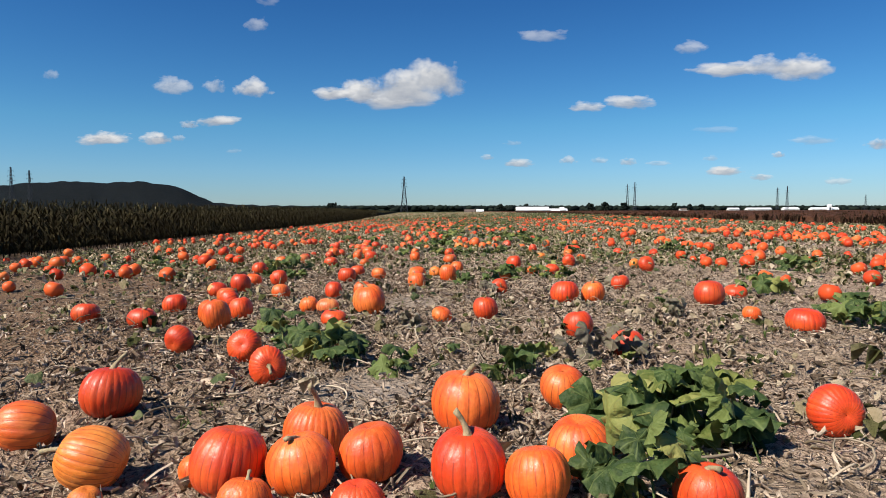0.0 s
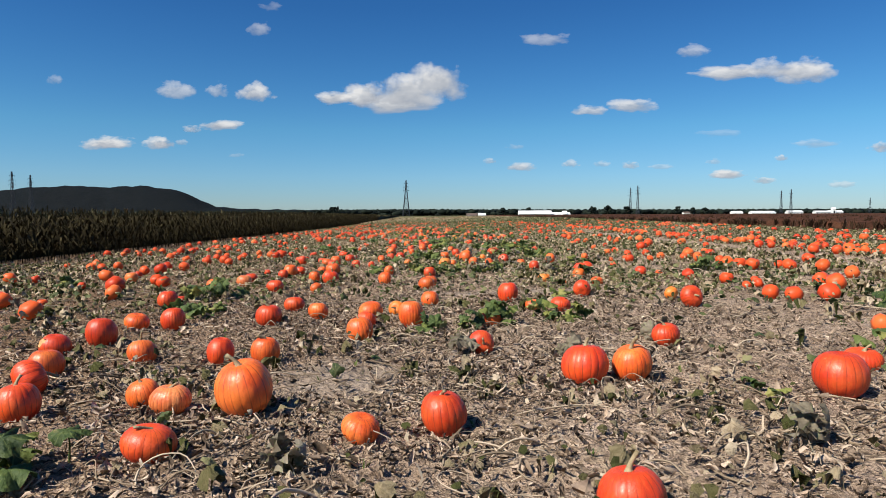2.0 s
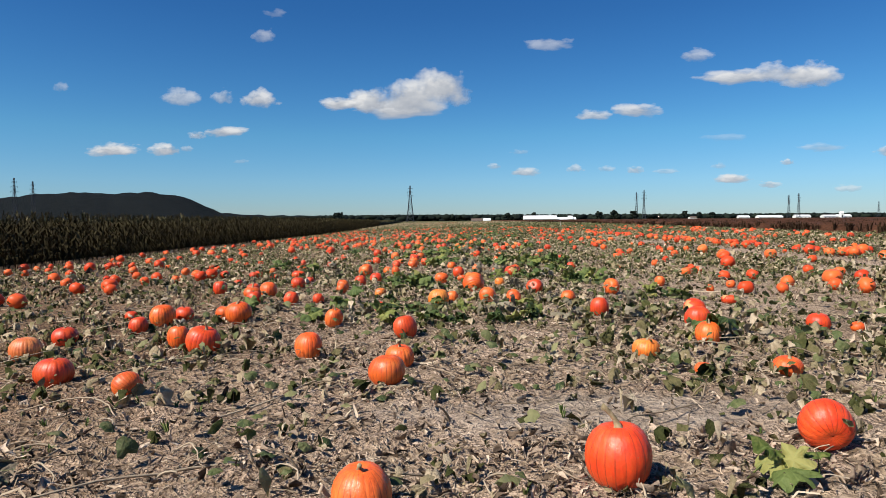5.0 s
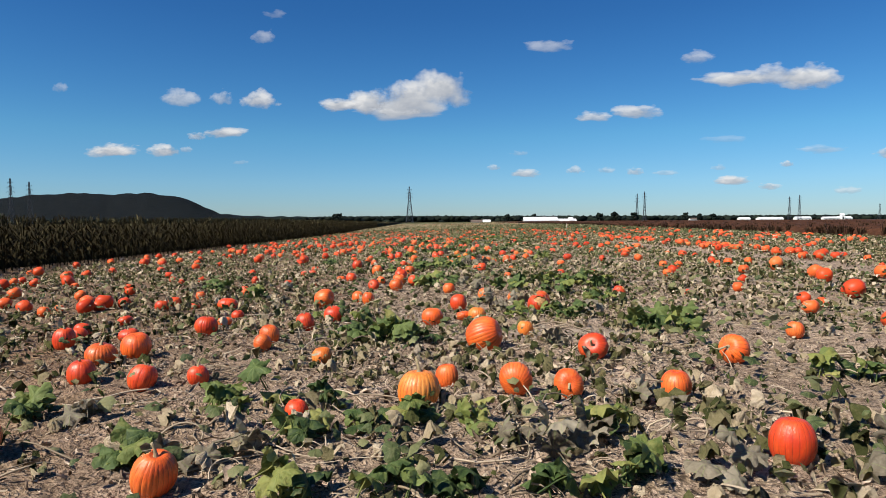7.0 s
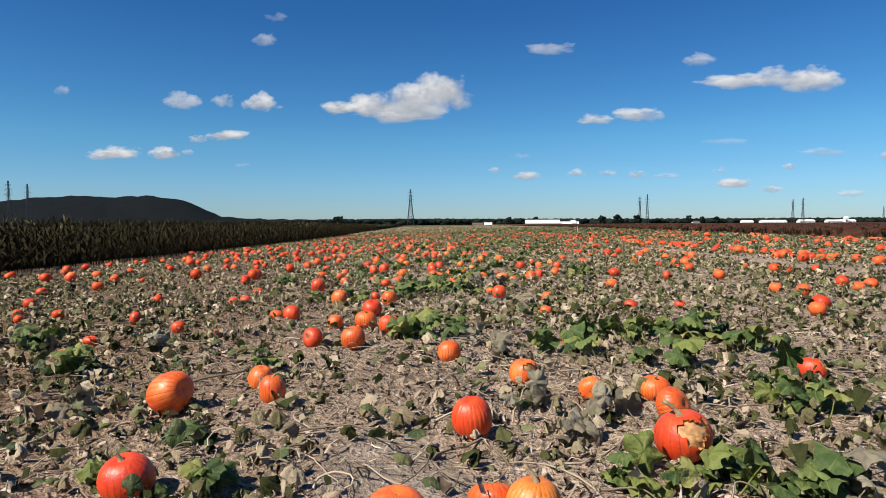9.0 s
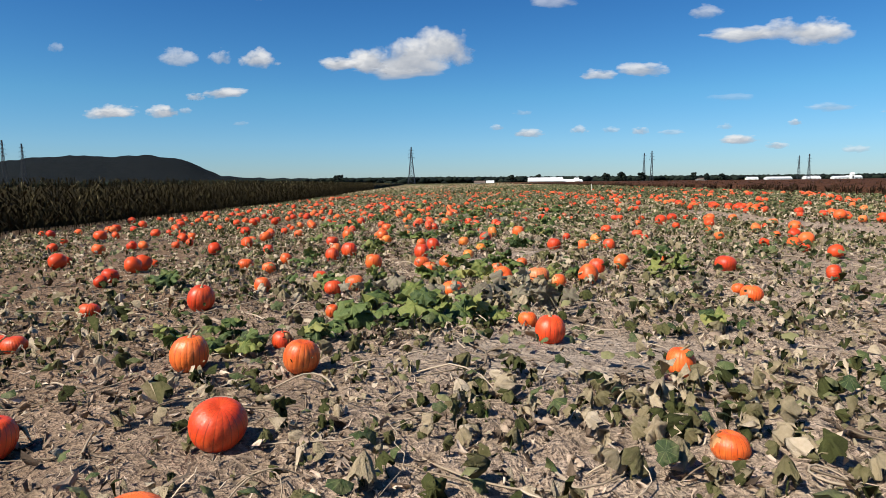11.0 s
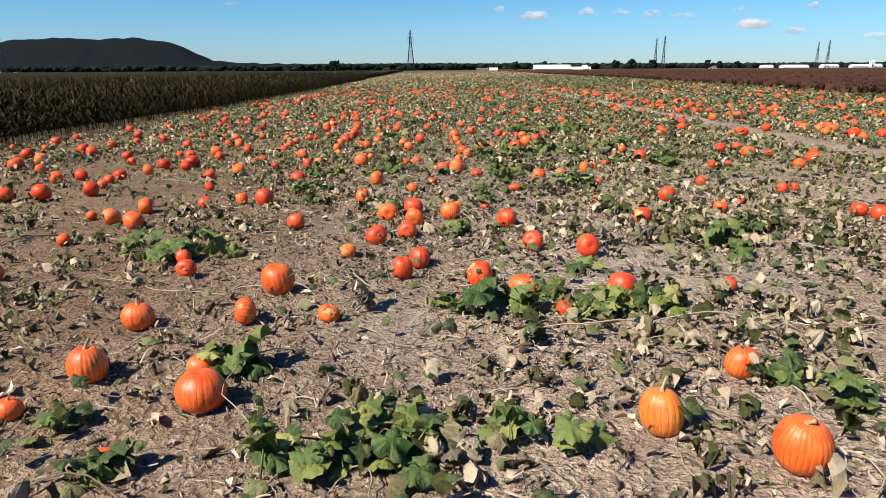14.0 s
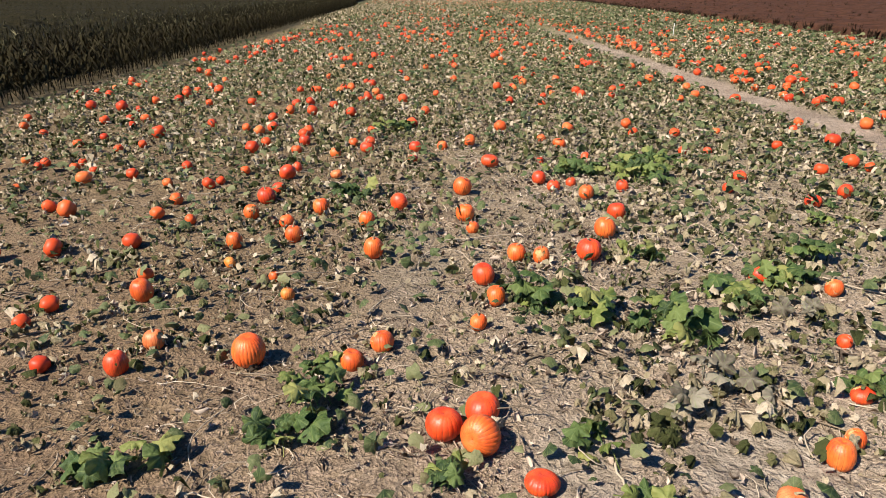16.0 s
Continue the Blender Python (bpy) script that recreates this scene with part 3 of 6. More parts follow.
def build_shed(name, x, y, long, deep, eaves, ridge, openings, roof, label, z=None):
    """A farm building with its long side to the field: walls, a pitched roof with overhang, doors or windows."""
    shed = new(name)
    shed.location = (x, y, float(lie(x, y)) if z is None else z)
    tagged(shed, label, "farm building", "far farm buildings")
    bm = bmesh.new()
    pts = [(-long / 2, 0), (long / 2, 0)]
    ring = []
    for px, _ in pts:
        ring.append([bm.verts.new((px, -deep / 2, -1)), bm.verts.new((px, deep / 2, -1)), bm.verts.new((px, deep / 2, eaves)), bm.verts.new((px, 0, ridge)), bm.verts.new((px, -deep / 2, eaves))])
    bm.faces.new(ring[0])
    bm.faces.new(ring[1][::-1])
    for i in range(5):
        bm.faces.new((ring[0][i], ring[1][i], ring[1][(i + 1) % 5], ring[0][(i + 1) % 5]))
    bmesh.ops.recalc_face_normals(bm, faces=bm.faces)
    part("wall", bm_mesh("wall", bm, WHITE), shed)
    for s in (-1, 1):
        bm = bmesh.new()
        rise = math.atan2(ridge - eaves, deep / 2)
        run = math.hypot(ridge - eaves, deep / 2) + 0.7
        turn = Euler((-s * rise, 0, 0)).to_matrix()
        add_box(bm, (long + 1.0, run, 0.2), (0, s * (deep / 4 + 0.2), (eaves + ridge) / 2 + 0.05), turn)
        part("roof", bm_mesh("roof", bm, roof), shed)
    for k in range(openings):
        px = (k + 0.5) / openings * long - long / 2
        bm = bmesh.new()
        add_box(bm, (min(2.4, long / openings * 0.5), 0.12, eaves * 0.45), (px, -deep / 2 - 0.05, eaves * 0.42))
        part("window", bm_mesh("window", bm, GLASS_DARK), shed)


def build_far():
    build_hill()
    build_woods()
    build_tower(-81, 800, -0.6, 45.2, 8, 3, 0.009)
    build_tower(195, 790, 0.5, 32.7, 3, 3, 0.0065)
    build_tower(203.8, 790, 0.5, 35.2, 3, 3, 0.0065)
    build_tower(518, 1090, 0.5, 38.3, 4, 3, 0.0065)
    build_tower(534, 1090, 0.5, 40.9, 4, 3, 0.0065)
    build_tower(699, 1150, 0.5, 27.5, 4, 3, 0.0065)
    build_tower(-427.5, 580, -0.6, 44, 4, 3, 0.006)
    build_tower(-424, 600, -0.6, 42, 4, 3, 0.006)
    white, house = "long low white farm building with a pale roof", "small white farmhouse with a dark roof"
    build_shed("barn", 60, 600, 30, 12, 4.6, 7.6, 0, ROOF, white, -3.0)
    build_shed("barn", 84, 606, 18, 9, 3.4, 5.9, 2, ROOF, white, -3.0)
    build_shed("farmhouse", 88.2, 604, 3.4, 7, 4.6, 7.2, 1, ROOF, "small white gabled farm building with a pale roof", -3.0)
    build_shed("farmhouse", 1.5, 640, 10, 7, 2.4, 4.4, 3, ROOF_DARK, house, -2.0)
    build_shed("farmhouse", 12, 660, 7, 7, 2.6, 4.6, 2, ROOF, house, -2.0)
    build_shed("farmhouse", 490, 1200, 19, 12, 4.4, 7.2, 2, ROOF, house, -1.7)
    build_shed("barn", 536, 1200, 43, 16, 4.2, 7.2, 6, ROOF, white, -1.7)
    build_shed("barn", 594, 1200, 26.5, 14, 4.4, 7.6, 4, ROOF, white, -1.4)
    build_shed("farmhouse", 643, 1200, 26.5, 12, 4.0, 6.6, 4, ROOF, house, -1.0)
    build_shed("barn", 669, 1204, 24.5, 12, 4.2, 7.2, 4, ROOF, white, -1.0)
    # tall narrow shed standing in for a silo
    build_shed("farmhouse", 661, 1194, 5.5, 6, 10.0, 12.5, 1, ROOF, house, -1.0)
    build_shed("farmhouse", 401, 1200, 17, 12, 4.5, 6.9, 3, ROOF_DARK, house, -2)
    for u, w in ((-0.7301, 14), (-0.7044, 10), (-0.6733, 12), (-0.5564, 6), (-0.4948, 20), (-0.4186, 22), (-0.3371, 8), (-0.2827, 7)):
        build_shed("farmhouse", u * 800, 800, w, 8, 2.6, 4.0, 2, ROOF, "low white farm building beyond the corn", -3.5)
    for u, y, h, w in ((-0.2160, 1200, 18, 30), (0.19, 640, 8, 8), (0.212, 660, 9, 10), (0.242, 700, 9, 12), (0.05, 700, 8, 7), (0.09, 690, 8, 7), (0.32, 760, 9, 11), (0.36, 780, 8, 10), (0.342, 1190, 12, 12)):
        build_tree(u * y, y, h, w)


build_far()


def build_cloud(u, v, a, b, thick=1.0):
    far = 4300
    me = mesh_of("cloud", [(-1.25, 0, -1.25), (1.25, 0, -1.25), (1.25, 0, 1.25), (-1.25, 0, 1.25)], [(0, 1, 2), (0, 2, 3)], [CLOUD])
    ob = new("cloud", me)
    ob.location = (u * far, far + a * 300, v * far)
    ob.scale = (a * far * 1.55, 1, b * far * 1.75)
    ob.color = (1, 1, 1, thick)
    ob.visible_shadow = False
    tagged(ob, "small white fair-weather cloud in the blue sky", "cloud", kind="structure")


# direction across, up, half width, half height, thickness
for row in (
    (-0.2120, 0.1840, 0.0370, 0.0115, 1), (-0.1660, 0.1860, 0.0410, 0.0230, 1), (-0.0560, 0.2065, 0.0560, 0.0325, 1), (-0.1000, 0.1925, 0.0520, 0.0300, 1),
    (-0.1130, 0.1740, 0.0780, 0.0170, 1), (0.4042, 0.2142, 0.066, 0.014, 0.95), (0.5086, 0.2145, 0.0519, 0.0197, 0.95), (0.4567, 0.2184, 0.041, 0.0157, 0.8),
    (0.337, 0.2471, 0.0278, 0.0105, 0.5), (0.1131, 0.2693, 0.0392, 0.0127, 0.45), (-0.3353, 0.2914, 0.0223, 0.0114, 0.4), (-0.6667, 0.2188, 0.0137, 0.0079, 0.3),
    (-0.4692, 0.1983, 0.0346, 0.0149, 0.6), (-0.4026, 0.1968, 0.0182, 0.0127, 0.5), (-0.3424, 0.1931, 0.0287, 0.0171, 0.9), (-0.3976, 0.1433, 0.0387, 0.0096, 0.95),
):
    build_cloud(*row)
for row in (
    (-0.4464, 0.1385, 0.0164, 0.007, 0.6), (-0.5855, 0.1162, 0.0419, 0.0127, 1), (-0.4963, 0.1152, 0.0301, 0.0109, 0.95), (-0.4641, 0.117, 0.0123, 0.0053, 0.4),
    (0.1845, 0.1599, 0.0319, 0.0087, 0.75), (0.2466, 0.166, 0.0428, 0.0123, 0.85), (0.5296, 0.1057, 0.0382, 0.0074, 0.4), (0.6261, 0.0999, 0.0219, 0.0087, 0.8),
    (0.4767, 0.0844, 0.0114, 0.0053, 0.7), (0.3946, 0.0597, 0.0319, 0.0083, 0.95), (0.4498, 0.0506, 0.0182, 0.0057, 0.7), (0.5683, 0.0435, 0.0246, 0.0057, 0.45),
    (0.3846, 0.1225, 0.0346, 0.007, 0.2), (0.0305, 0.0834, 0.0118, 0.0048, 0.5), (0.0763, 0.0737, 0.0264, 0.0079, 0.8), (0.1543, 0.0782, 0.0128, 0.007, 0.55),
):
    build_cloud(*row)
for row in (
    (0.2022, 0.0768, 0.0155, 0.0053, 0.4), (0.2463, 0.0751, 0.0146, 0.0066, 0.6), (0.2937, 0.0724, 0.0209, 0.0053, 0.35), (0.374, 0.0803, 0.0118, 0.0053, 0.35),
    (0.0702, 0.1054, 0.0146, 0.0044, 0.25), (-0.3151, 0.3268, 0.0191, 0.0074, 0.2), (-0.375, 0.0962, 0.0137, 0.0044, 0.2),
):
    build_cloud(*row)


# ---- corn ----
def corn_plant(seed):
    """Stalk, drooping leaves and tassel, 1 high."""
    r = np.random.default_rng(100 + seed)
    v, t = [], []

    def strip(path, widths, side):
        b = len(v)
        for p, w in zip(path, widths):
            v.append(p - side * w)
            v.append(p + side * w)
        for i in range(len(path) - 1):
            q = b + 2 * i
            t.extend([(q, q + 1, q + 3), (q, q + 3, q + 2)])

    up = np.array((0, 0, 1.0))
    for a in (0.0, 1.57):
        s = np.array((math.cos(a), math.sin(a), 0))
        strip([up * 0, up * 0.5, up * 0.92], (0.008, 0.007, 0.003), s)
    for k in range(8):
        a = k * 2.6 + r.uniform(-0.5, 0.5)
        h, ln = 0.12 + 0.088 * k + r.uniform(-0.03, 0.03), r.uniform(0.22, 0.34)
        d, s = np.array((math.cos(a), math.sin(a), 0)), np.array((-math.sin(a), math.cos(a), 0))
        drop = r.uniform(0.1, 0.35)
        strip([up * h, up * (h + ln * 0.42) + d * ln * 0.5, up * (h - ln * drop) + d * ln], (0.009, 0.019, 0.002), s)
    for k in range(4):
        a = k * 1.57 + r.uniform(-0.4, 0.4)
        d, s = np.array((math.cos(a), math.sin(a), 0)), np.array((-math.sin(a), math.cos(a), 0))
        strip([up * 0.9, up * r.uniform(0.98, 1.03) + d * r.uniform(0.02, 0.07)], (0.004, 0.006), s)
    return np.array(v), np.array(t)


CORN_PLANTS = [corn_plant(i) for i in range(6)]
CORN_HIGH = 1.84


def blade_tuft(seed):
    r = np.random.default_rng(300 + seed)
    v, t = [], []
    for k in range(10):
        a, h = r.uniform(0, 6.28), r.uniform(0.6, 1.0)
        d, s = np.array((math.cos(a), math.sin(a), 0)), np.array((-math.sin(a), math.cos(a), 0))
        o = d * r.uniform(0, 0.15)
        b = len(v)
        w = r.uniform(0.02, 0.05)
        v += [o - s * w, o + s * w, o + d * 0.15 + s * w * 1.6 + (0, 0, h * 0.7), o + d * 0.15 - s * w * 1.6 + (0, 0, h * 0.7), o + d * r.uniform(0.2, 0.4) + (0, 0, h)]
        t += [(b, b + 1, b + 2), (b, b + 2, b + 3), (b + 3, b + 2, b + 4)]
    return np.array(v), np.array(t)


TUFTS = [blade_tuft(i) for i in range(4)]


def build_corn():
    xs, ys = [], []
    for row in range(5):
        y = np.arange(2, 190, 0.26) + rng.uniform(-0.08, 0.08, len(np.arange(2, 190, 0.26)))
        xs.append(corn_edge(y) - row * 0.75 + rng.uniform(-0.08, 0.08, len(y)))
        ys.append(y)
    n = 3000
    y = 5 + 330 * rng.uniform(0, 1, n) ** 1.4
    xs.append(corn_edge(y) - 3.6 - 70 * rng.uniform(0, 1, n) ** 1.6)
    ys.append(y)
    x, y = np.concatenate(xs), np.concatenate(ys)
    n = len(x)
    at = np.stack([x, y, lie(x, y)], -1)
    size = CORN_HIGH * rng.uniform(0.88, 1.04, n)
    rot = turned(rng.uniform(0, 6.28, n), rng.normal(0, 0.07, n), rng.normal(0, 0.07, n))
    tagged(strewn("corn_field", CORN_PLANTS, rng.integers(0, 6, n), rot, size, at, CORN_SHADED), "tall ripe corn with yellowing leaves and pale tassels, coloured dark as in shade", "corn", kind="stuff")
    m = 3600
    y = 3 + 320 * rng.uniform(0, 1, m) ** 1.3
    deep = 14 * rng.uniform(0, 1, m) ** 1.5
    x = corn_edge(y) + 0.25 - deep
    high = CORN_HIGH * (1.0 - 0.42 * rng.uniform(0, 1, m) ** 1.6)
    rot = turned(rng.uniform(0, 6.28, m), rng.normal(0, 0.5, m), rng.normal(0, 0.5, m))
    ob = strewn("corn_tops", TUFTS, rng.integers(0, 4, m), rot, rng.uniform(0.14, 0.32, m), np.stack([x, y, lie(x, y) + high - 0.12], -1), CORN_SUNLIT, False)
    tagged(ob, "pale leaf tips and tassels at the top of the corn, sunlight put into the colour", "corn", kind="stuff")
    # the dense inside of the stand, one sheet coloured dark for its shade
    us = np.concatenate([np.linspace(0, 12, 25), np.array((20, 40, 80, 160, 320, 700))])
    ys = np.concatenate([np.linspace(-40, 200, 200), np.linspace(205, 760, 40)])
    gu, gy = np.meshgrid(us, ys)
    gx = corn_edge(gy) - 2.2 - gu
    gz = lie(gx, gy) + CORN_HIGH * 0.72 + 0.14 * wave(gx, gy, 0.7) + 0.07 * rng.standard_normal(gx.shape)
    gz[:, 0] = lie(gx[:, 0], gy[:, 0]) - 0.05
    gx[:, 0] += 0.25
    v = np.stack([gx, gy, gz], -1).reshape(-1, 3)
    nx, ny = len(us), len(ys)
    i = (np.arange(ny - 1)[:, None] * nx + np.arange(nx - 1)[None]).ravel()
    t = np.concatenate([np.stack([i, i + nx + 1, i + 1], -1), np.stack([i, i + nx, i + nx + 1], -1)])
    tagged(new("corn_thicket", mesh_of("corn_thicket", v, t, [CORN_INNER_SHADE], smooth=False)), "dense inside of the corn stand, its shade put into the brown-green", "corn", kind="stuff")


def build_brush():
    n = 3200
    y = 10 + 260 * rng.uniform(0, 1, n) ** 1.3
    x = brush_edge(y) + 45 * rng.uniform(0, 1, n) ** 2.2
    at = np.stack([x, y, lie(x, y) + 0.05], -1)
    ob = strewn("brown_crop", TUFTS, rng.integers(0, 4, n), turned(rng.uniform(0, 6.28, n), rng.normal(0, 0.1, n), 0 * x), rng.uniform(0.42, 0.66, n), at, BRUSH)
    tagged(ob, "low dense red-brown ripened crop beside the pumpkins", "crop", kind="stuff")
    us = np.concatenate([np.linspace(0, 14, 20), np.array((25, 50, 100, 200, 400, 900))])
    ys = np.concatenate([np.linspace(-40, 200, 160), np.linspace(205, 560, 30)])
    gu, gy = np.meshgrid(us, ys)
    gx = brush_edge(gy) + 0.35 + gu
    gz = lie(gx, gy) + 0.42 + 0.06 * wave(gx, gy, 0.6) + 0.04 * rng.standard_normal(gx.shape)
    gz[:, 0] = lie(gx[:, 0], gy[:, 0]) - 0.05
    v = np.stack([gx, gy, gz], -1).reshape(-1, 3)
    nx, ny = len(us), len(ys)
    i = (np.arange(ny - 1)[:, None] * nx + np.arange(nx - 1)[None]).ravel()
    t = np.concatenate([np.stack([i, i + 1, i + nx + 1], -1), np.stack([i, i + nx + 1, i + nx], -1)])
    tagged(new("brown_crop_bed", mesh_of("brown_crop_bed", v, t, [BRUSH_MASS], smooth=False)), "dense red-brown inside of the low crop", "crop", kind="stuff")


build_corn()
build_brush()


# ---- leaves and vines ----
def tube(points, radii, sides=5):
    p = np.asarray(points, float)
    d = np.gradient(p, axis=0)
    d /= np.linalg.norm(d, axis=1)[:, None] + 1e-9
    side = np.cross(d, (0.13, 0.21, 1.0))
    side /= np.linalg.norm(side, axis=1)[:, None] + 1e-9
    up = np.cross(side, d)
    a = np.arange(sides) / sides * 6.283
    v = p[:, None] + np.asarray(radii)[:, None, None] * (side[:, None] * np.cos(a)[None, :, None] + up[:, None] * np.sin(a)[None, :, None])
    n = len(p)
    t = []
    for i in range(n - 1):
        for j in range(sides):
            q, w = i * sides + j, i * sides + (j + 1) % sides
            t += [(q, w, w + sides), (q, w + sides, q + sides)]
    return v.reshape(-1, 3), np.array(t)


def dry_leaf(seed):
    """A crumpled, curled scrap of withered leaf, about 1 long."""
    r = np.random.default_rng(500 + seed)
    wide, curl, bend, twist = r.uniform(0.16, 0.42), r.uniform(1.4, 3.8), r.uniform(-0.3, 1.5), r.uniform(-2.6, 2.6)
    v = []
    for f, w in ((-0.45, 0.5), (0.0, 1.0), (0.45, 0.4)):
        w *= wide * r.uniform(0.7, 1.3)
        t = twist * f
        for k in (-1.0, 0.0, 1.0):
            a = k * curl
            y, z = w * math.sin(a) / curl, w * (1 - math.cos(a)) / curl
            v.append((f + r.uniform(-0.07, 0.07), y * math.cos(t) - z * math.sin(t) + r.normal(0, 0.07), y * math.sin(t) + z * math.cos(t) + bend * f * f + r.normal(0, 0.09)))
    tris = []
    for i in range(2):
        for j in range(2):
            q = i * 3 + j
            tris += [(q, q + 1, q + 4), (q, q + 4, q + 3)]
    return np.array(v), np.array(tris)


def lobed_leaf(seed, rings=2, pts=25, droop=0.16):
    """A broad five-lobed leaf, 1 across, cupped and waved; its stalk joins at the origin."""
    r = np.random.default_rng(700 + seed)
    a = np.arange(pts) / pts * 6.283
    rad = 0.41 + (0.068 * np.cos(5 * a) + 0.026 * np.cos(15 * a + 1) + r.normal(0, 0.010, pts) if pts > 20 else r.normal(0, 0.055, pts))
    rad *= 1 - 0.62 * np.exp(-((np.abs(np.mod(a - math.pi / 2 + math.pi, 6.283) - math.pi) - math.pi) / 0.22) ** 2)
    v = [(0, 0, 0)]
    for k in range(1, rings + 1):
        f = k / rings
        w = 0.055 * f * np.cos(5 * a + r.uniform(0, 1)) * f + (0.06 if pts > 20 else 0.02) * f * f * np.sin(7 * a + r.uniform(0, 6)) + (0.03 * f ** 3 * np.sin(12 * a) if pts > 20 else 0)
        z = -droop * f * f + w + 0.10 * f * np.abs(np.cos(a)) + r.normal(0, 0.014, pts) * f
        v += list(np.stack([np.cos(a) * rad * f, np.sin(a) * rad * f, z], -1))
    t = [(0, 1 + i, 1 + (i + 1) % pts) for i in range(pts)]
    for k in range(rings - 1):
        b, c = 1 + k * pts, 1 + (k + 1) * pts
        for i in range(pts):
            j = (i + 1) % pts
            t += [(b + i, c + i, c + j), (b + i, c + j, b + j)]
    return np.array(v, float), np.array(t)


DRY_LEAVES = [dry_leaf(i) for i in range(18)]
FAR_LEAVES = [lobed_leaf(40 + i, 1, 8) for i in range(6)]
MID_LEAVES = [lobed_leaf(50 + i, 1, 11, 0.3) for i in range(6)]


def stalked_leaf(seed):
    """A lobed leaf with its stalk running down from it."""
    v, t = lobed_leaf(seed, 3, 30, 0.22)
    sv, st = tube([(0, 0, 0), (0.05, 0.02, -0.3), (0.02, 0.0, -0.8)], (0.014, 0.02, 0.026), 4)
    return np.concatenate([v, sv]), np.concatenate([t, st + len(v)])


def on_ground(x, y, lift=0.0):
    return np.stack([x, y, relief(x, y) + lift], -1)


def off_track(x, y):
    return np.abs(x - track_middle(y)) > 0.58 + 0.22 * wave(x, y, 1.3)


def strand(seed):
    """A thin bent dry stalk, about 1 long."""
    r = np.random.default_rng(550 + seed)
    f = np.array((-0.5, -0.17, 0.17, 0.5))
    arc = r.normal(0, 0.45)
    bend = arc * (0.25 - f * f) * 2 + r.normal(0, 0.05, 4)
    lift = np.array((0.0, r.uniform(0.05, 0.25), r.uniform(0.05, 0.25), r.uniform(0.0, 0.15)))
    w = 0.026
    v = np.concatenate([np.stack([f, bend - w, lift], -1), np.stack([f, bend + w, lift + 0.02], -1)])
    return v, np.array([(0, 1, 5), (0, 5, 4), (1, 2, 6), (1, 6, 5), (2, 3, 7), (2, 7, 6)])


STRANDS = [strand(i) for i in range(10)]


def lifted(x, y, lo, hi):
    return on_ground(x, y) + np.stack([0 * x, 0 * x, rng.uniform(lo, hi, len(x))], -1)


def crumpled(seed):
    """A wilting leaf folded on itself, 1 across."""
    v, t = lobed_leaf(seed, 1, 6, 0.3)
    r = np.random.default_rng(seed)
    v[:, 2] += r.normal(0, 0.13, len(v)) + r.uniform(0.1, 0.7) * np.abs(v[:, 0])
    v[:, 0] *= r.uniform(0.45, 0.9)
    return v, t


CRUMPLED = [crumpled(80 + i) for i in range(10)]


def standing(seed):
    """A handful of withered leaves and stalks still standing, 1 high."""
    r = np.random.default_rng(1200 + seed)
    v, t = [], []
    for k in range(4):
        a, h, o = r.uniform(0, 6.28), r.uniform(0.45, 1.0), r.normal(0, 0.25, 2)
        d, s = np.array((math.cos(a), math.sin(a), 0)), np.array((-math.sin(a), math.cos(a), 0))
        foot = np.array((o[0], o[1], -0.05))
        w, b = r.uniform(0.14, 0.34), len(v)
        top = foot + d * r.uniform(0.05, 0.3) + (0, 0, h)
        tip = top + d * r.uniform(0.1, 0.4) - (0, 0, r.uniform(0.05, 0.45))
        v += [foot, top - s * w + d * r.uniform(-0.2, 0.2) - (0, 0, r.uniform(0, 0.25)), top + d * 0.1, top + s * w + d * r.uniform(-0.2, 0.2) - (0, 0, r.uniform(0, 0.25)), tip + s * r.uniform(-0.2, 0.2)]
        t += [(b, b + 2, b + 1), (b, b + 3, b + 2), (b + 1, b + 2, b + 4), (b + 2, b + 3, b + 4)]
    return np.array(v), np.array(t)


STANDING = [standing(i) for i in range(12)]


def hanging(seed):
    """A wilted leaf drooping from the top of its stalk, 1 high."""
    r = np.random.default_rng(1500 + seed)
    f = np.linspace(0, 1, 4)
    lean = r.uniform(0.1, 0.45)
    sv, st = tube(np.stack([lean * f ** 2, 0.06 * np.sin(f * 5), 0.95 * f - 0.05], -1), (0.035, 0.03, 0.026, 0.02), 3)
    v, t = lobed_leaf(90 + seed, 2, 21, 0.45)
    v = v * (r.uniform(0.75, 1.0), r.uniform(0.5, 0.95), 1.0)
    v[:, 2] += r.normal(0, 0.085, len(v)) - 0.5 * np.abs(v[:, 1]) * r.uniform(0.2, 1.2)
    tilt = r.uniform(0.3, 1.2)
    c, d = math.cos(tilt), math.sin(tilt)
    v = np.stack([v[:, 0] * c + v[:, 2] * d, v[:, 1], v[:, 2] * c - v[:, 0] * d], -1) + (lean + 0.12, 0, 0.86)
    return np.concatenate([v, sv]), np.concatenate([t, st + len(v)])


HANGING = [hanging(i) for i in range(10)]


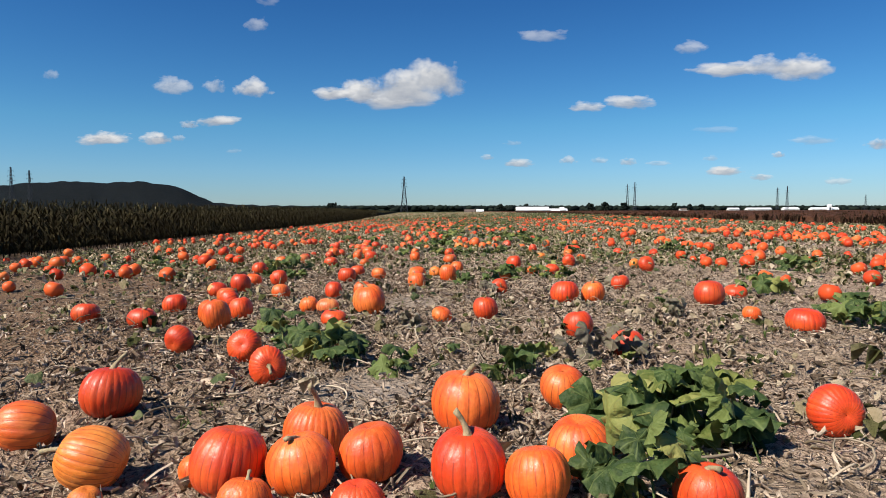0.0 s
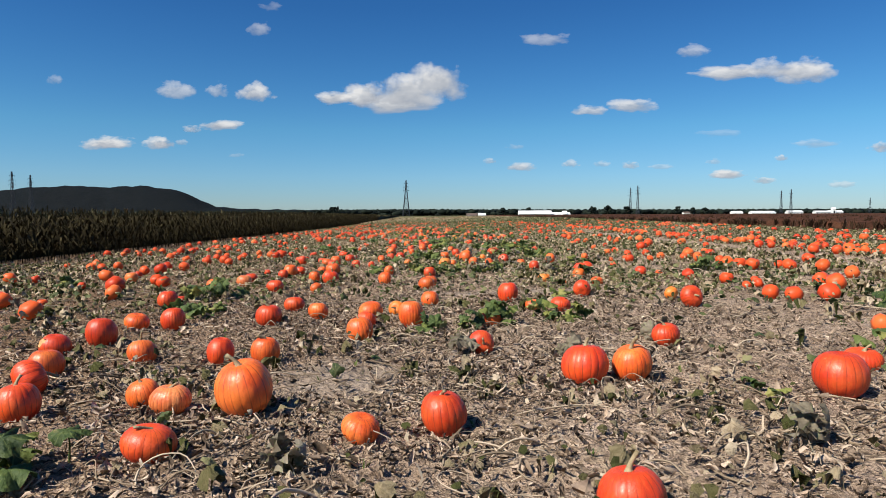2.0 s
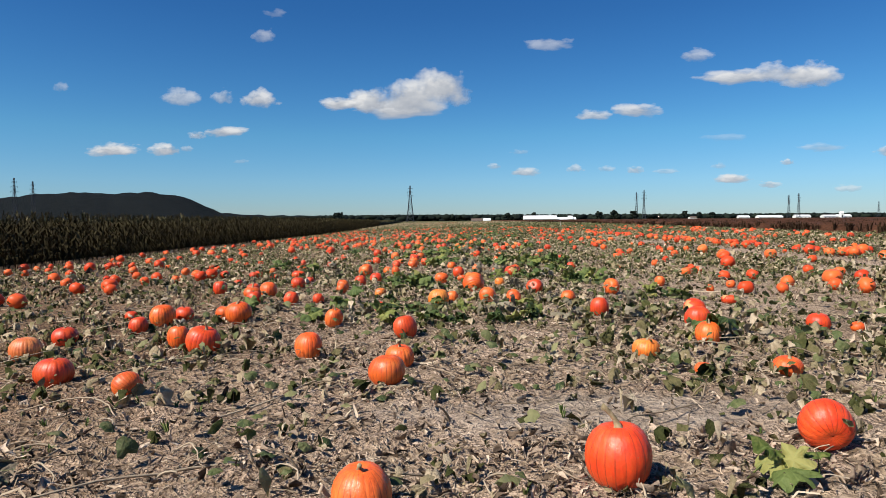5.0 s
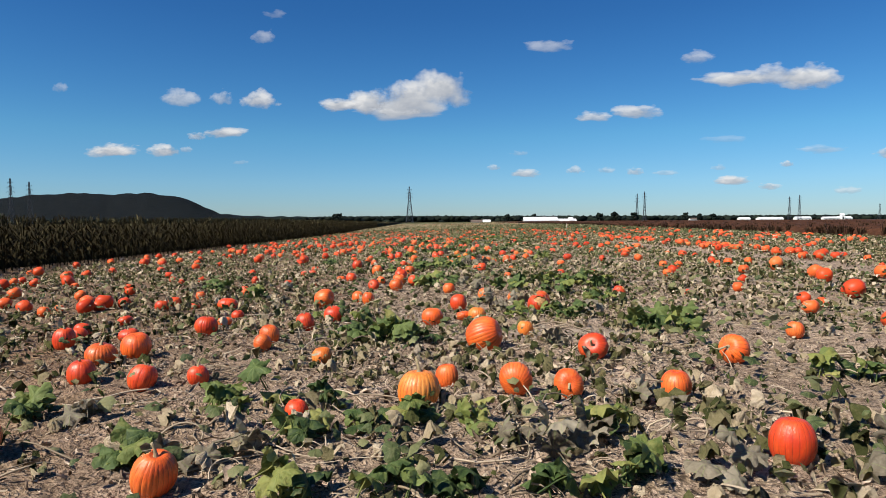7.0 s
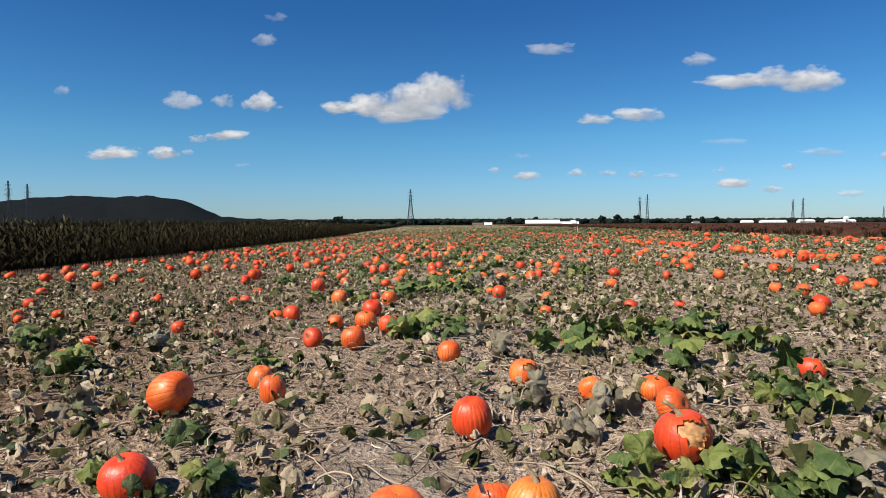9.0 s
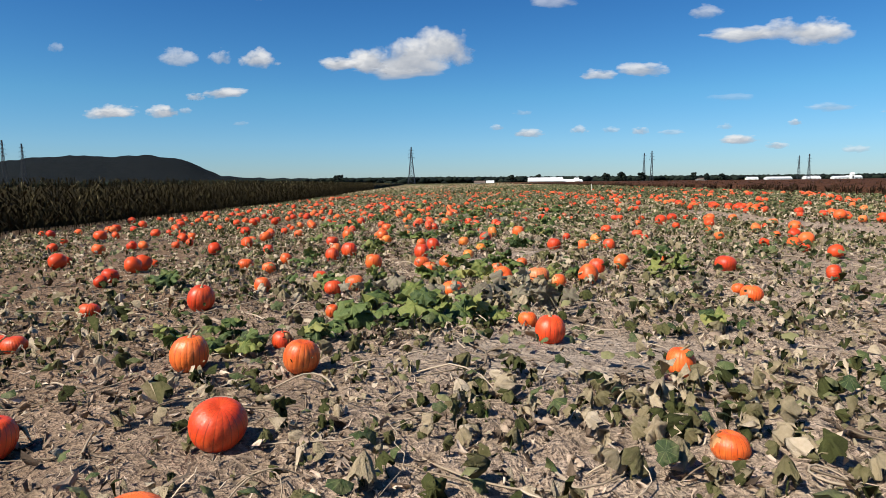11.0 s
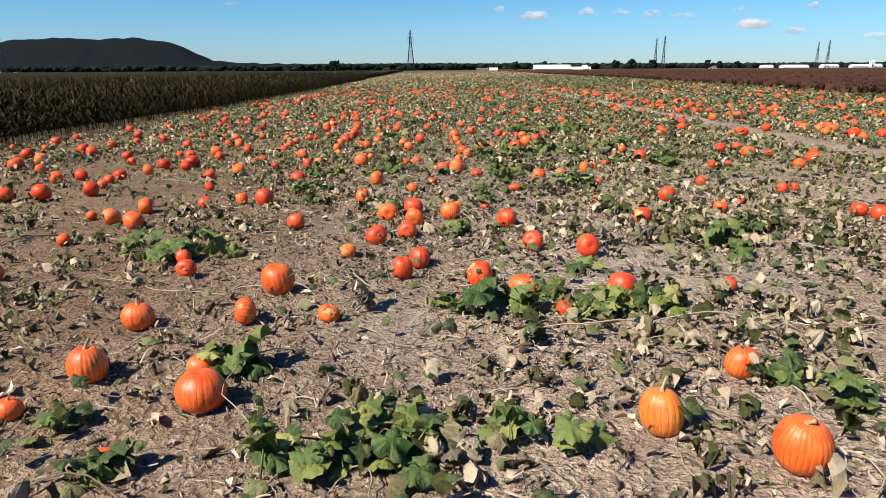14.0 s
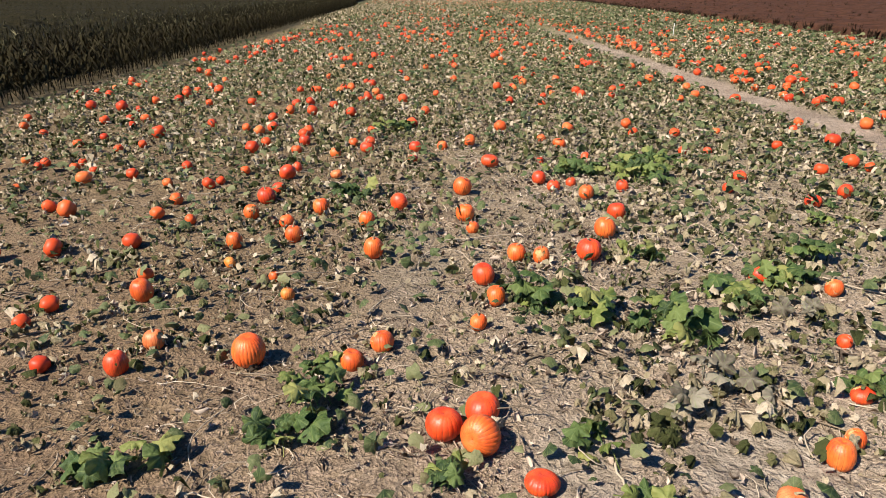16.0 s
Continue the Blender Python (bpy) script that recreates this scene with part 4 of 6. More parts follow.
def wilt_cover(x, y):
    """How thickly wilting growth stands there, 0 to 1."""
    far = np.clip((y - np.where(x > 2.0, 45, 50) + 2.5 * wave(x, y, 2.0)) / 9, 0, 1) * np.clip((x + 8) / 5, 0.6, 1)
    side = np.clip((np.abs(x - 0.2) - 1.4) / 2.2, 0, 1) * np.clip((y - 8) / 10, 0, 1)
    leafy = np.clip((y - 12) / 7, 0, 1) * (1 - 0.6 * np.clip((y - 36) / 5, 0, 1) * np.clip((2.5 - x) / 2, 0, 1))
    return np.clip(0.10 + 0.44 * leafy + 0.50 * far + 0.22 * side + 0.6 * wave(x + 5, y * 0.7, 1.9) + 0.35 * wave(x, y + 2, 0.7) - 0.8 * bare_earth(x, y), 0.03, 1)


# beds of large withered leaves: middle, half widths, how many
BEDS = ((2.7, 46.0, 0.6, 0.7, 50), (2.1, 46.6, 0.6, 0.5, 40), (0.8, 50.9, 0.6, 0.5, 22), (1.5, 50.7, 0.6, 0.6, 26), (2.2, 52.6, 0.6, 0.6, 26), (-0.2, 41.8, 0.5, 0.5, 24), (1.3, 43.0, 0.6, 0.6, 24),
        (2.0, 26.0, 0.5, 0.3, 14), (1.6, 30.3, 1.0, 0.7, 46), (0.9, 34.0, 0.6, 0.4, 26), (1.3, 34.6, 0.5, 0.5, 22), (-0.3, 34.6, 0.6, 0.5, 26), (-1.5, 34.5, 0.5, 0.5, 16),
        (0.5, 25.3, 0.8, 0.5, 20), (2.5, 20.1, 0.6, 0.5, 18))


def build_litter():
    n = 230000
    x, y = rng.normal(0.5, 2.7, n).clip(-7.5, 8.5), np.where(rng.uniform(0, 1, n) < 0.22, rng.uniform(3.2, 15, n), rng.uniform(3.2, 66, n))
    keep = (wave(x, y, 1.1) + 0.6 * wave(x + 7, y, 0.45) > rng.uniform(-2.0, 0.9, n)) & off_track(x, y) & (rng.uniform(0, 1.1, n) > bare_earth(x, y)) & (rng.uniform(0, 1, n) > 0.4 * np.clip((y - 14) / 6, 0, 1))
    x, y = x[keep], y[keep]
    n = len(x)
    rot = turned(rng.uniform(0, 6.28, n), rng.normal(0, 0.8, n), rng.normal(0, 0.8, n))
    s = rng.gamma(3.0, 0.0135, n).clip(0.016, 0.12) * (1 + 0.35 * np.clip((y - 26) / 6, 0, 1))
    ob = strewn("withered_leaves", DRY_LEAVES, rng.integers(0, 18, n), rot, s, lifted(x, y, 0.004, 0.045), DRY)
    tagged(ob, "grey-brown curled withered leaves covering the soil", "leaf litter", kind="stuff")
    n = 10000
    x, y = rng.normal(0.4, 3.0, n).clip(-8, 9), rng.uniform(4, 66, n)
    keep = (rng.uniform(0, 1, n) < wilt_cover(x, y) ** 1.3 * 1.2 * np.clip((y - 6) / 8, 0.35, 1)) & off_track(x, y)
    x, y = x[keep], y[keep]
    n = len(x)
    rot = turned(rng.uniform(0, 6.28, n), rng.normal(0, 0.3, n), rng.normal(0, 0.3, n))
    s = rng.gamma(7.0, 0.0145, n).clip(0.05, 0.17)
    for bx, by, rx, ry, m in BEDS:
        x, y = np.append(x, rng.normal(bx, rx * 0.6, m)), np.append(y, rng.normal(by, ry * 0.6, m))
        s = np.append(s, rng.uniform(0.11, 0.19, m))
        rot = np.concatenate([rot, turned(rng.uniform(0, 6.28, m), rng.normal(0, 0.3, m), rng.normal(0, 0.3, m))])
    n = len(x)
    ob = strewn("wilted_leaves", HANGING, rng.integers(0, 10, n), rot, s, lifted(x, y, -0.02, 0.0), WILT)
    tagged(ob, "olive and grey wilted pumpkin leaves drooping from their stalks", "leaves", kind="stuff")
    n = 42000
    x, y = rng.normal(0.5, 2.9, n).clip(-7.5, 8.5), rng.uniform(3.2, 62, n)
    keep = (wave(x + 3, y, 0.8) > rng.uniform(-1.3, 1.0, n)) & off_track(x, y) & (rng.uniform(0, 1.3, n) > bare_earth(x, y)) & (rng.uniform(0, 1, n) > 0.6 * np.clip((y - 24) / 8, 0, 1))
    x, y = x[keep], y[keep]
    n = len(x)
    rot = turned(rng.uniform(0, 6.28, n), rng.normal(0, 0.3, n), rng.normal(0, 0.3, n))
    s = rng.gamma(4.0, 0.025, n).clip(0.04, 0.24)
    ob = strewn("leaf_stalks", STRANDS, rng.integers(0, 10, n), rot, s, lifted(x, y, 0.0, 0.03), STRAW, False)
    tagged(ob, "thin dry leaf stalks strewn over the soil", "leaf litter", kind="stuff")
    # wilting leaves, thickest far down the field and away from the corn
    n = 150000
    x, y = rng.uniform(-14, 21, n), np.where(rng.uniform(0, 1, n) < 0.7, rng.uniform(3, 72, n), rng.uniform(72, 150, n))
    near = (np.abs(x - 0.5) < 7) & (y < 56)
    keep = (rng.uniform(0, 1, n) < wilt_cover(x, y) * np.where(near, 0.95, 0.7)) & (x > corn_edge(y) + 0.8) & (x < brush_edge(y)) & off_track(x, y)
    x, y = x[keep], y[keep]
    n = len(x)
    rot = turned(rng.uniform(0, 6.28, n), rng.normal(0.3, 0.6, n), rng.normal(0, 0.6, n))
    s = rng.gamma(6.0, 0.0115, n).clip(0.03, 0.16) * np.where(near[keep], 0.95, 1.25) * (1 + 0.8 * np.clip((y - 55) / 40, 0, 1))
    ob = strewn("wilting_leaves", CRUMPLED, rng.integers(0, 10, n), rot, s, on_ground(x, y) + np.stack([0 * x, 0 * x, 0.16 * rng.uniform(0, 1, n) ** 1.5], -1), WILT)
    tagged(ob, "olive and tan wilting pumpkin leaves between the fruit", "leaves", kind="stuff")
    n = 78000
    x, y = rng.uniform(-13.5, 20.5, n), np.where(rng.uniform(0, 1, n) < 0.8, rng.uniform(3, 88, n), rng.uniform(88, 180, n))
    some = np.where(y < 46, 0.8, 1.0)
    keep = (rng.uniform(0, 1, n) < wilt_cover(x, y) * some) & (x > corn_edge(y) + 0.8) & (x < brush_edge(y)) & off_track(x, y)
    x, y = x[keep], y[keep]
    n = len(x)
    rot = turned(rng.uniform(0, 6.28, n), rng.normal(0, 0.2, n), rng.normal(0, 0.2, n))
    s = rng.gamma(9.0, 0.0165, n).clip(0.06, 0.28) * np.where((y < 58) & (x < 6.5), 0.7, 0.85) * (1 + 0.6 * np.clip((y - 70) / 60, 0, 1))
    ob = strewn("withered_plants", STANDING, rng.integers(0, 12, n), rot, s, lifted(x, y, -0.01, 0.01), WILT)
    tagged(ob, "tan and olive withered pumpkin plants still standing", "leaves", kind="stuff")
    n = 12000
    x, y = rng.uniform(-9, 12, n), rng.uniform(3, 62, n)
    keep = (wave(x + 21, y, 0.9) + 0.5 * wave(x, y + 5, 0.35) > rng.uniform(0.0, 1.0, n)) & off_track(x, y)
    x, y = x[keep], y[keep]
    n = len(x)
    rot = turned(rng.uniform(0, 6.28, n), rng.normal(0, 0.25, n), rng.normal(0, 0.25, n))
    ob = strewn("green_weeds", TUFTS, rng.integers(0, 4, n), rot, rng.uniform(0.03, 0.09, n), lifted(x, y, -0.01, 0.0), WEED, False)
    tagged(ob, "small green and olive weeds sprouting from the soil", "weeds", kind="stuff")
    n = 26000
    x, y = rng.uniform(-15, 20, n), 2 + 130 * rng.uniform(0, 1, n) ** 1.1
    keep = (((x < -6.5) | (x > 7.5)) | (y > 60)) & (x > corn_edge(y) + 0.5) & (x < brush_edge(y)) & off_track(x, y)
    x, y = x[keep], y[keep]
    n = len(x)
    s = rng.gamma(5.0, 0.021, n).clip(0.05, 0.24) * (1 + np.clip((y - 60) / 60, 0, 1))
    rot = turned(rng.uniform(0, 6.28, n), rng.normal(0, 0.7, n), rng.normal(0, 0.7, n))
    ob = strewn("withered_leaves", DRY_LEAVES, rng.integers(0, 18, n), rot, s, lifted(x, y, 0.02, 0.12), DRY, False)
    tagged(ob, "grey-tan withered pumpkin leaves farther down the field", "leaf litter", kind="stuff")


def build_far_cover():
    """Withered growth on the far end of the field, where single plants melt together."""
    n = 15000
    y = 110 + 330 * rng.uniform(0, 1, n) ** 1.2
    x = corn_edge(y) + 1 + rng.uniform(0, 1, n) * (brush_edge(y) - corn_edge(y) - 1)
    rot = turned(rng.uniform(0, 6.28, n), rng.normal(0, 0.3, n), rng.normal(0, 0.3, n))
    ob = strewn("withered_plants", STANDING, rng.integers(0, 12, n), rot, rng.uniform(0.22, 0.45, n), on_ground(x, y), WILT)
    tagged(ob, "tan and olive withered plants at the far end of the field", "leaves", kind="stuff")


def green_cover(x, y):
    """How much green growth stands there, 0 to 1."""
    belt = 0.55 * wave(x + 3, y * 0.5, 2.4) + 0.45 * wave(x, y + 11, 1.0)
    return np.clip(0.24 + 0.16 * np.clip((y - 10) / 6, 0, 1) + belt + 0.2 * np.clip((y - 40) / 8, 0, 1) * np.clip((x + 2) / 3, 0, 1) + 0.3 * np.clip((y - 30) / 40, 0, 1) + 0.28 * np.clip((x + 0.5) / 4, 0, 1) * np.clip((y - 12) / 10, 0, 1), 0, 1)


def build_green_stuff():
    n = 62000
    x, y = rng.uniform(-15, 21, n), np.where(rng.uniform(0, 1, n) < 0.6, rng.uniform(3, 75, n), rng.uniform(75, 175, n))
    near = (np.abs(x - 0.5) < 4.5) & (y < 56)
    chance = green_cover(x, y) * np.where(near, np.clip((y - 9) / 7, 0.2, 0.9), 1.0) * np.clip(0.3 + (x + 4) / 4.5, 0.65, 1)
    keep = (rng.uniform(0, 1, n) < chance) & (x > corn_edge(y) + 0.8) & (x < brush_edge(y)) & off_track(x, y)
    x, y = x[keep], y[keep]
    n = len(x)
    s = rng.uniform(0.06, 0.15, n) * (1 + 0.45 * np.clip((y - 42) / 14, 0, 1) + 1.0 * np.clip((y - 58) / 60, 0, 1))
    rot = turned(rng.uniform(0, 6.28, n), rng.normal(0.25, 0.45, n), rng.normal(0, 0.45, n))
    close = (np.abs(x - 0.5) < 5) & (y < 56)
    kind = rng.integers(0, 6, n) + np.where(close, 6, 0)
    ob = strewn("pumpkin_leaves", FAR_LEAVES + MID_LEAVES, kind, rot, s, on_ground(x, y, 0.0) + np.stack([0 * x, 0 * x, rng.uniform(0.03, 0.2, n) + 0.12 * np.clip((y - 55) / 50, 0, 1)], -1), GREEN_STUFF)
    tagged(ob, "scattered green and yellowing pumpkin leaves between the fruit", "leaves", kind="stuff")


def build_vines():
    vs, ts, base = [], [], 0
    for k in range(1500):
        x, y = rng.uniform(-6, 7), rng.uniform(3.5, 62)
        if not off_track(x, y):
            continue
        m = int(rng.integers(7, 15))
        step, way, bend = rng.uniform(0.06, 0.14), rng.uniform(0, 6.28), rng.normal(0, 0.25)
        pts, lift = [], rng.uniform(0.005, 0.03)
        arch = rng.uniform(0, 0.12) if rng.uniform() < 0.3 else 0.015
        for i in range(m):
            z = float(relief(x, y)) + lift + arch * math.sin(i / (m - 1) * math.pi)
            pts.append((x, y, z))
            way += bend + rng.normal(0, 0.3)
            x, y = x + math.cos(way) * step, y + math.sin(way) * step
        r0 = rng.uniform(0.009, 0.012) if rng.uniform() < 0.07 else rng.uniform(0.003, 0.008)
        v, t = tube(pts, np.linspace(r0, r0 * 0.5, m), 4)
        vs.append(v)
        ts.append(t + base)
        base += len(v)
    for k in range(700):
        x, y = rng.normal(0.5, 2.6), rng.uniform(4, 62)
        if not off_track(x, y):
            continue
        way, tall, reach = rng.uniform(0, 6.28), rng.uniform(0.06, 0.2), rng.uniform(0.05, 0.3)
        f = np.linspace(0, 1, 7)
        px, py = x + math.cos(way) * reach * f ** 1.5, y + math.sin(way) * reach * f ** 1.5
        pz = float(relief(x, y)) - 0.02 + tall * (f - rng.uniform(0.1, 0.75) * f ** 3)
        v, t = tube(np.stack([px, py, pz], -1), np.linspace(0.009, 0.004, 7) * rng.uniform(0.7, 1.2), 5)
        vs.append(v)
        ts.append(t + base)
        base += len(v)
    for k in range(1500):
        y = rng.uniform(3.5, 15) if k < 520 else rng.uniform(15, 60)
        x = rng.normal(0.8, 2.0)
        if not off_track(x, y):
            continue
        m = int(rng.integers(7, 13))
        step, way, bend, arch = rng.uniform(0.025, 0.055), rng.uniform(0, 6.28), rng.normal(0, 0.45), rng.uniform(0.01, 0.10)
        pts = []
        for i in range(m):
            pts.append((x, y, float(relief(x, y)) + 0.012 + arch * math.sin(i / (m - 1) * 3.14)))
            way += bend + rng.normal(0, 0.25)
            x, y = x + math.cos(way) * step, y + math.sin(way) * step
        r0 = rng.uniform(0.003, 0.008)
        v, t = tube(pts, np.linspace(r0, r0 * 0.6, m), 4)
        vs.append(v)
        ts.append(t + base)
        base += len(v)
    ob = new("dry_vines", mesh_of("dry_vines", np.concatenate(vs), np.concatenate(ts), [STRAW]))
    tagged(ob, "straw-coloured dried pumpkin vines curling over the soil", "vines", kind="stuff")


build_litter()
build_far_cover()
build_green_stuff()
build_vines()


def build_weed(x, y, tall):
    """A dead branching weed."""
    weed = new("dead_weed")
    weed.location = (x, y, float(relief(x, y)))
    tagged(weed, "tall dark dead weed standing among the pumpkins", "weed")
    f = np.linspace(0, 1, 8)
    v, t = tube(np.stack([0.05 * np.sin(f * 3), 0.03 * f, tall * f - 0.03], -1), 0.010 * (1 - 0.7 * f), 5)
    part("stem", mesh_of("stem", v, t, [BARK]), weed)
    for k in range(7):
        h, a = tall * (0.3 + 0.1 * k), k * 2.4
        g = np.linspace(0, 1, 5)
        ln = tall * (0.36 - 0.035 * k)
        v, t = tube(np.stack([0.05 * math.sin(h / tall * 3) + math.cos(a) * ln * 0.6 * g, math.sin(a) * ln * 0.6 * g, h + ln * g * (1.1 - 0.3 * g)], -1), 0.006 * (1 - 0.7 * g), 4)
        part("branch", mesh_of("branch", v, t, [BARK]), weed)


build_weed(-1.26, 66.0, 0.8)


def build_marker(x, y):
    """A thin white stake."""
    bm = bmesh.new()
    bmesh.ops.create_cone(bm, segments=8, radius1=0.022, radius2=0.018, depth=0.85, cap_ends=True, matrix=Matrix.Translation((x, y, float(relief(x, y)) + 0.38)))
    tagged(new("stake", bm_mesh("stake", bm, WHITE)), "thin white stake standing in the field", "stake")


build_marker(11.3, 88.0)


NEAR_LEAVES = [stalked_leaf(i) for i in range(6)]
LEAF_MESHES = {}
for key, mat in (("g", GREEN), ("y", LIME), ("t", GREYED)):
    LEAF_MESHES[key] = [mesh_of("leaf", v, t, [mat], v[:, :2]) for v, t in NEAR_LEAVES]


def build_plant(x, y, rx, ry, key="g"):
    """A clump of living pumpkin leaves on stalks."""
    plant = new("pumpkin_plant")
    plant.location = (x, y, float(relief(x, y)))
    label = {"g": "green pumpkin plant with broad lobed leaves on the soil", "y": "yellowing pumpkin plant with broad pale leaves", "t": "dead pumpkin plant with grey hanging leaves"}[key]
    tagged(plant, label, "plant", "dead pumpkin plants" if key == "t" else "living pumpkin plants")
    first = y < 6
    n = int(np.clip(rx * ry * (380 if first else 145), 7, 54)) if key != "t" else int(np.clip(rx * ry * 110, 5, 14))
    seedling = rx < 0.11
    n = 3 if seedling else n
    for k in range(n):
        a, r = rng.uniform(0, 6.28), math.sqrt(rng.uniform(0, 1))
        dx, dy = math.cos(a) * rx * r, math.sin(a) * ry * r
        h = (0.06 + 0.2 * rng.uniform()) * (1.45 if first else 1.25 if rx > 0.17 else 0.85) * (1.1 - 0.5 * r)
        size = rng.uniform(0.13, 0.26) * (1.3 if rx > 0.17 and key == "g" else 1.1 if first else 1.0)
        h, size = (h * 0.6, size * 0.55) if seedling else (h, size)
        top = (dx, dy, float(relief(x + dx, y + dy)) - plant.location.z + h)
        own = key if rng.uniform() < 0.7 else {"g": "y", "y": "g", "t": "t"}[key]
        leaf = part("leaf", LEAF_MESHES[own][int(rng.integers(0, 6))], plant)
        leaf.location = top
        lean = rng.normal(0.95 if key == "t" else 0.42, 0.38)
        leaf.rotation_euler = (lean * math.sin(a + 1.57) + rng.normal(0, 0.25), lean * math.cos(a + 1.57) * -1 + rng.normal(0, 0.25), rng.uniform(0, 6.28))
        leaf.scale = (size, size * rng.uniform(0.85, 1.1), size)


for spot in (
    (1.70, 4.68, 0.14, 0.14, "g"),
    (1.54, 4.74, 0.14, 0.14, "g"),
    (1.24, 11.13, 0.14, 0.14, "t"),
    (-0.40, 35.21, 0.14, 0.14, "t"),
    (0.24, 35.36, 0.14, 0.14, "g"),
    (0.82, 39.14, 0.14, 0.14, "g"),
    (0.82, 7.40, 0.10, 0.08, "y"),
    (1.18, 35.31, 0.14, 0.14, "t"),
    (-1.27, 35.02, 0.14, 0.14, "g"),
    (2.20, 11.22, 0.14, 0.14, "t"),
    (1.00, 18.93, 0.14, 0.14, "g"),
    (0.94, 35.52, 0.14, 0.14, "y"),
    (0.56, 35.58, 0.14, 0.14, "y"),
    (-0.32, 41.35, 0.14, 0.14, "g"),
    (0.24, 35.68, 0.14, 0.14, "y"),
    (0.65, 18.99, 0.17, 0.14, "g"),
):
    build_plant(*spot)
for spot in (
    (1.86, 6.98, 0.18, 0.12, "t"), (2.10, 6.92, 0.18, 0.14, "t"), (2.16, 7.12, 0.14, 0.10, "t"), (1.78, 6.62, 0.09, 0.08, "y"), (2.34, 6.50, 0.10, 0.08, "y"), (1.61, 7.14, 0.06, 0.05, "y"), (2.18, 6.90, 0.06, 0.05, "y"), (1.36, 6.95, 0.15, 0.12, "g"),
    (-0.15, 32.85, 0.16, 0.12, "g"), (0.20, 32.75, 0.20, 0.12, "g"), (0.55, 32.85, 0.18, 0.12, "g"), (0.82, 33.00, 0.14, 0.12, "g"),
    (-0.30, 33.40, 0.22, 0.18, "t"), (0.10, 33.55, 0.24, 0.20, "t"), (0.62, 33.45, 0.26, 0.20, "t"), (1.05, 33.60, 0.24, 0.20, "t"), (1.35, 33.30, 0.20, 0.16, "t"),
    (-0.60, 34.30, 0.24, 0.20, "t"), (-0.10, 34.35, 0.22, 0.20, "t"), (0.95, 34.30, 0.20, 0.18, "t"), (1.30, 34.40, 0.22, 0.20, "t"),
):
    build_plant(*spot)
for spot in (
    (1.49, 39.19, 0.19, 0.15, "g"),
    (1.53, 18.99, 0.14, 0.14, "g"),
    (-0.67, 35.52, 0.14, 0.14, "y"),
    (0.18, 18.92, 0.19, 0.15, "y"),
    (0.01, 35.71, 0.14, 0.14, "y"),
    (-0.06, 41.51, 0.14, 0.14, "t"),
    (-1.16, 35.35, 0.14, 0.14, "g"),
    (-0.71, 41.41, 0.14, 0.14, "g"),
    (-1.29, 39.24, 0.14, 0.14, "g"),
    (1.60, 35.53, 0.14, 0.14, "y"),
    (1.32, 39.41, 0.14, 0.14, "y"),
    (0.49, 41.57, 0.14, 0.14, "g"),
    (-0.00, 43.47, 0.18, 0.14, "g"),
    (1.89, 19.06, 0.14, 0.14, "g"),
    (0.22, 41.62, 0.15, 0.14, "g"),
    (0.36, 43.48, 0.14, 0.14, "g"),
):
    build_plant(*spot)
for spot in (
    (0.71, 35.84, 0.15, 0.14, "g"),
    (1.63, 24.57, 0.14, 0.14, "y"),
    (-0.96, 41.48, 0.14, 0.14, "g"),
    (2.21, 24.37, 0.14, 0.14, "g"),
    (-0.64, 41.58, 0.16, 0.14, "y"),
    (1.98, 35.42, 0.14, 0.14, "g"),
    (-0.24, 41.66, 0.17, 0.14, "y"),
    (1.86, 24.54, 0.14, 0.14, "y"),
    (1.00, 43.37, 0.14, 0.14, "g"),
    (-1.47, 39.34, 0.14, 0.14, "g"),
    (0.80, 43.49, 0.14, 0.14, "g"),
    (-0.15, 43.63, 0.14, 0.14, "g"),
    (0.26, 43.64, 0.14, 0.14, "g"),
    (-0.51, 24.49, 0.14, 0.14, "g"),
    (0.61, 43.62, 0.16, 0.14, "g"),
    (2.28, 19.13, 0.14, 0.14, "t"),
):
    build_plant(*spot)
for spot in (
    (2.12, 24.57, 0.14, 0.14, "g"),
    (-0.44, 41.80, 0.14, 0.14, "y"),
    (2.44, 24.44, 0.14, 0.14, "g"),
    (2.58, 24.38, 0.14, 0.14, "t"),
    (-1.10, 31.98, 0.14, 0.14, "g"),
    (-0.86, 43.64, 0.14, 0.14, "t"),
    (0.99, 43.58, 0.14, 0.14, "y"),
    (-1.70, 35.40, 0.14, 0.14, "g"),
    (1.18, 35.99, 0.14, 0.14, "g"),
    (-1.83, 41.31, 0.15, 0.14, "g"),
    (1.32, 43.54, 0.14, 0.14, "y"),
    (1.48, 43.46, 0.14, 0.14, "y"),
    (1.15, 43.67, 0.14, 0.14, "y"),
    (-0.60, 32.36, 0.14, 0.14, "g"),
    (-0.54, 7.57, 0.23, 0.19, "g"),
    (1.37, 19.54, 0.19, 0.16, "t"),
):
    build_plant(*spot)
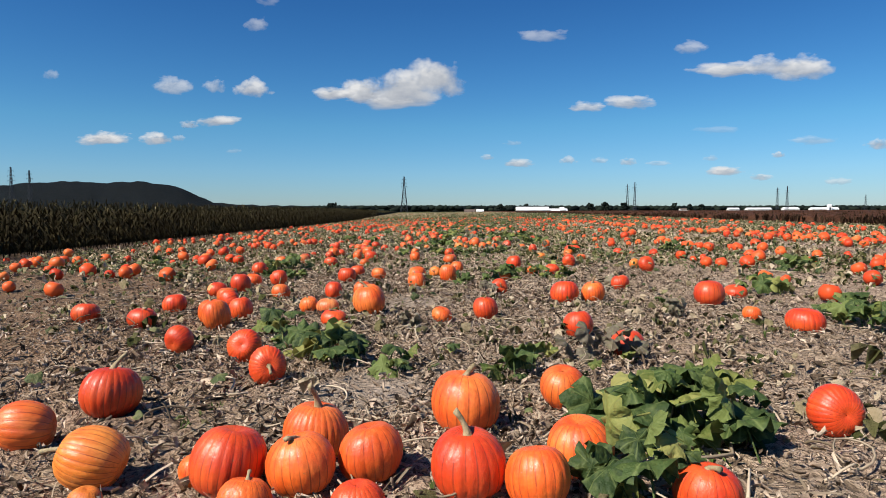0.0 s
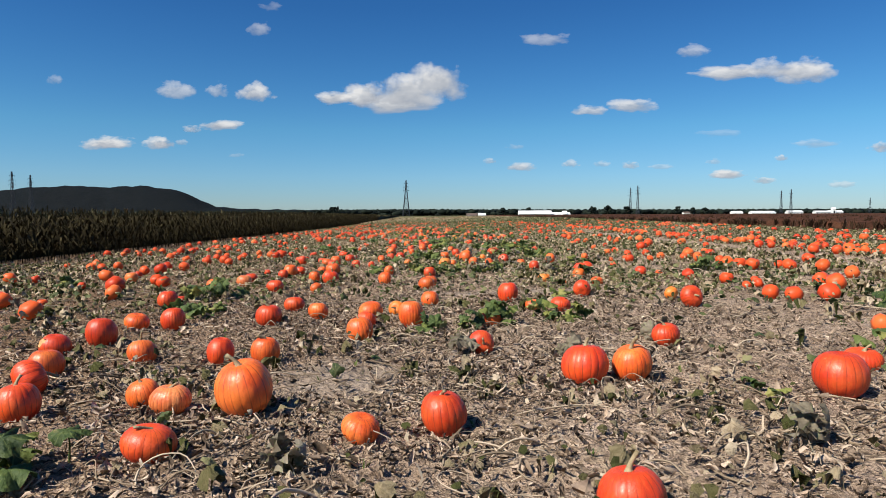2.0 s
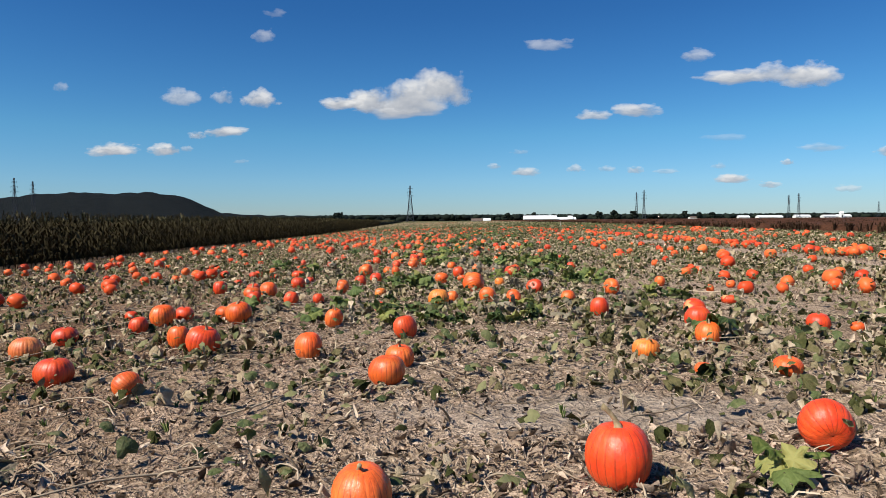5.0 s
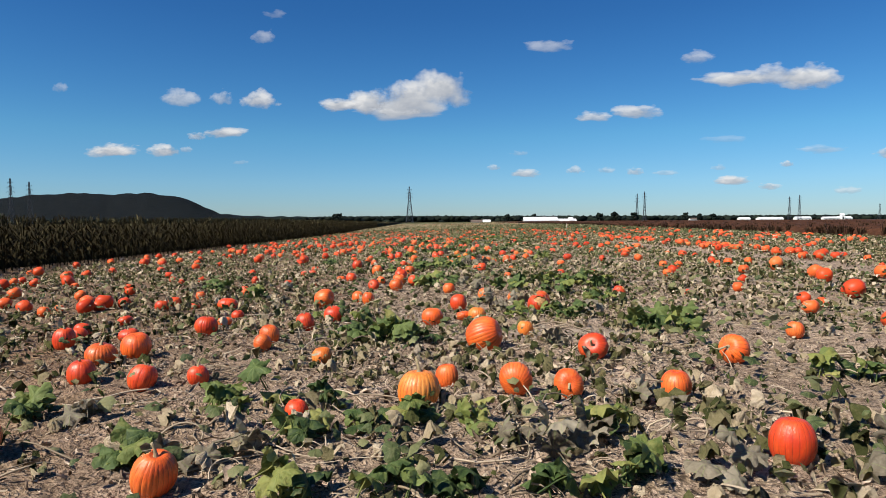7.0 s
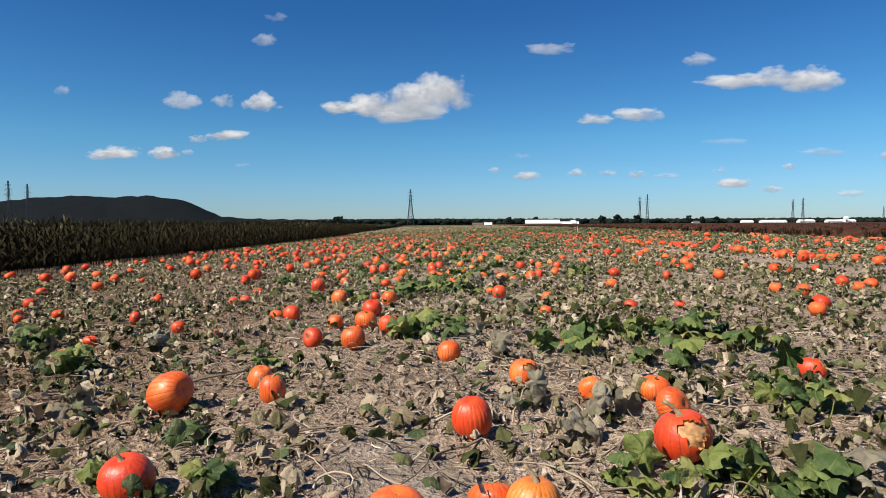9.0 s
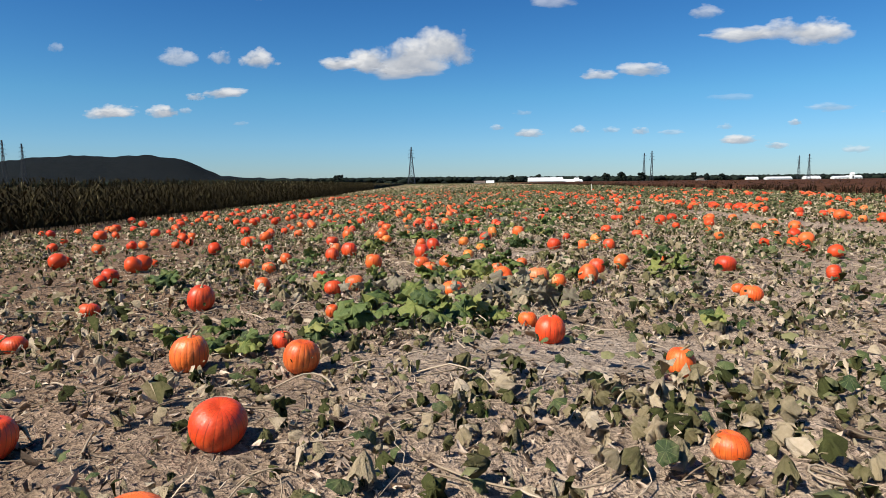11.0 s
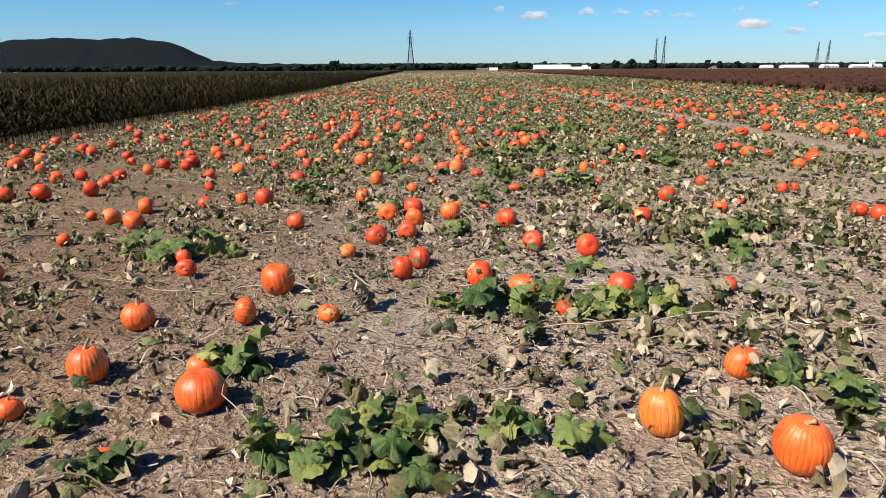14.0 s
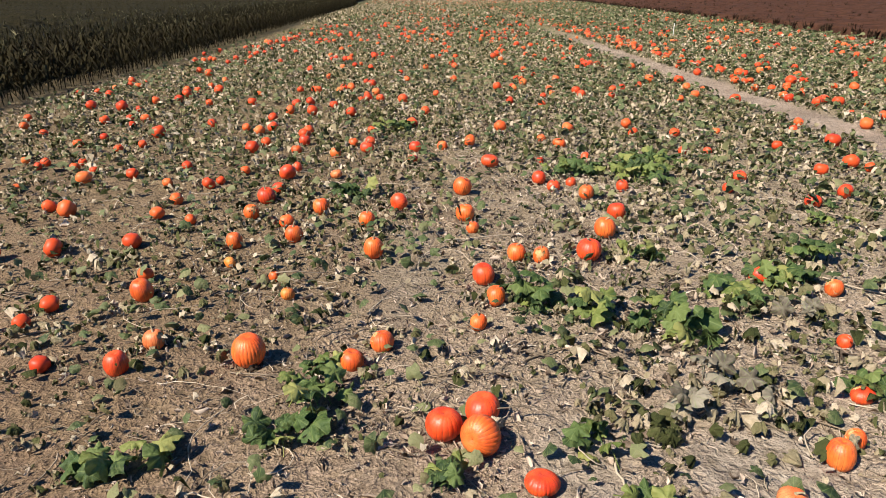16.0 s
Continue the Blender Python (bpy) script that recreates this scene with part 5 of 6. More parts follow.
for spot in (
    (-1.45, 31.98, 0.14, 0.14, "g"),
    (-0.47, 19.29, 0.14, 0.14, "t"),
    (1.66, 19.64, 0.16, 0.14, "t"),
    (0.57, 36.38, 0.25, 0.20, "g"),
    (-0.13, 19.55, 0.14, 0.14, "t"),
    (-1.41, 39.98, 0.14, 0.14, "g"),
    (1.46, 25.18, 0.14, 0.14, "t"),
    (-1.04, 24.71, 0.14, 0.14, "y"),
    (0.88, 12.26, 0.14, 0.14, "g"),
    (0.07, 19.70, 0.14, 0.14, "g"),
    (1.36, 12.35, 0.14, 0.14, "g"),
    (-0.09, 40.44, 0.14, 0.14, "t"),
    (-0.12, 32.85, 0.14, 0.14, "t"),
    (1.09, 19.90, 0.14, 0.14, "y"),
    (1.85, 19.84, 0.14, 0.14, "g"),
    (0.81, 40.44, 0.14, 0.14, "t"),
):
    build_plant(*spot)
for spot in (
    (0.06, 48.04, 0.14, 0.14, "g"),
    (-0.81, 19.46, 0.14, 0.14, "g"),
    (3.15, 11.94, 0.14, 0.14, "t"),
    (0.41, 19.91, 0.14, 0.14, "g"),
    (0.70, 19.97, 0.14, 0.14, "y"),
    (-0.48, 32.86, 0.18, 0.14, "g"),
    (0.96, 36.63, 0.23, 0.18, "g"),
    (-1.43, 32.47, 0.14, 0.14, "g"),
    (-2.27, 41.70, 0.14, 0.14, "g"),
    (1.76, 40.27, 0.14, 0.14, "t"),
    (0.55, 33.07, 0.26, 0.21, "g"),
    (0.32, 36.75, 0.15, 0.14, "g"),
    (2.66, 32.56, 0.14, 0.14, "g"),
    (2.06, 42.09, 0.14, 0.14, "g"),
    (1.69, 12.58, 0.20, 0.16, "g"),
    (-0.93, 25.19, 0.14, 0.14, "g"),
):
    build_plant(*spot)
for spot in (
    (1.68, 25.52, 0.14, 0.14, "t"),
    (0.40, 8.60, 0.14, 0.14, "t"),
    (-0.57, 50.24, 0.15, 0.14, "g"),
    (1.85, 42.30, 0.14, 0.14, "g"),
    (-1.47, 42.42, 0.18, 0.14, "g"),
    (-1.98, 32.39, 0.16, 0.14, "g"),
    (1.04, 44.55, 0.14, 0.14, "g"),
    (-1.70, 42.42, 0.14, 0.14, "g"),
    (1.22, 25.79, 0.14, 0.14, "t"),
    (0.04, 33.36, 0.24, 0.19, "g"),
    (-2.47, 47.82, 0.14, 0.14, "g"),
    (0.96, 48.39, 0.16, 0.14, "t"),
    (2.25, 20.32, 0.14, 0.14, "t"),
    (0.03, 20.37, 0.16, 0.14, "g"),
    (0.16, 48.77, 0.14, 0.14, "t"),
    (-0.31, 33.52, 0.29, 0.23, "g"),
):
    build_plant(*spot)
for spot in (
    (2.56, 12.88, 0.14, 0.14, "y"),
    (1.24, 48.58, 0.14, 0.14, "t"),
    (2.34, 12.98, 0.14, 0.14, "g"),
    (3.07, 8.87, 0.14, 0.14, "t"),
    (-0.65, 20.38, 0.15, 0.14, "g"),
    (3.04, 25.63, 0.14, 0.14, "g"),
    (2.18, 13.16, 0.18, 0.15, "y"),
    (-0.50, 20.53, 0.24, 0.19, "g"),
    (-1.88, 50.69, 0.16, 0.14, "g"),
    (-1.48, 20.12, 0.14, 0.14, "t"),
    (-1.76, 50.84, 0.23, 0.18, "g"),
    (1.75, 48.66, 0.14, 0.14, "g"),
    (-2.71, 50.35, 0.21, 0.17, "g"),
    (2.93, 25.91, 0.21, 0.17, "g"),
    (1.04, 50.92, 0.18, 0.14, "t"),
    (-2.95, 50.24, 0.17, 0.14, "g"),
):
    build_plant(*spot)
for spot in (
    (1.52, 48.86, 0.17, 0.14, "y"),
    (0.86, 33.97, 0.18, 0.14, "t"),
    (0.10, 34.01, 0.17, 0.14, "g"),
    (2.17, 41.24, 0.15, 0.14, "g"),
    (-1.91, 20.13, 0.16, 0.14, "g"),
    (3.40, 9.75, 0.10, 0.08, "y"),
    (-1.68, 51.19, 0.27, 0.21, "g"),
    (1.34, 49.17, 0.14, 0.14, "g"),
    (1.52, 45.42, 0.23, 0.18, "t"),
    (1.78, 49.02, 0.14, 0.14, "y"),
    (-1.93, 25.83, 0.14, 0.14, "t"),
    (-2.02, 37.35, 0.22, 0.18, "g"),
    (3.22, 9.95, 0.10, 0.10, "g"),
    (2.61, 44.96, 0.16, 0.14, "g"),
    (-2.57, 48.94, 0.14, 0.14, "g"),
    (-2.84, 48.78, 0.14, 0.14, "y"),
):
    build_plant(*spot)
for spot in (
    (2.60, 33.87, 0.14, 0.14, "t"),
    (0.46, 49.60, 0.28, 0.22, "g"),
    (-2.75, 45.14, 0.20, 0.16, "g"),
    (1.83, 45.58, 0.17, 0.14, "t"),
    (1.73, 51.27, 0.16, 0.14, "t"),
    (1.43, 51.41, 0.19, 0.15, "t"),
    (-0.20, 45.99, 0.14, 0.14, "y"),
    (-3.21, 44.94, 0.22, 0.17, "g"),
    (2.54, 45.35, 0.22, 0.18, "g"),
    (-1.75, 51.66, 0.17, 0.14, "g"),
    (1.71, 49.52, 0.14, 0.14, "y"),
    (-3.11, 45.14, 0.23, 0.18, "g"),
    (0.66, 50.02, 0.17, 0.14, "y"),
    (3.02, 34.23, 0.14, 0.14, "t"),
    (3.79, 21.10, 0.19, 0.15, "y"),
    (2.50, 27.03, 0.28, 0.22, "g"),
):
    build_plant(*spot)
for spot in (
    (2.57, 51.36, 0.14, 0.14, "g"),
    (1.05, 27.33, 0.16, 0.14, "t"),
    (4.12, 21.08, 0.14, 0.14, "g"),
    (2.88, 45.68, 0.21, 0.17, "g"),
    (-3.04, 41.64, 0.17, 0.14, "g"),
    (-3.60, 45.25, 0.27, 0.21, "g"),
    (1.45, 52.08, 0.19, 0.15, "g"),
    (-1.02, 27.15, 0.15, 0.14, "g"),
    (-2.23, 13.51, 0.16, 0.14, "g"),
    (1.22, 52.33, 0.32, 0.26, "g"),
    (0.73, 52.48, 0.31, 0.25, "g"),
    (1.70, 27.58, 0.32, 0.26, "g"),
    (0.36, 50.64, 0.17, 0.14, "g"),
    (0.11, 52.81, 0.34, 0.27, "g"),
    (1.84, 22.38, 0.14, 0.14, "t"),
    (0.89, 27.91, 0.29, 0.23, "t"),
):
    build_plant(*spot)
for spot in (
    (-2.21, 13.93, 0.14, 0.14, "y"),
    (-2.62, 13.74, 0.14, 0.14, "g"),
    (3.47, 27.51, 0.24, 0.19, "g"),
    (-2.76, 26.96, 0.22, 0.18, "g"),
    (-1.28, 14.61, 0.16, 0.14, "t"),
    (2.55, 52.50, 0.19, 0.15, "t"),
    (0.33, 22.79, 0.37, 0.29, "g"),
    (2.08, 52.89, 0.31, 0.25, "g"),
    (2.49, 28.16, 0.34, 0.27, "g"),
    (-0.17, 22.82, 0.31, 0.25, "g"),
    (3.12, 35.52, 0.31, 0.25, "g"),
    (-0.84, 28.33, 0.15, 0.14, "t"),
    (3.22, 28.13, 0.38, 0.30, "g"),
    (0.32, 28.64, 0.39, 0.31, "g"),
    (4.90, 10.89, 0.28, 0.23, "g"),
    (-3.41, 35.20, 0.20, 0.16, "g"),
):
    build_plant(*spot)
for spot in (
    (-2.48, 28.06, 0.14, 0.14, "t"),
    (3.60, 50.77, 0.18, 0.15, "g"),
    (2.73, 53.28, 0.34, 0.27, "g"),
    (3.24, 23.35, 0.43, 0.34, "g"),
    (1.50, 54.02, 0.25, 0.20, "g"),
    (3.56, 51.21, 0.27, 0.22, "g"),
    (3.24, 36.65, 0.25, 0.20, "g"),
    (3.34, 53.86, 0.28, 0.22, "g"),
    (-3.97, 28.12, 0.31, 0.25, "g"),
    (3.37, 17.69, 0.24, 0.19, "g"),
    (4.21, 55.12, 0.31, 0.25, "y"),
    (2.65, 14.48, 0.17, 0.14, "y"),
    (6.63, 13.40, 0.32, 0.26, "g"),
    (2.93, 18.97, 0.27, 0.22, "t"),
    (2.23, 57.22, 0.53, 0.42, "g"),
    (1.19, 57.58, 0.47, 0.38, "g"),
):
    build_plant(*spot)
for spot in (
    (-2.84, 15.51, 0.47, 0.38, "g"),
    (6.33, 19.05, 0.41, 0.32, "g"),
    (-2.37, 61.34, 0.52, 0.42, "g"),
    (-6.89, 17.89, 0.21, 0.17, "g"),
    (2.00, 5.42, 0.41, 0.34, "g"),
    (2.20, 5.72, 0.34, 0.16, "y"),
    (1.29, 6.61, 0.16, 0.20, "g"),
    (0.39, 6.82, 0.17, 0.20, "g"),
    (-0.11, 7.33, 0.28, 0.46, "g"),
    (4.75, 8.51, 0.25, 0.63, "g"),
    (-0.96, 8.55, 0.24, 0.23, "g"),
    (-2.24, 56.23, 0.35, 0.20, "g"),
    (2.64, 58.32, 0.59, 0.44, "g"),
):
    build_plant(*spot)


# ---- pumpkins ----
def pumpkin_shape(seed, ribs=11, rings=12):
    """A ribbed fruit, 1 across, standing on z = 0, 0.86 high. Returns rows of places and the number round."""
    r = np.random.default_rng(900 + seed)
    seg = ribs * 3
    a = np.arange(seg) / seg * 6.283
    depth = r.uniform(0.010, 0.026)
    groove = np.tile((1 - depth, 1.0, 1.0), ribs)
    groove = groove * (1 + 0.007 * np.repeat(r.normal(0, 1, ribs), 3)) * (1 + 0.03 * np.sin(a + r.uniform(0, 6)) + 0.022 * np.sin(2 * a + r.uniform(0, 6)) + 0.014 * np.sin(3 * a + r.uniform(0, 6)))
    a = a + np.tile((0, -0.4, 0.4), ribs) * 6.283 / seg
    off = r.uniform(-0.07, 0.07, 2)
    rows = []
    sharp = r.uniform(0.72, 0.95)
    for i in range(rings + 1):
        ph = math.pi * i / rings
        rad = 0.5 * math.sin(ph) ** sharp if 0 < i < rings else 0.012
        z = 0.43 * math.cos(ph)
        dip = 0.085 * math.exp(-(rad / 0.13) ** 2)
        z = z - dip if ph < 1.57 else z + dip * 0.8
        g = 1 + (groove - 1) * min(1, rad / 0.25)
        x, y = np.cos(a) * rad * g + off[0] * z * 0.6, np.sin(a) * rad * g * 0.98 + off[1] * z * 0.6
        rows.append(np.stack([x, y, np.full(seg, z + 0.43) + 0.02 * np.cos(a + seed) * math.sin(ph)], -1))
    return np.array(rows)


def ring_tris(rows, seg, skip=None):
    t = []
    for i in range(rows - 1):
        for j in range(seg):
            if skip is not None and skip[i, j]:
                continue
            q, w = i * seg + j, i * seg + (j + 1) % seg
            t += [(q, q + seg, w + seg), (q, w + seg, w)]
    return np.array(t)


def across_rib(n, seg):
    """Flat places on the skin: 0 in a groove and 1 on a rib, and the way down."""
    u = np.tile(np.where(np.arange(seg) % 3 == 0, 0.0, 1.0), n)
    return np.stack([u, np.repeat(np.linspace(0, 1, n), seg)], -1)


RIBS = (22, 26, 20, 24, 21, 27, 19, 23)
WHOLE, BROKEN, FLESHES = {}, {}, []
for s in range(8):
    rows = pumpkin_shape(s, RIBS[s])
    n, seg = rows.shape[:2]
    tris = ring_tris(n, seg)
    for key, skin in SKIN.items():
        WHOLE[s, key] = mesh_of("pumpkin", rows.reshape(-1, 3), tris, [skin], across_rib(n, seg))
    if s < 4:
        rows = pumpkin_shape(s, RIBS[s], 36)
        n, seg = rows.shape[:2]
        mid = rows.reshape(-1, 3).mean(0)
        hole = np.zeros((n - 1, seg), bool)
        for i in range(n - 1):
            for j in range(seg):
                p = rows[i, j] - mid
                way = Vector(p).normalized().dot(Vector((math.cos(s * 1.9), math.sin(s * 1.9), 0.55 + 0.3 * (s % 2))).normalized())
                hole[i, j] = way > 0.86 + 0.20 * noise.noise(Vector(p) * 6) + 0.09 * noise.noise(Vector(p) * 19)
        tris = ring_tris(n, seg, hole)
        for key, skin in SKIN.items():
            BROKEN[s, key] = mesh_of("pumpkin", rows.reshape(-1, 3), tris, [skin], across_rib(n, seg))
        inner = mid + (rows.reshape(-1, 3) - mid) * (0.90 + 0.016 * rng.standard_normal((n * seg, 1)))
        both = np.concatenate([rows.reshape(-1, 3), inner])
        rim = []
        for i in range(n - 1):
            for j in range(seg):
                if not hole[i, j]:
                    continue
                k = (j + 1) % seg
                if i and not hole[i - 1, j]:
                    rim.append((i * seg + j, i * seg + k))
                if i < n - 2 and not hole[i + 1, j]:
                    rim.append(((i + 1) * seg + j, (i + 1) * seg + k))
                if not hole[i, j - 1]:
                    rim.append((i * seg + j, (i + 1) * seg + j))
                if not hole[i, k]:
                    rim.append((i * seg + k, (i + 1) * seg + k))
        m = n * seg
        ft = [(a, b, b + m) for a, b in rim] + [(a, b + m, a + m) for a, b in rim]
        FLESHES.append(mesh_of("flesh", both, np.concatenate([ring_tris(n, seg) + m, np.array(ft)]), [FLESH]))


def stem_shape(seed):
    r = np.random.default_rng(60 + seed)
    bend, way = r.uniform(0.08, 0.32), r.uniform(0, 6.28)
    f = np.linspace(0, 1, 7)
    tall = r.uniform(0.14, 0.36)
    p = np.stack([np.cos(way) * bend * f ** 2, np.sin(way) * bend * f ** 2, tall * f - 0.02], -1)
    v, t = tube(p, 0.030 + 0.07 * (1 - f) ** 3.5 + 0.012 * f ** 4, 7)
    cap = len(v)
    v = np.concatenate([v, [p[-1] + (0, 0, 0.008)]])
    t = np.concatenate([t, [(cap - 7 + j, cap - 7 + (j + 1) % 7, cap) for j in range(7)]])
    return mesh_of("stem", v, t, [STEM])


STEMS = [stem_shape(i) for i in range(6)]
ROLL = {"r": "glossy red-orange", "o": "bright orange", "y": "yellow-orange", "p": "pale washed-out orange"}
pumpkin_rng = random.Random(3)
taken = []


def pumpkin(look_of, x, y, wide, tall):
    """One fruit at its place; look_of: a colour letter, then b where it is broken open."""
    r = pumpkin_rng
    key, broken = look_of[0], look_of.endswith("b")
    if len(look_of) > 1 and look_of[1] == "p":
        key = "p" if r.random() < 0.5 else key
    s = r.randrange(4) if broken else r.randrange(8)
    me = (BROKEN if broken else WHOLE)[s, key]
    way = look_of[1:2]
    lying = way in ("f", "s") or (r.random() < 0.14 and y > 7 and not broken)
    lean = r.uniform(1.15, 1.5) if lying else abs(r.gauss(0, 0.15))
    heading = r.gauss(0, 0.3) if way == "f" else r.choice((-1, 1)) * 1.35 + r.gauss(0, 0.2) if way == "s" else r.uniform(0, 6.283)
    turn = Euler((0, 0, heading)).to_matrix() @ Euler((lean, 0, 0)).to_matrix() @ Euler((0, 0, r.uniform(0, 6.283))).to_matrix()
    flat = 1.22 if way == "s" else 0.95 if lying else tall / 0.86
    co = np.empty(len(me.vertices) * 3, np.float32)
    me.vertices.foreach_get("co", co)
    co = (co.reshape(-1, 3) - (0, 0, 0.43)) * (wide, wide, wide * flat)
    low = float((co @ np.array(turn).T)[:, 2].min())
    ob = new("pumpkin", me)
    sit = Matrix.Translation((x, y, float(relief(x, y)) - low - 0.012)) @ turn.to_4x4() @ Matrix.Translation((0, 0, -0.43 * wide * flat)) @ Matrix.Diagonal((wide, wide, wide * flat, 1))
    ob.matrix_basis = sit
    if broken:
        tagged(ob, ROLL[key] + " pumpkin broken open and rotting on the soil", "pumpkin", "broken pumpkins")
        part("flesh", FLESHES[s], ob, "torn orange flesh inside")
    else:
        tagged(ob, ROLL[key] + " ribbed pumpkin " + ("lying on its side" if lying else "sitting") + " on the soil", "pumpkin", "pumpkins in the field")
    if not broken or r.random() < 0.4:
        if r.random() < 0.62:
            stem = part("stem", r.choice(STEMS), ob, "dry tan stem")
            stem.location = (0, 0, 0.765)
            stem.scale = (1, 1, r.uniform(0.8, 1.25))
            stem.rotation_euler = (0, 0, r.uniform(0, 6.28))


def patch(look_of, *fruit):
    for x, y, wide, tall in fruit:
        taken.append((x, y))
        if abs(x - 0.5) < 4.6 and y < 61:
            pumpkin(look_of, x, y, wide, tall)
        else:
            outer.append((x, y, wide))


outer = []
# from 0 to 8 m down the field
patch("o", (0.14, 4.54, 0.2, 0.92), (1.24, 4.68, 0.26, 0.92), (0.28, 4.8, 0.29, 0.92), (0.56, 4.9, 0.28, 0.92), (-0.21, 4.92, 0.16, 0.92), (1.46, 5, 0.29, 0.92), (0.25, 5.19, 0.31, 0.92), (0.95, 5.55, 0.37, 0.92), (1.53, 5.98, 0.28, 0.92))
patch("os", (-1.29, 5.35, 0.27, 0.92))
patch("r", (0.56, 4.53, 0.21, 0.92), (1.85, 4.57, 0.25, 0.92), (0.97, 4.78, 0.31, 0.92), (-0.03, 4.81, 0.31, 0.92), (-1.16, 5.89, 0.34, 0.92), (2.21, 7.2, 0.26, 0.92), (-1.53, 7.58, 0.25, 0.94), (1.96, 7.98, 0.28, 0.95))
patch("rf", (2.82, 5.48, 0.27, 0.92), (-0.42, 6.55, 0.27, 0.92), (-0.83, 7.24, 0.28, 0.92))
patch("y", (-0.56, 4.67, 0.13, 0.92))
patch("ys", (-0.67, 4.91, 0.28, 0.92))
# from 8 to 16 m down the field
patch("o", (-1.68, 8.77, 0.3, 1.15), (3.85, 8.77, 0.18, 0.89), (0.68, 9.03, 0.23, 0.73), (-1.85, 9.06, 0.3, 1.00), (-0.19, 9.57, 0.39, 0.97), (-0.93, 9.66, 0.22, 0.94), (2.55, 10.36, 0.3, 0.95), (-2.29, 10.63, 0.28, 0.91), (-0.5, 10.93, 0.25, 1.02), (-1.69, 11.07, 0.26, 0.91), (1.55, 12.62, 0.25, 0.92), (0.63, 12.67, 0.29, 1.08), (0.07, 13.23, 0.31, 0.79), (-0.63, 13.39, 0.26, 0.85), (2.12, 13.72, 0.22, 0.68), (5.61, 14.08, 0.24, 0.63), (0.74, 14.2, 0.26, 0.96), (5.46, 14.41, 0.24, 0.87), (-5.71, 14.59, 0.3, 0.61), (5.59, 15.46, 0.13, 1.00))
patch("ob", (5.62, 11.73, 0.17, 0.73), (-2.68, 12.82, 0.29, 0.72))
patch("op", (0.17, 11.88, 0.27, 0.97))
patch("pb", (-0.67, 9.52, 0.26, 0.77))
patch("r", (4.02, 8.07, 0.33, 0.72), (-0.43, 8.77, 0.29, 0.71), (-2.57, 8.94, 0.31, 0.72), (-3.31, 9.12, 0.3, 0.80), (1.15, 9.18, 0.28, 0.95), (-1.67, 9.46, 0.27, 1.00), (3.81, 9.81, 0.35, 0.89), (-2.68, 9.94, 0.29, 0.88), (-2.05, 10.1, 0.28, 1.15), (2.18, 10.28, 0.36, 0.86), (4.46, 10.65, 0.28, 0.63), (3.19, 11.64, 0.27, 0.83), (-5.4, 11.67, 0.29, 0.69), (-2.57, 11.9, 0.31, 1.07), (5.41, 11.9, 0.24, 0.81), (3.13, 12.02, 0.14, 1.11), (-6.49, 12.18, 0.21, 0.93), (0.13, 12.54, 0.23, 0.91), (-1.09, 12.84, 0.32, 0.84), (-2.26, 12.86, 0.28, 1.03))
patch("r", (-2.48, 13.27, 0.17, 1.00), (-5.56, 14, 0.28, 0.62), (-5.87, 14, 0.2, 1.00), (-1.13, 14.07, 0.3, 0.75), (7.23, 14.1, 0.22, 0.88), (1.84, 14.49, 0.3, 0.98), (-3.19, 14.63, 0.3, 0.90), (-6.73, 14.7, 0.33, 0.64), (2.96, 14.92, 0.26, 0.93), (-3.24, 15.15, 0.16, 0.66), (6.78, 15.18, 0.3, 0.63))
patch("rb", (5.36, 10.11, 0.27, 0.70), (-0.91, 10.95, 0.24, 1.06), (-2.74, 11.41, 0.29, 0.81), (2.46, 13.59, 0.27, 0.71))
patch("rf", (1.41, 11.34, 0.24, 0.95), (4.17, 13.79, 0.3, 0.99))
patch("y", (4.16, 14.59, 0.2, 1.05))
patch("yf", (0.37, 13.39, 0.21, 1.07))
# from 16 to 24 m down the field
patch("o", (-1.33, 16.13, 0.21, 0.92), (3.46, 16.35, 0.21, 0.71), (0.54, 16.38, 0.28, 0.87), (2.9, 16.46, 0.13, 0.81), (6.2, 16.58, 0.13, 0.89), (-3.41, 16.86, 0.27, 0.83), (0.57, 16.95, 0.24, 0.82), (5.91, 17.09, 0.13, 1.00), (-0.32, 17.35, 0.25, 1.02), (3.38, 17.71, 0.24, 0.94), (-1.82, 17.94, 0.22, 1.13), (5.05, 18.25, 0.14, 0.76), (-2.73, 19.4, 0.31, 0.94), (-1.78, 19.47, 0.33, 0.89), (-2.1, 19.81, 0.22, 0.89), (1.37, 20.64, 0.25, 0.75), (0.85, 20.98, 0.18, 1.06), (5.22, 21.32, 0.24, 0.69), (3.32, 21.68, 0.27, 0.83), (4.88, 21.83, 0.13, 1.00))
patch("o", (-2.47, 21.87, 0.29, 0.74), (5.32, 22.13, 0.16, 0.76), (-2.31, 22.21, 0.29, 0.93), (6.95, 22.21, 0.31, 0.63), (-1.11, 22.45, 0.19, 1.15), (4.38, 22.79, 0.18, 1.03), (-1.17, 22.85, 0.22, 1.00))
patch("ob", (-0.47, 19.02, 0.21, 1.15), (2.5, 20.63, 0.22, 1.00))
patch("of", (1.73, 20.55, 0.22, 1.03))
patch("os", (1.16, 22.37, 0.35, 0.81))
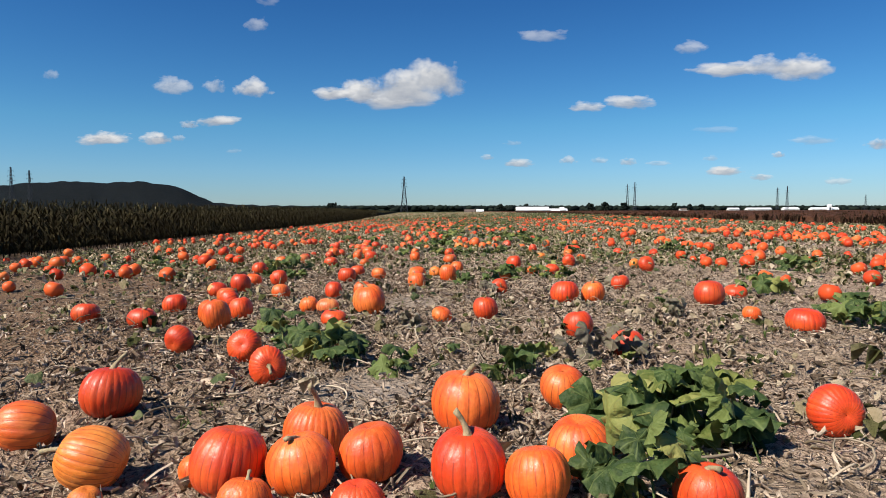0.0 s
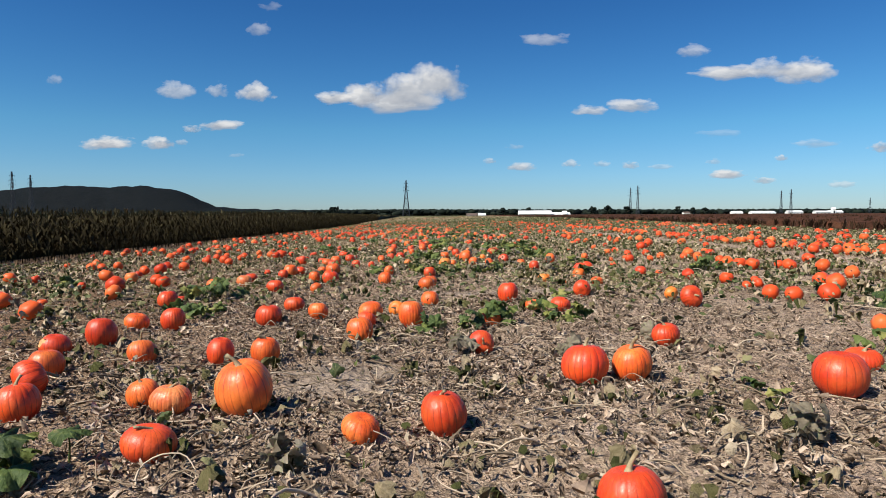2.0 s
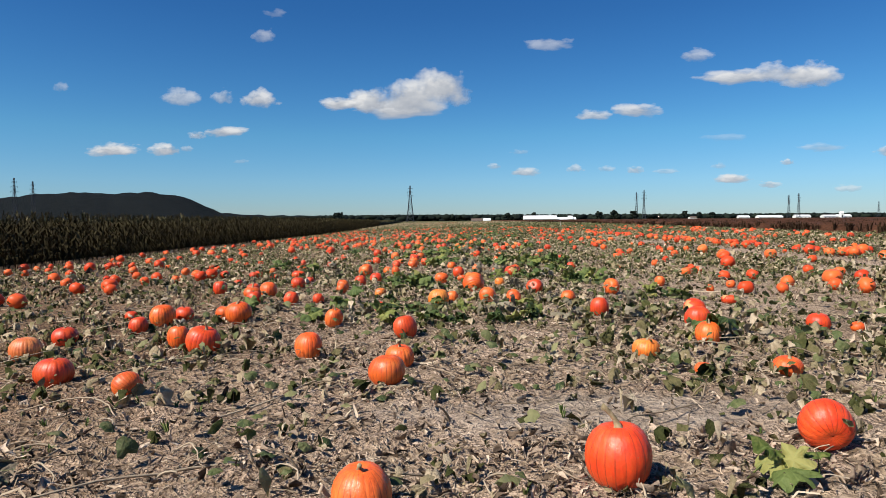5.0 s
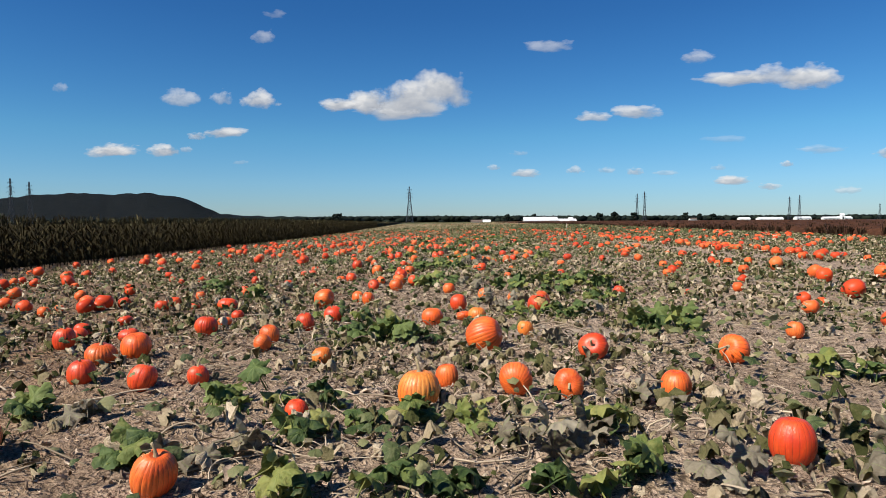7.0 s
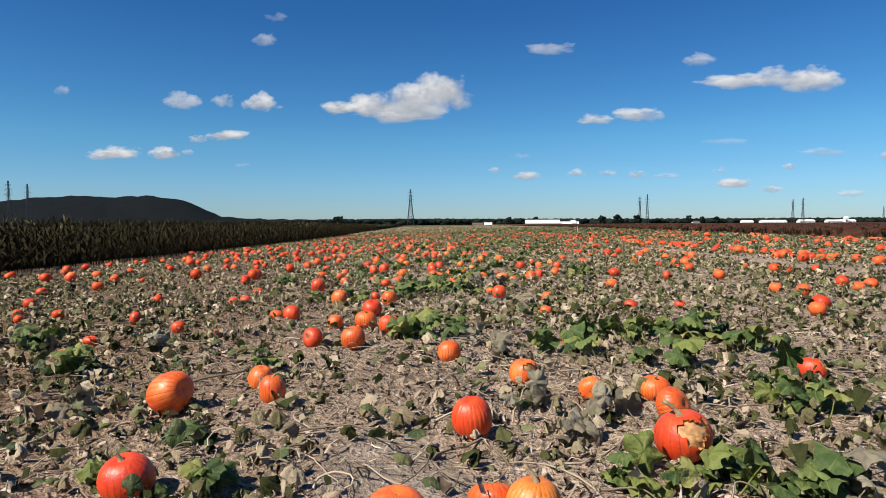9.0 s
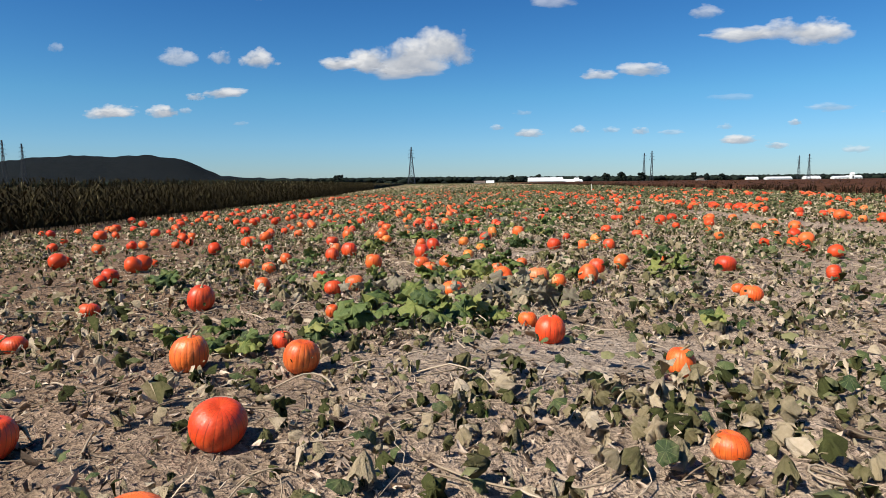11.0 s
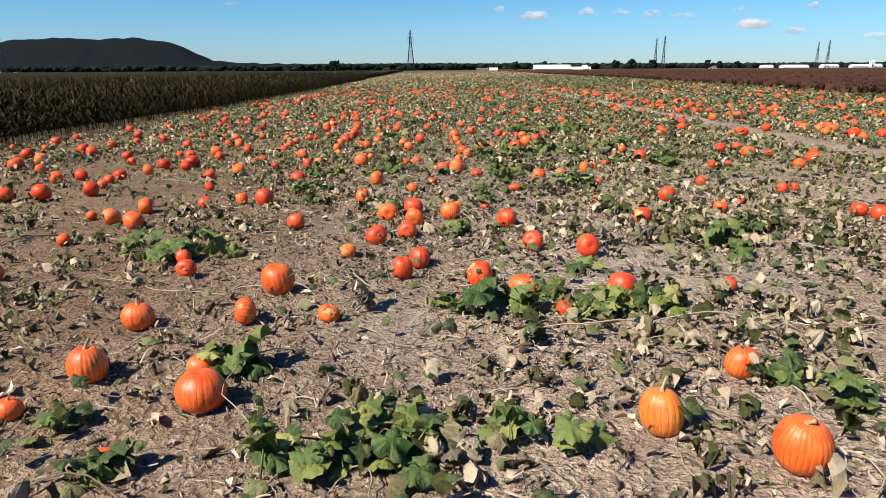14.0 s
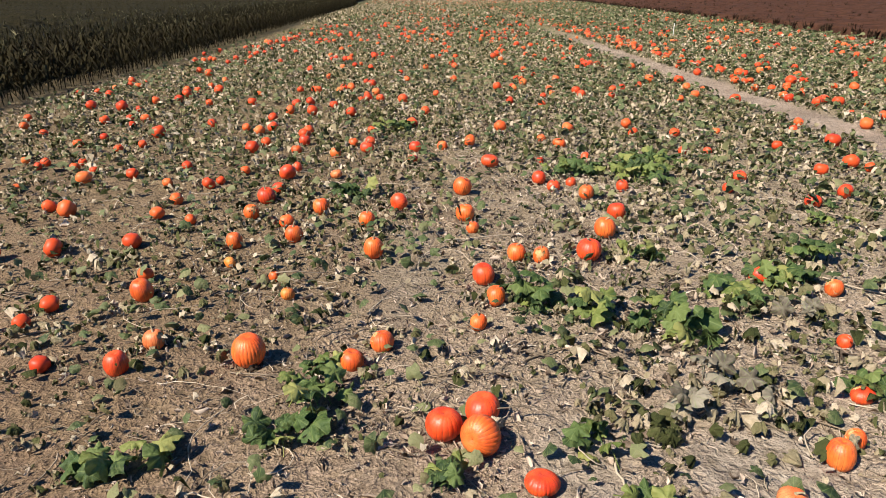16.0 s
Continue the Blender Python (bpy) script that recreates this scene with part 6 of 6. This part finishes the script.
patch("r", (5.62, 16.32, 0.24, 0.85), (-2.18, 16.56, 0.3, 0.81), (8.16, 17.14, 0.27, 0.74), (5.28, 17.2, 0.24, 0.72), (-1.42, 17.63, 0.33, 0.87), (-5.92, 17.97, 0.24, 0.82), (0.48, 18.14, 0.25, 1.02), (-3.2, 18.21, 0.27, 0.78), (8.28, 18.33, 0.28, 0.71), (4.73, 18.37, 0.24, 0.83), (3.51, 18.39, 0.26, 0.98), (-5.97, 18.67, 0.29, 0.71), (-2.71, 18.81, 0.22, 1.00), (7.23, 19.05, 0.3, 0.83), (7.82, 19.14, 0.21, 0.85), (2.69, 19.37, 0.23, 1.15), (7.11, 19.4, 0.27, 0.65), (6.91, 19.57, 0.28, 0.77), (-6.36, 19.68, 0.19, 0.76), (-2.59, 19.71, 0.24, 0.81))
patch("r", (-3.39, 19.87, 0.17, 0.87), (-6.5, 20.23, 0.24, 0.72), (-6.13, 20.28, 0.31, 0.83), (7.06, 20.35, 0.23, 0.79), (-1.52, 20.87, 0.21, 1.08), (6.78, 21.02, 0.26, 0.69), (-1.16, 21.06, 0.17, 1.03), (-2.17, 21.11, 0.23, 1.00), (-5.98, 21.21, 0.28, 0.85), (-11.51, 21.47, 0.33, 0.72), (-6.58, 21.53, 0.26, 0.76), (6.24, 22.18, 0.22, 0.95), (-3.31, 22.59, 0.23, 1.08), (-6.11, 22.9, 0.27, 0.99), (-5.5, 22.94, 0.24, 0.69), (-2.9, 23.12, 0.23, 0.65), (-3.49, 23.12, 0.19, 0.98), (5.65, 23.26, 0.23, 0.82), (-3.63, 23.4, 0.21, 1.03), (-5.83, 23.47, 0.31, 0.64))
patch("r", (-2.19, 23.59, 0.28, 0.87), (-1.02, 23.76, 0.23, 1.02))
patch("rb", (3.85, 19.49, 0.26, 0.82), (-0.09, 20.13, 0.16, 0.94), (4.69, 20.59, 0.21, 0.66))
patch("rf", (2.14, 21.84, 0.27, 1.01))
patch("rp", (-3.06, 17.43, 0.29, 0.87))
patch("y", (2.65, 17.12, 0.24, 0.70), (0.69, 20.35, 0.29, 0.98), (-0.34, 21.83, 0.19, 0.88), (1.63, 23.18, 0.18, 0.99))
# from 24 to 32 m down the field
patch("o", (0.53, 24.04, 0.28, 0.84), (-2.21, 24.2, 0.19, 0.65), (0.92, 24.32, 0.22, 0.57), (5.74, 25.32, 0.19, 0.87), (2.07, 25.5, 0.23, 0.83), (2.09, 25.98, 0.22, 0.82), (1.67, 26.05, 0.19, 0.91), (-0.88, 26.5, 0.2, 1.01), (-3.87, 27.22, 0.19, 0.89), (0.6, 27.32, 0.22, 0.96), (-3.17, 27.49, 0.17, 0.85), (-0.93, 29.39, 0.19, 1.02), (-0.54, 29.4, 0.28, 0.87), (5.35, 30.05, 0.26, 0.72), (-1.98, 30.36, 0.2, 0.71), (1.95, 31.33, 0.18, 1.06), (-0.54, 31.53, 0.25, 0.99), (-1.35, 31.59, 0.27, 0.99))
patch("ob", (-0.63, 26.03, 0.2, 1.09), (1.23, 26.57, 0.25, 0.84), (1.79, 27.98, 0.16, 0.76), (-0.45, 28.14, 0.26, 0.97), (1.78, 30.11, 0.17, 0.82))
patch("os", (-1.28, 25.81, 0.3, 0.86))
patch("r", (7.65, 24.31, 0.21, 0.77), (5.33, 24.35, 0.22, 0.83), (-3.7, 24.45, 0.21, 0.60), (-0.83, 24.46, 0.26, 0.87), (-2.31, 24.9, 0.18, 0.81), (0.83, 25.33, 0.25, 1.04), (-3.78, 25.63, 0.22, 0.81), (-5.46, 25.67, 0.14, 0.89), (-7.27, 25.77, 0.18, 0.81), (-3.45, 26.04, 0.18, 0.65), (-5.37, 26.26, 0.27, 0.67), (-3.93, 26.36, 0.22, 0.79), (4.54, 26.68, 0.13, 0.75), (5.38, 26.71, 0.19, 0.70), (-5.56, 27.89, 0.2, 0.85), (6.06, 28.18, 0.19, 1.00), (-3.51, 28.44, 0.18, 0.61), (-2.21, 28.86, 0.13, 0.85), (-0.18, 28.95, 0.26, 0.91), (-2.87, 29.24, 0.19, 0.88))
patch("r", (-7.64, 29.4, 0.18, 0.82), (10.82, 29.55, 0.23, 0.87), (-10.74, 29.63, 0.28, 0.79), (5.16, 29.76, 0.22, 0.98), (-3.86, 30, 0.19, 0.69), (6.89, 30.13, 0.24, 0.67), (-1.73, 30.23, 0.24, 0.91), (-0.61, 30.31, 0.28, 0.85), (3, 30.46, 0.19, 0.78), (11.05, 30.55, 0.22, 0.83), (3.72, 30.63, 0.16, 0.86), (-6.11, 30.75, 0.17, 1.00), (-6.81, 31.96, 0.23, 0.84))
patch("rb", (1.94, 24.9, 0.31, 0.85), (-2.83, 25.84, 0.3, 0.67), (3.41, 26.47, 0.2, 0.95))
patch("rp", (-0.87, 28.08, 0.23, 0.55))
patch("y", (1.1, 24.19, 0.24, 0.89), (6.03, 31.86, 0.23, 0.68))
# from 32 to 40 m down the field
patch("o", (5.8, 32.29, 0.23, 0.79), (1.1, 32.84, 0.17, 0.83), (-0.75, 33.33, 0.13, 1.00), (3.45, 33.89, 0.23, 0.78), (3.48, 34.3, 0.14, 0.81), (0.38, 34.36, 0.26, 0.71), (-1.94, 34.79, 0.2, 1.06), (-0.85, 34.98, 0.24, 0.85), (1.99, 35, 0.26, 0.76), (-4.33, 35.37, 0.19, 0.90), (2.66, 36.22, 0.24, 0.80), (-2.44, 36.52, 0.2, 0.89), (3.4, 36.64, 0.16, 0.92), (1.31, 36.74, 0.17, 0.91), (0.17, 37.02, 0.21, 0.90), (-2.98, 37.04, 0.24, 0.78), (-0.21, 37.07, 0.24, 0.87), (-0.97, 37.1, 0.26, 1.01), (0.17, 37.24, 0.17, 1.08), (5.86, 37.68, 0.18, 0.86))
patch("o", (2.53, 38.69, 0.21, 1.06), (6.42, 38.78, 0.3, 0.55), (5.78, 38.94, 0.2, 0.67), (-2.1, 39.47, 0.24, 0.94), (-0.47, 39.9, 0.21, 1.15))
patch("ob", (1.62, 34.83, 0.17, 1.02), (-0.01, 36.11, 0.24, 0.93), (0.93, 36.11, 0.18, 1.02), (-2.53, 37.64, 0.21, 0.96))
patch("of", (0.97, 35.15, 0.24, 1.03))
patch("r", (1.23, 32.24, 0.24, 0.99), (-3.14, 32.24, 0.2, 0.76), (7.16, 32.32, 0.2, 0.90), (-4.79, 32.41, 0.2, 0.98), (-3.41, 32.42, 0.19, 0.75), (7.54, 32.64, 0.24, 0.86), (-9.98, 32.73, 0.24, 0.74), (-3.43, 33.71, 0.23, 0.68), (4.79, 34.87, 0.2, 0.73), (2.24, 35.78, 0.22, 1.02), (-4.49, 35.87, 0.24, 0.83), (-1.51, 35.9, 0.19, 0.72), (8.48, 36.2, 0.22, 0.93), (-4.59, 36.64, 0.28, 0.66), (-4.65, 37.04, 0.29, 0.84), (-4.71, 37.5, 0.16, 0.83), (-1.89, 38.23, 0.24, 1.07), (-0.34, 38.45, 0.27, 0.99), (-1.68, 38.72, 0.29, 1.01), (2.05, 38.98, 0.25, 0.94))
patch("r", (-0.21, 39.47, 0.26, 1.01), (-4.55, 39.53, 0.27, 0.83), (-3.48, 39.58, 0.21, 1.11), (5.37, 39.99, 0.22, 0.92))
patch("rb", (-0.85, 32.1, 0.16, 1.01), (-2.27, 33.83, 0.28, 1.04), (-1.06, 34.75, 0.22, 0.82), (3.92, 35.81, 0.29, 0.76), (3.04, 38.95, 0.22, 0.95))
patch("rp", (1.39, 35.08, 0.28, 0.83))
patch("y", (0.5, 37.98, 0.18, 0.92), (-1.22, 38.13, 0.15, 0.84), (0.38, 39.92, 0.22, 0.93), (2.98, 39.93, 0.23, 0.93))
patch("yb", (0.71, 39.09, 0.19, 0.86))
# from 40 to 48 m down the field
patch("o", (-6.64, 40.72, 0.23, 1.00), (6.65, 41.35, 0.24, 0.55), (1.55, 41.44, 0.26, 1.11), (-2.68, 41.88, 0.16, 0.81), (-1.58, 41.99, 0.3, 0.84), (-1.74, 42.38, 0.19, 0.86), (1.65, 42.4, 0.2, 1.05), (-3.89, 43.15, 0.24, 0.96), (-2.61, 43.2, 0.24, 0.92), (-1.79, 43.29, 0.21, 0.89), (-4.89, 43.45, 0.14, 1.00), (6.47, 43.63, 0.28, 0.69), (-1.76, 44.02, 0.3, 0.97), (4.88, 44.41, 0.16, 1.00), (-0.78, 46.5, 0.23, 0.87), (-4.88, 46.75, 0.25, 0.90), (-0.35, 46.83, 0.26, 0.93), (3.18, 47.05, 0.19, 0.80), (-0.27, 47.45, 0.13, 1.00), (3.6, 47.49, 0.13, 0.89))
patch("o", (1.69, 47.71, 0.13, 0.94), (-3.54, 47.95, 0.18, 1.09), (-1.71, 47.97, 0.21, 1.02))
patch("ob", (-2.46, 42.31, 0.25, 1.04), (-1.15, 43.37, 0.18, 0.76), (0.42, 43.81, 0.26, 0.81), (2.9, 46.2, 0.19, 0.69))
patch("of", (-1.15, 46.68, 0.26, 0.93))
patch("p", (-4.6, 44.24, 0.21, 1.00), (-4.78, 45.58, 0.17, 0.90))
patch("r", (-4.71, 40.03, 0.21, 0.93), (4.03, 40.44, 0.21, 0.73), (-6.91, 40.73, 0.24, 0.79), (0.82, 40.83, 0.26, 0.81), (-2.51, 40.86, 0.24, 0.89), (-4.45, 41.04, 0.28, 1.07), (4.1, 41.24, 0.24, 0.72), (-1.83, 41.4, 0.13, 1.00), (5.7, 41.54, 0.19, 0.87), (3.6, 42.06, 0.24, 0.79), (-4.46, 42.29, 0.29, 0.91), (-9.63, 42.48, 0.19, 0.96), (-4.53, 42.77, 0.22, 0.93), (-6.55, 42.88, 0.24, 0.90), (7.76, 43.02, 0.26, 0.61), (-4.7, 43.43, 0.19, 0.94), (2.14, 43.94, 0.13, 1.00), (-4.92, 44.05, 0.22, 0.65), (-0.68, 44.35, 0.2, 1.15), (-2.76, 44.38, 0.19, 1.06))
patch("r", (-0.56, 44.8, 0.22, 1.01), (-3.02, 44.87, 0.15, 1.15), (-2.95, 45.6, 0.15, 0.75), (-7.17, 46.09, 0.27, 0.66), (3.44, 46.18, 0.13, 1.00), (-11.74, 46.29, 0.24, 0.94), (-6.68, 46.37, 0.19, 0.88), (-2.27, 46.4, 0.22, 0.96), (0.37, 46.42, 0.24, 1.02), (5.51, 46.48, 0.2, 0.90), (4.88, 46.55, 0.21, 0.95), (4.76, 46.77, 0.2, 0.85), (-0.86, 47.08, 0.26, 0.97), (-4.71, 47.32, 0.25, 1.03), (2.7, 47.82, 0.24, 0.95), (-3.17, 47.89, 0.26, 1.07))
patch("rb", (2.52, 40.8, 0.16, 1.00), (0.71, 43.47, 0.13, 0.92), (1.21, 43.75, 0.25, 0.98), (0.04, 44.19, 0.24, 1.04), (2.03, 46.49, 0.23, 0.91), (-4.02, 47.73, 0.21, 0.82))
patch("rf", (1.14, 45.06, 0.24, 0.96), (0.6, 45.32, 0.23, 0.96), (-1.11, 45.56, 0.24, 0.98), (-0.8, 45.83, 0.22, 0.97))
patch("rp", (0.11, 47.39, 0.13, 0.90))
patch("y", (-1.39, 40.58, 0.16, 1.15), (-1.31, 40.88, 0.22, 0.92), (0.99, 41.76, 0.23, 1.15))
patch("yb", (-1.35, 45.11, 0.17, 0.89))
# from 48 to 56 m down the field
patch("o", (0.58, 48.57, 0.2, 0.64), (-1.02, 48.57, 0.19, 0.94), (-6.54, 49.34, 0.19, 1.00), (-1.71, 49.34, 0.27, 0.96), (1.05, 49.67, 0.24, 0.90), (-4.99, 50.22, 0.21, 0.98), (-0.41, 50.62, 0.3, 1.09), (-2.4, 51.67, 0.29, 1.02), (-4.85, 52.25, 0.17, 1.15), (-0.42, 52.35, 0.17, 0.95), (-4.79, 52.6, 0.2, 1.15), (-0.25, 52.83, 0.2, 1.07), (-3.94, 52.85, 0.23, 1.15), (0.02, 53.92, 0.22, 1.02), (-1.68, 54.05, 0.24, 1.13), (-3.49, 54.32, 0.2, 1.13), (-2.77, 54.49, 0.23, 1.04), (1.17, 54.66, 0.28, 0.94), (-0.5, 54.82, 0.17, 1.01), (-3.03, 55.06, 0.2, 0.97))
patch("o", (-1.93, 55.09, 0.22, 1.02), (-4.41, 55.15, 0.17, 0.97), (-0.61, 55.37, 0.27, 0.90), (-2.69, 55.64, 0.25, 0.96))
patch("ob", (1.96, 50.53, 0.19, 1.15), (2.15, 50.71, 0.14, 1.15), (-1.5, 51.64, 0.21, 0.88), (-1.28, 51.93, 0.22, 0.88), (3.16, 53.02, 0.17, 1.06), (-2.69, 53.35, 0.12, 1.15), (0.3, 53.85, 0.19, 1.15), (-3.62, 55.37, 0.21, 1.06))
patch("p", (1.48, 50.13, 0.19, 0.76))
patch("pb", (-3.36, 51.92, 0.2, 0.96))
patch("r", (-7.44, 48.16, 0.28, 0.69), (-8.42, 48.33, 0.19, 0.96), (4.56, 48.4, 0.17, 0.92), (4.76, 48.45, 0.13, 1.00), (-9.61, 48.67, 0.3, 0.65), (3.57, 48.99, 0.18, 1.00), (1.97, 49.14, 0.13, 1.00), (-3.11, 49.46, 0.26, 0.93), (-6.68, 49.77, 0.2, 0.99), (-6.69, 50.17, 0.24, 0.79), (-7.45, 50.18, 0.26, 0.70), (-0.02, 50.25, 0.23, 0.63), (5.67, 50.28, 0.23, 0.55), (-0.67, 50.78, 0.27, 0.89), (4.67, 50.87, 0.14, 1.00), (4.38, 50.89, 0.17, 0.90), (-6.53, 50.9, 0.23, 0.80), (-0.39, 50.95, 0.27, 0.89), (-3.47, 51.48, 0.2, 1.14), (-4.16, 51.5, 0.17, 1.15))
patch("r", (-6.49, 51.5, 0.27, 0.81), (3.26, 51.77, 0.26, 1.00), (6.65, 51.79, 0.22, 0.62), (2.78, 52.05, 0.13, 1.00), (5.49, 52.06, 0.3, 0.78), (-7.69, 52.4, 0.2, 1.00), (5.29, 53.03, 0.24, 0.84), (-6.63, 53.06, 0.24, 0.81), (-0.37, 53.34, 0.25, 0.96), (-4.16, 53.36, 0.19, 1.05), (5.76, 53.37, 0.21, 0.91), (0.87, 53.99, 0.29, 0.90), (-4.82, 54.33, 0.24, 1.07), (1.46, 55.38, 0.26, 0.87), (-6.77, 55.66, 0.22, 1.04), (-1.57, 55.74, 0.27, 1.07), (4.3, 55.85, 0.23, 0.85))
patch("rb", (-0.78, 49.43, 0.19, 0.74), (2.48, 51.23, 0.17, 0.72), (2.57, 53.36, 0.23, 0.92), (-5, 55.39, 0.21, 1.03))
patch("y", (-2.42, 52.93, 0.15, 0.88), (-3.33, 53.73, 0.15, 1.15))
# from 56 to 64 m down the field
patch("o", (1.18, 56.21, 0.23, 0.98), (-0.67, 56.45, 0.29, 1.01), (-7.82, 58.01, 0.19, 0.84), (-3.15, 58.83, 0.21, 0.99), (-4.03, 59.27, 0.22, 0.81), (5.27, 59.32, 0.22, 0.91), (-1.14, 59.44, 0.2, 1.00), (1.19, 59.68, 0.27, 0.74), (-0.6, 59.7, 0.26, 0.72), (-2.99, 59.83, 0.2, 0.90), (0.87, 60.11, 0.19, 0.90), (-7.54, 60.74, 0.33, 0.64), (4.68, 60.92, 0.19, 0.72), (-5.35, 61.03, 0.27, 0.83), (-8.7, 62.46, 0.26, 0.68), (-9.17, 62.62, 0.23, 0.76), (8.71, 63.87, 0.3, 0.77))
patch("p", (-2.84, 57.41, 0.21, 0.73), (-5.12, 61.3, 0.28, 0.74))
patch("r", (-3.64, 56.11, 0.27, 0.93), (4.95, 56.26, 0.23, 0.81), (3.38, 56.54, 0.19, 0.90), (1.79, 56.59, 0.19, 1.00), (-3.6, 56.64, 0.21, 0.84), (0.75, 56.66, 0.21, 0.90), (-8.02, 56.72, 0.16, 0.97), (-4.84, 56.86, 0.22, 1.00), (1.05, 56.93, 0.17, 0.90), (0.55, 57.03, 0.23, 0.97), (3.73, 57.08, 0.23, 0.84), (-7.13, 57.16, 0.27, 0.83), (-3.63, 57.26, 0.28, 0.91), (5.21, 57.51, 0.24, 1.00), (-4.47, 57.58, 0.19, 0.74), (6.13, 57.75, 0.18, 0.88), (-7.32, 57.78, 0.18, 0.81), (-3.62, 57.84, 0.19, 0.72), (5.95, 58.01, 0.27, 0.86), (-8.61, 58.13, 0.17, 0.82))
patch("r", (-0.22, 58.21, 0.32, 0.72), (0.68, 58.28, 0.14, 1.00), (-7.9, 58.41, 0.17, 0.68), (-8.67, 58.45, 0.19, 0.94), (1.52, 58.48, 0.2, 0.72), (-1.64, 58.53, 0.21, 0.71), (3.41, 58.91, 0.21, 0.86), (3.88, 59.03, 0.16, 1.00), (-4.91, 59.23, 0.28, 0.78), (-2.62, 59.28, 0.27, 0.81), (-1.66, 59.3, 0.24, 0.97), (-7.73, 59.39, 0.2, 0.80), (-7.45, 59.81, 0.19, 0.98), (-8.89, 59.9, 0.22, 0.74), (-4.03, 59.94, 0.23, 0.99), (-4.87, 60, 0.22, 0.82), (-2.67, 60.02, 0.23, 0.80), (6.21, 60.75, 0.2, 0.71), (-4.22, 61.02, 0.24, 0.81), (-2.8, 61.06, 0.22, 0.69))
patch("r", (-10.42, 61.07, 0.19, 0.92), (2.89, 61.5, 0.24, 1.00), (-5.46, 62.44, 0.27, 0.81), (-11.99, 62.82, 0.21, 1.00), (-4.67, 63.21, 0.29, 0.63))
patch("rp", (-4.72, 57.08, 0.17, 1.00))
patch("y", (-9.12, 58.53, 0.17, 0.82))
# from 64 to 72 m down the field
patch("r", (-5.4, 64.38, 0.28, 0.99), (7.75, 66.67, 0.23, 0.72))


def small_fruit(seed):
    rows = pumpkin_shape(seed, 4, 5)
    n, seg = rows.shape[:2]
    v = rows.reshape(-1, 3) - (0, 0, 0.43)
    return v, ring_tris(n, seg)


SMALL = [small_fruit(20 + i) for i in range(6)]
FAR_SKIN = plain("pumpkin_skin_far", ((0.1, (0.50, 0.04, 0.012)), (0.5, (0.66, 0.075, 0.018)), (0.85, (0.73, 0.13, 0.03)), (1.0, (0.76, 0.24, 0.07))), 2.0, 0.45, 0.1, by_island=True)


def build_far_fruit():
    want = 4700
    x = rng.uniform(-14.5, 20, want)
    y = 3 + 187 * rng.uniform(0, 1, want)
    # they lie in loose heaps and rows
    pull = np.clip(0.55 + 0.6 * wave(x * 1.5, y * 0.35, 1.6), 0.08, 1)
    keep = (rng.uniform(0, 1, want) < pull) & (x > corn_edge(y) + 0.9) & (x < brush_edge(y) - 0.3) & off_track(x, y)
    inside = (np.abs(x - 0.5) < 4.9) & (y < 60.5)
    keep &= ~inside
    x, y = x[keep], y[keep]
    m = 1000
    ay = 190 + 200 * rng.uniform(0, 1, m)
    ax = corn_edge(ay) + 1 + rng.uniform(0, 1, m) * (brush_edge(ay) - corn_edge(ay) - 1.5)
    x, y = np.concatenate([x, ax]), np.concatenate([y, ay])
    m = 420
    ly = 10 + 170 * rng.uniform(0, 1, m)
    x, y = np.concatenate([x, track_middle(ly) + 1.6 + rng.normal(0, 0.45, m)]), np.concatenate([y, ly])
    ox = np.array(outer)
    free = np.array([np.hypot(ox[:, 0] - a, ox[:, 1] - b).min() > 0.4 for a, b in zip(x, y)]) & ~((np.abs(x - 0.5) < 4.9) & (y < 60.5))
    x, y = np.concatenate([x[free], ox[:, 0]]), np.concatenate([y[free], ox[:, 1]])
    n = len(x)
    s = np.concatenate([rng.normal(0.25, 0.045, int(free.sum())).clip(0.14, 0.36), ox[:, 2].clip(0.15, 0.4)])
    rot = turned(rng.uniform(0, 6.28, n), rng.normal(0, 0.5, n), rng.normal(0, 0.3, n))
    at = on_ground(x, y, 0.0) + np.stack([0 * x, 0 * x, s * 0.41], -1)
    ob = strewn("far_pumpkins", SMALL, rng.integers(0, 6, n), rot, s, at, FAR_SKIN)
    tagged(ob, "red and orange pumpkins scattered by the hundred over the field", "pumpkins", kind="stuff")


build_far_fruit()
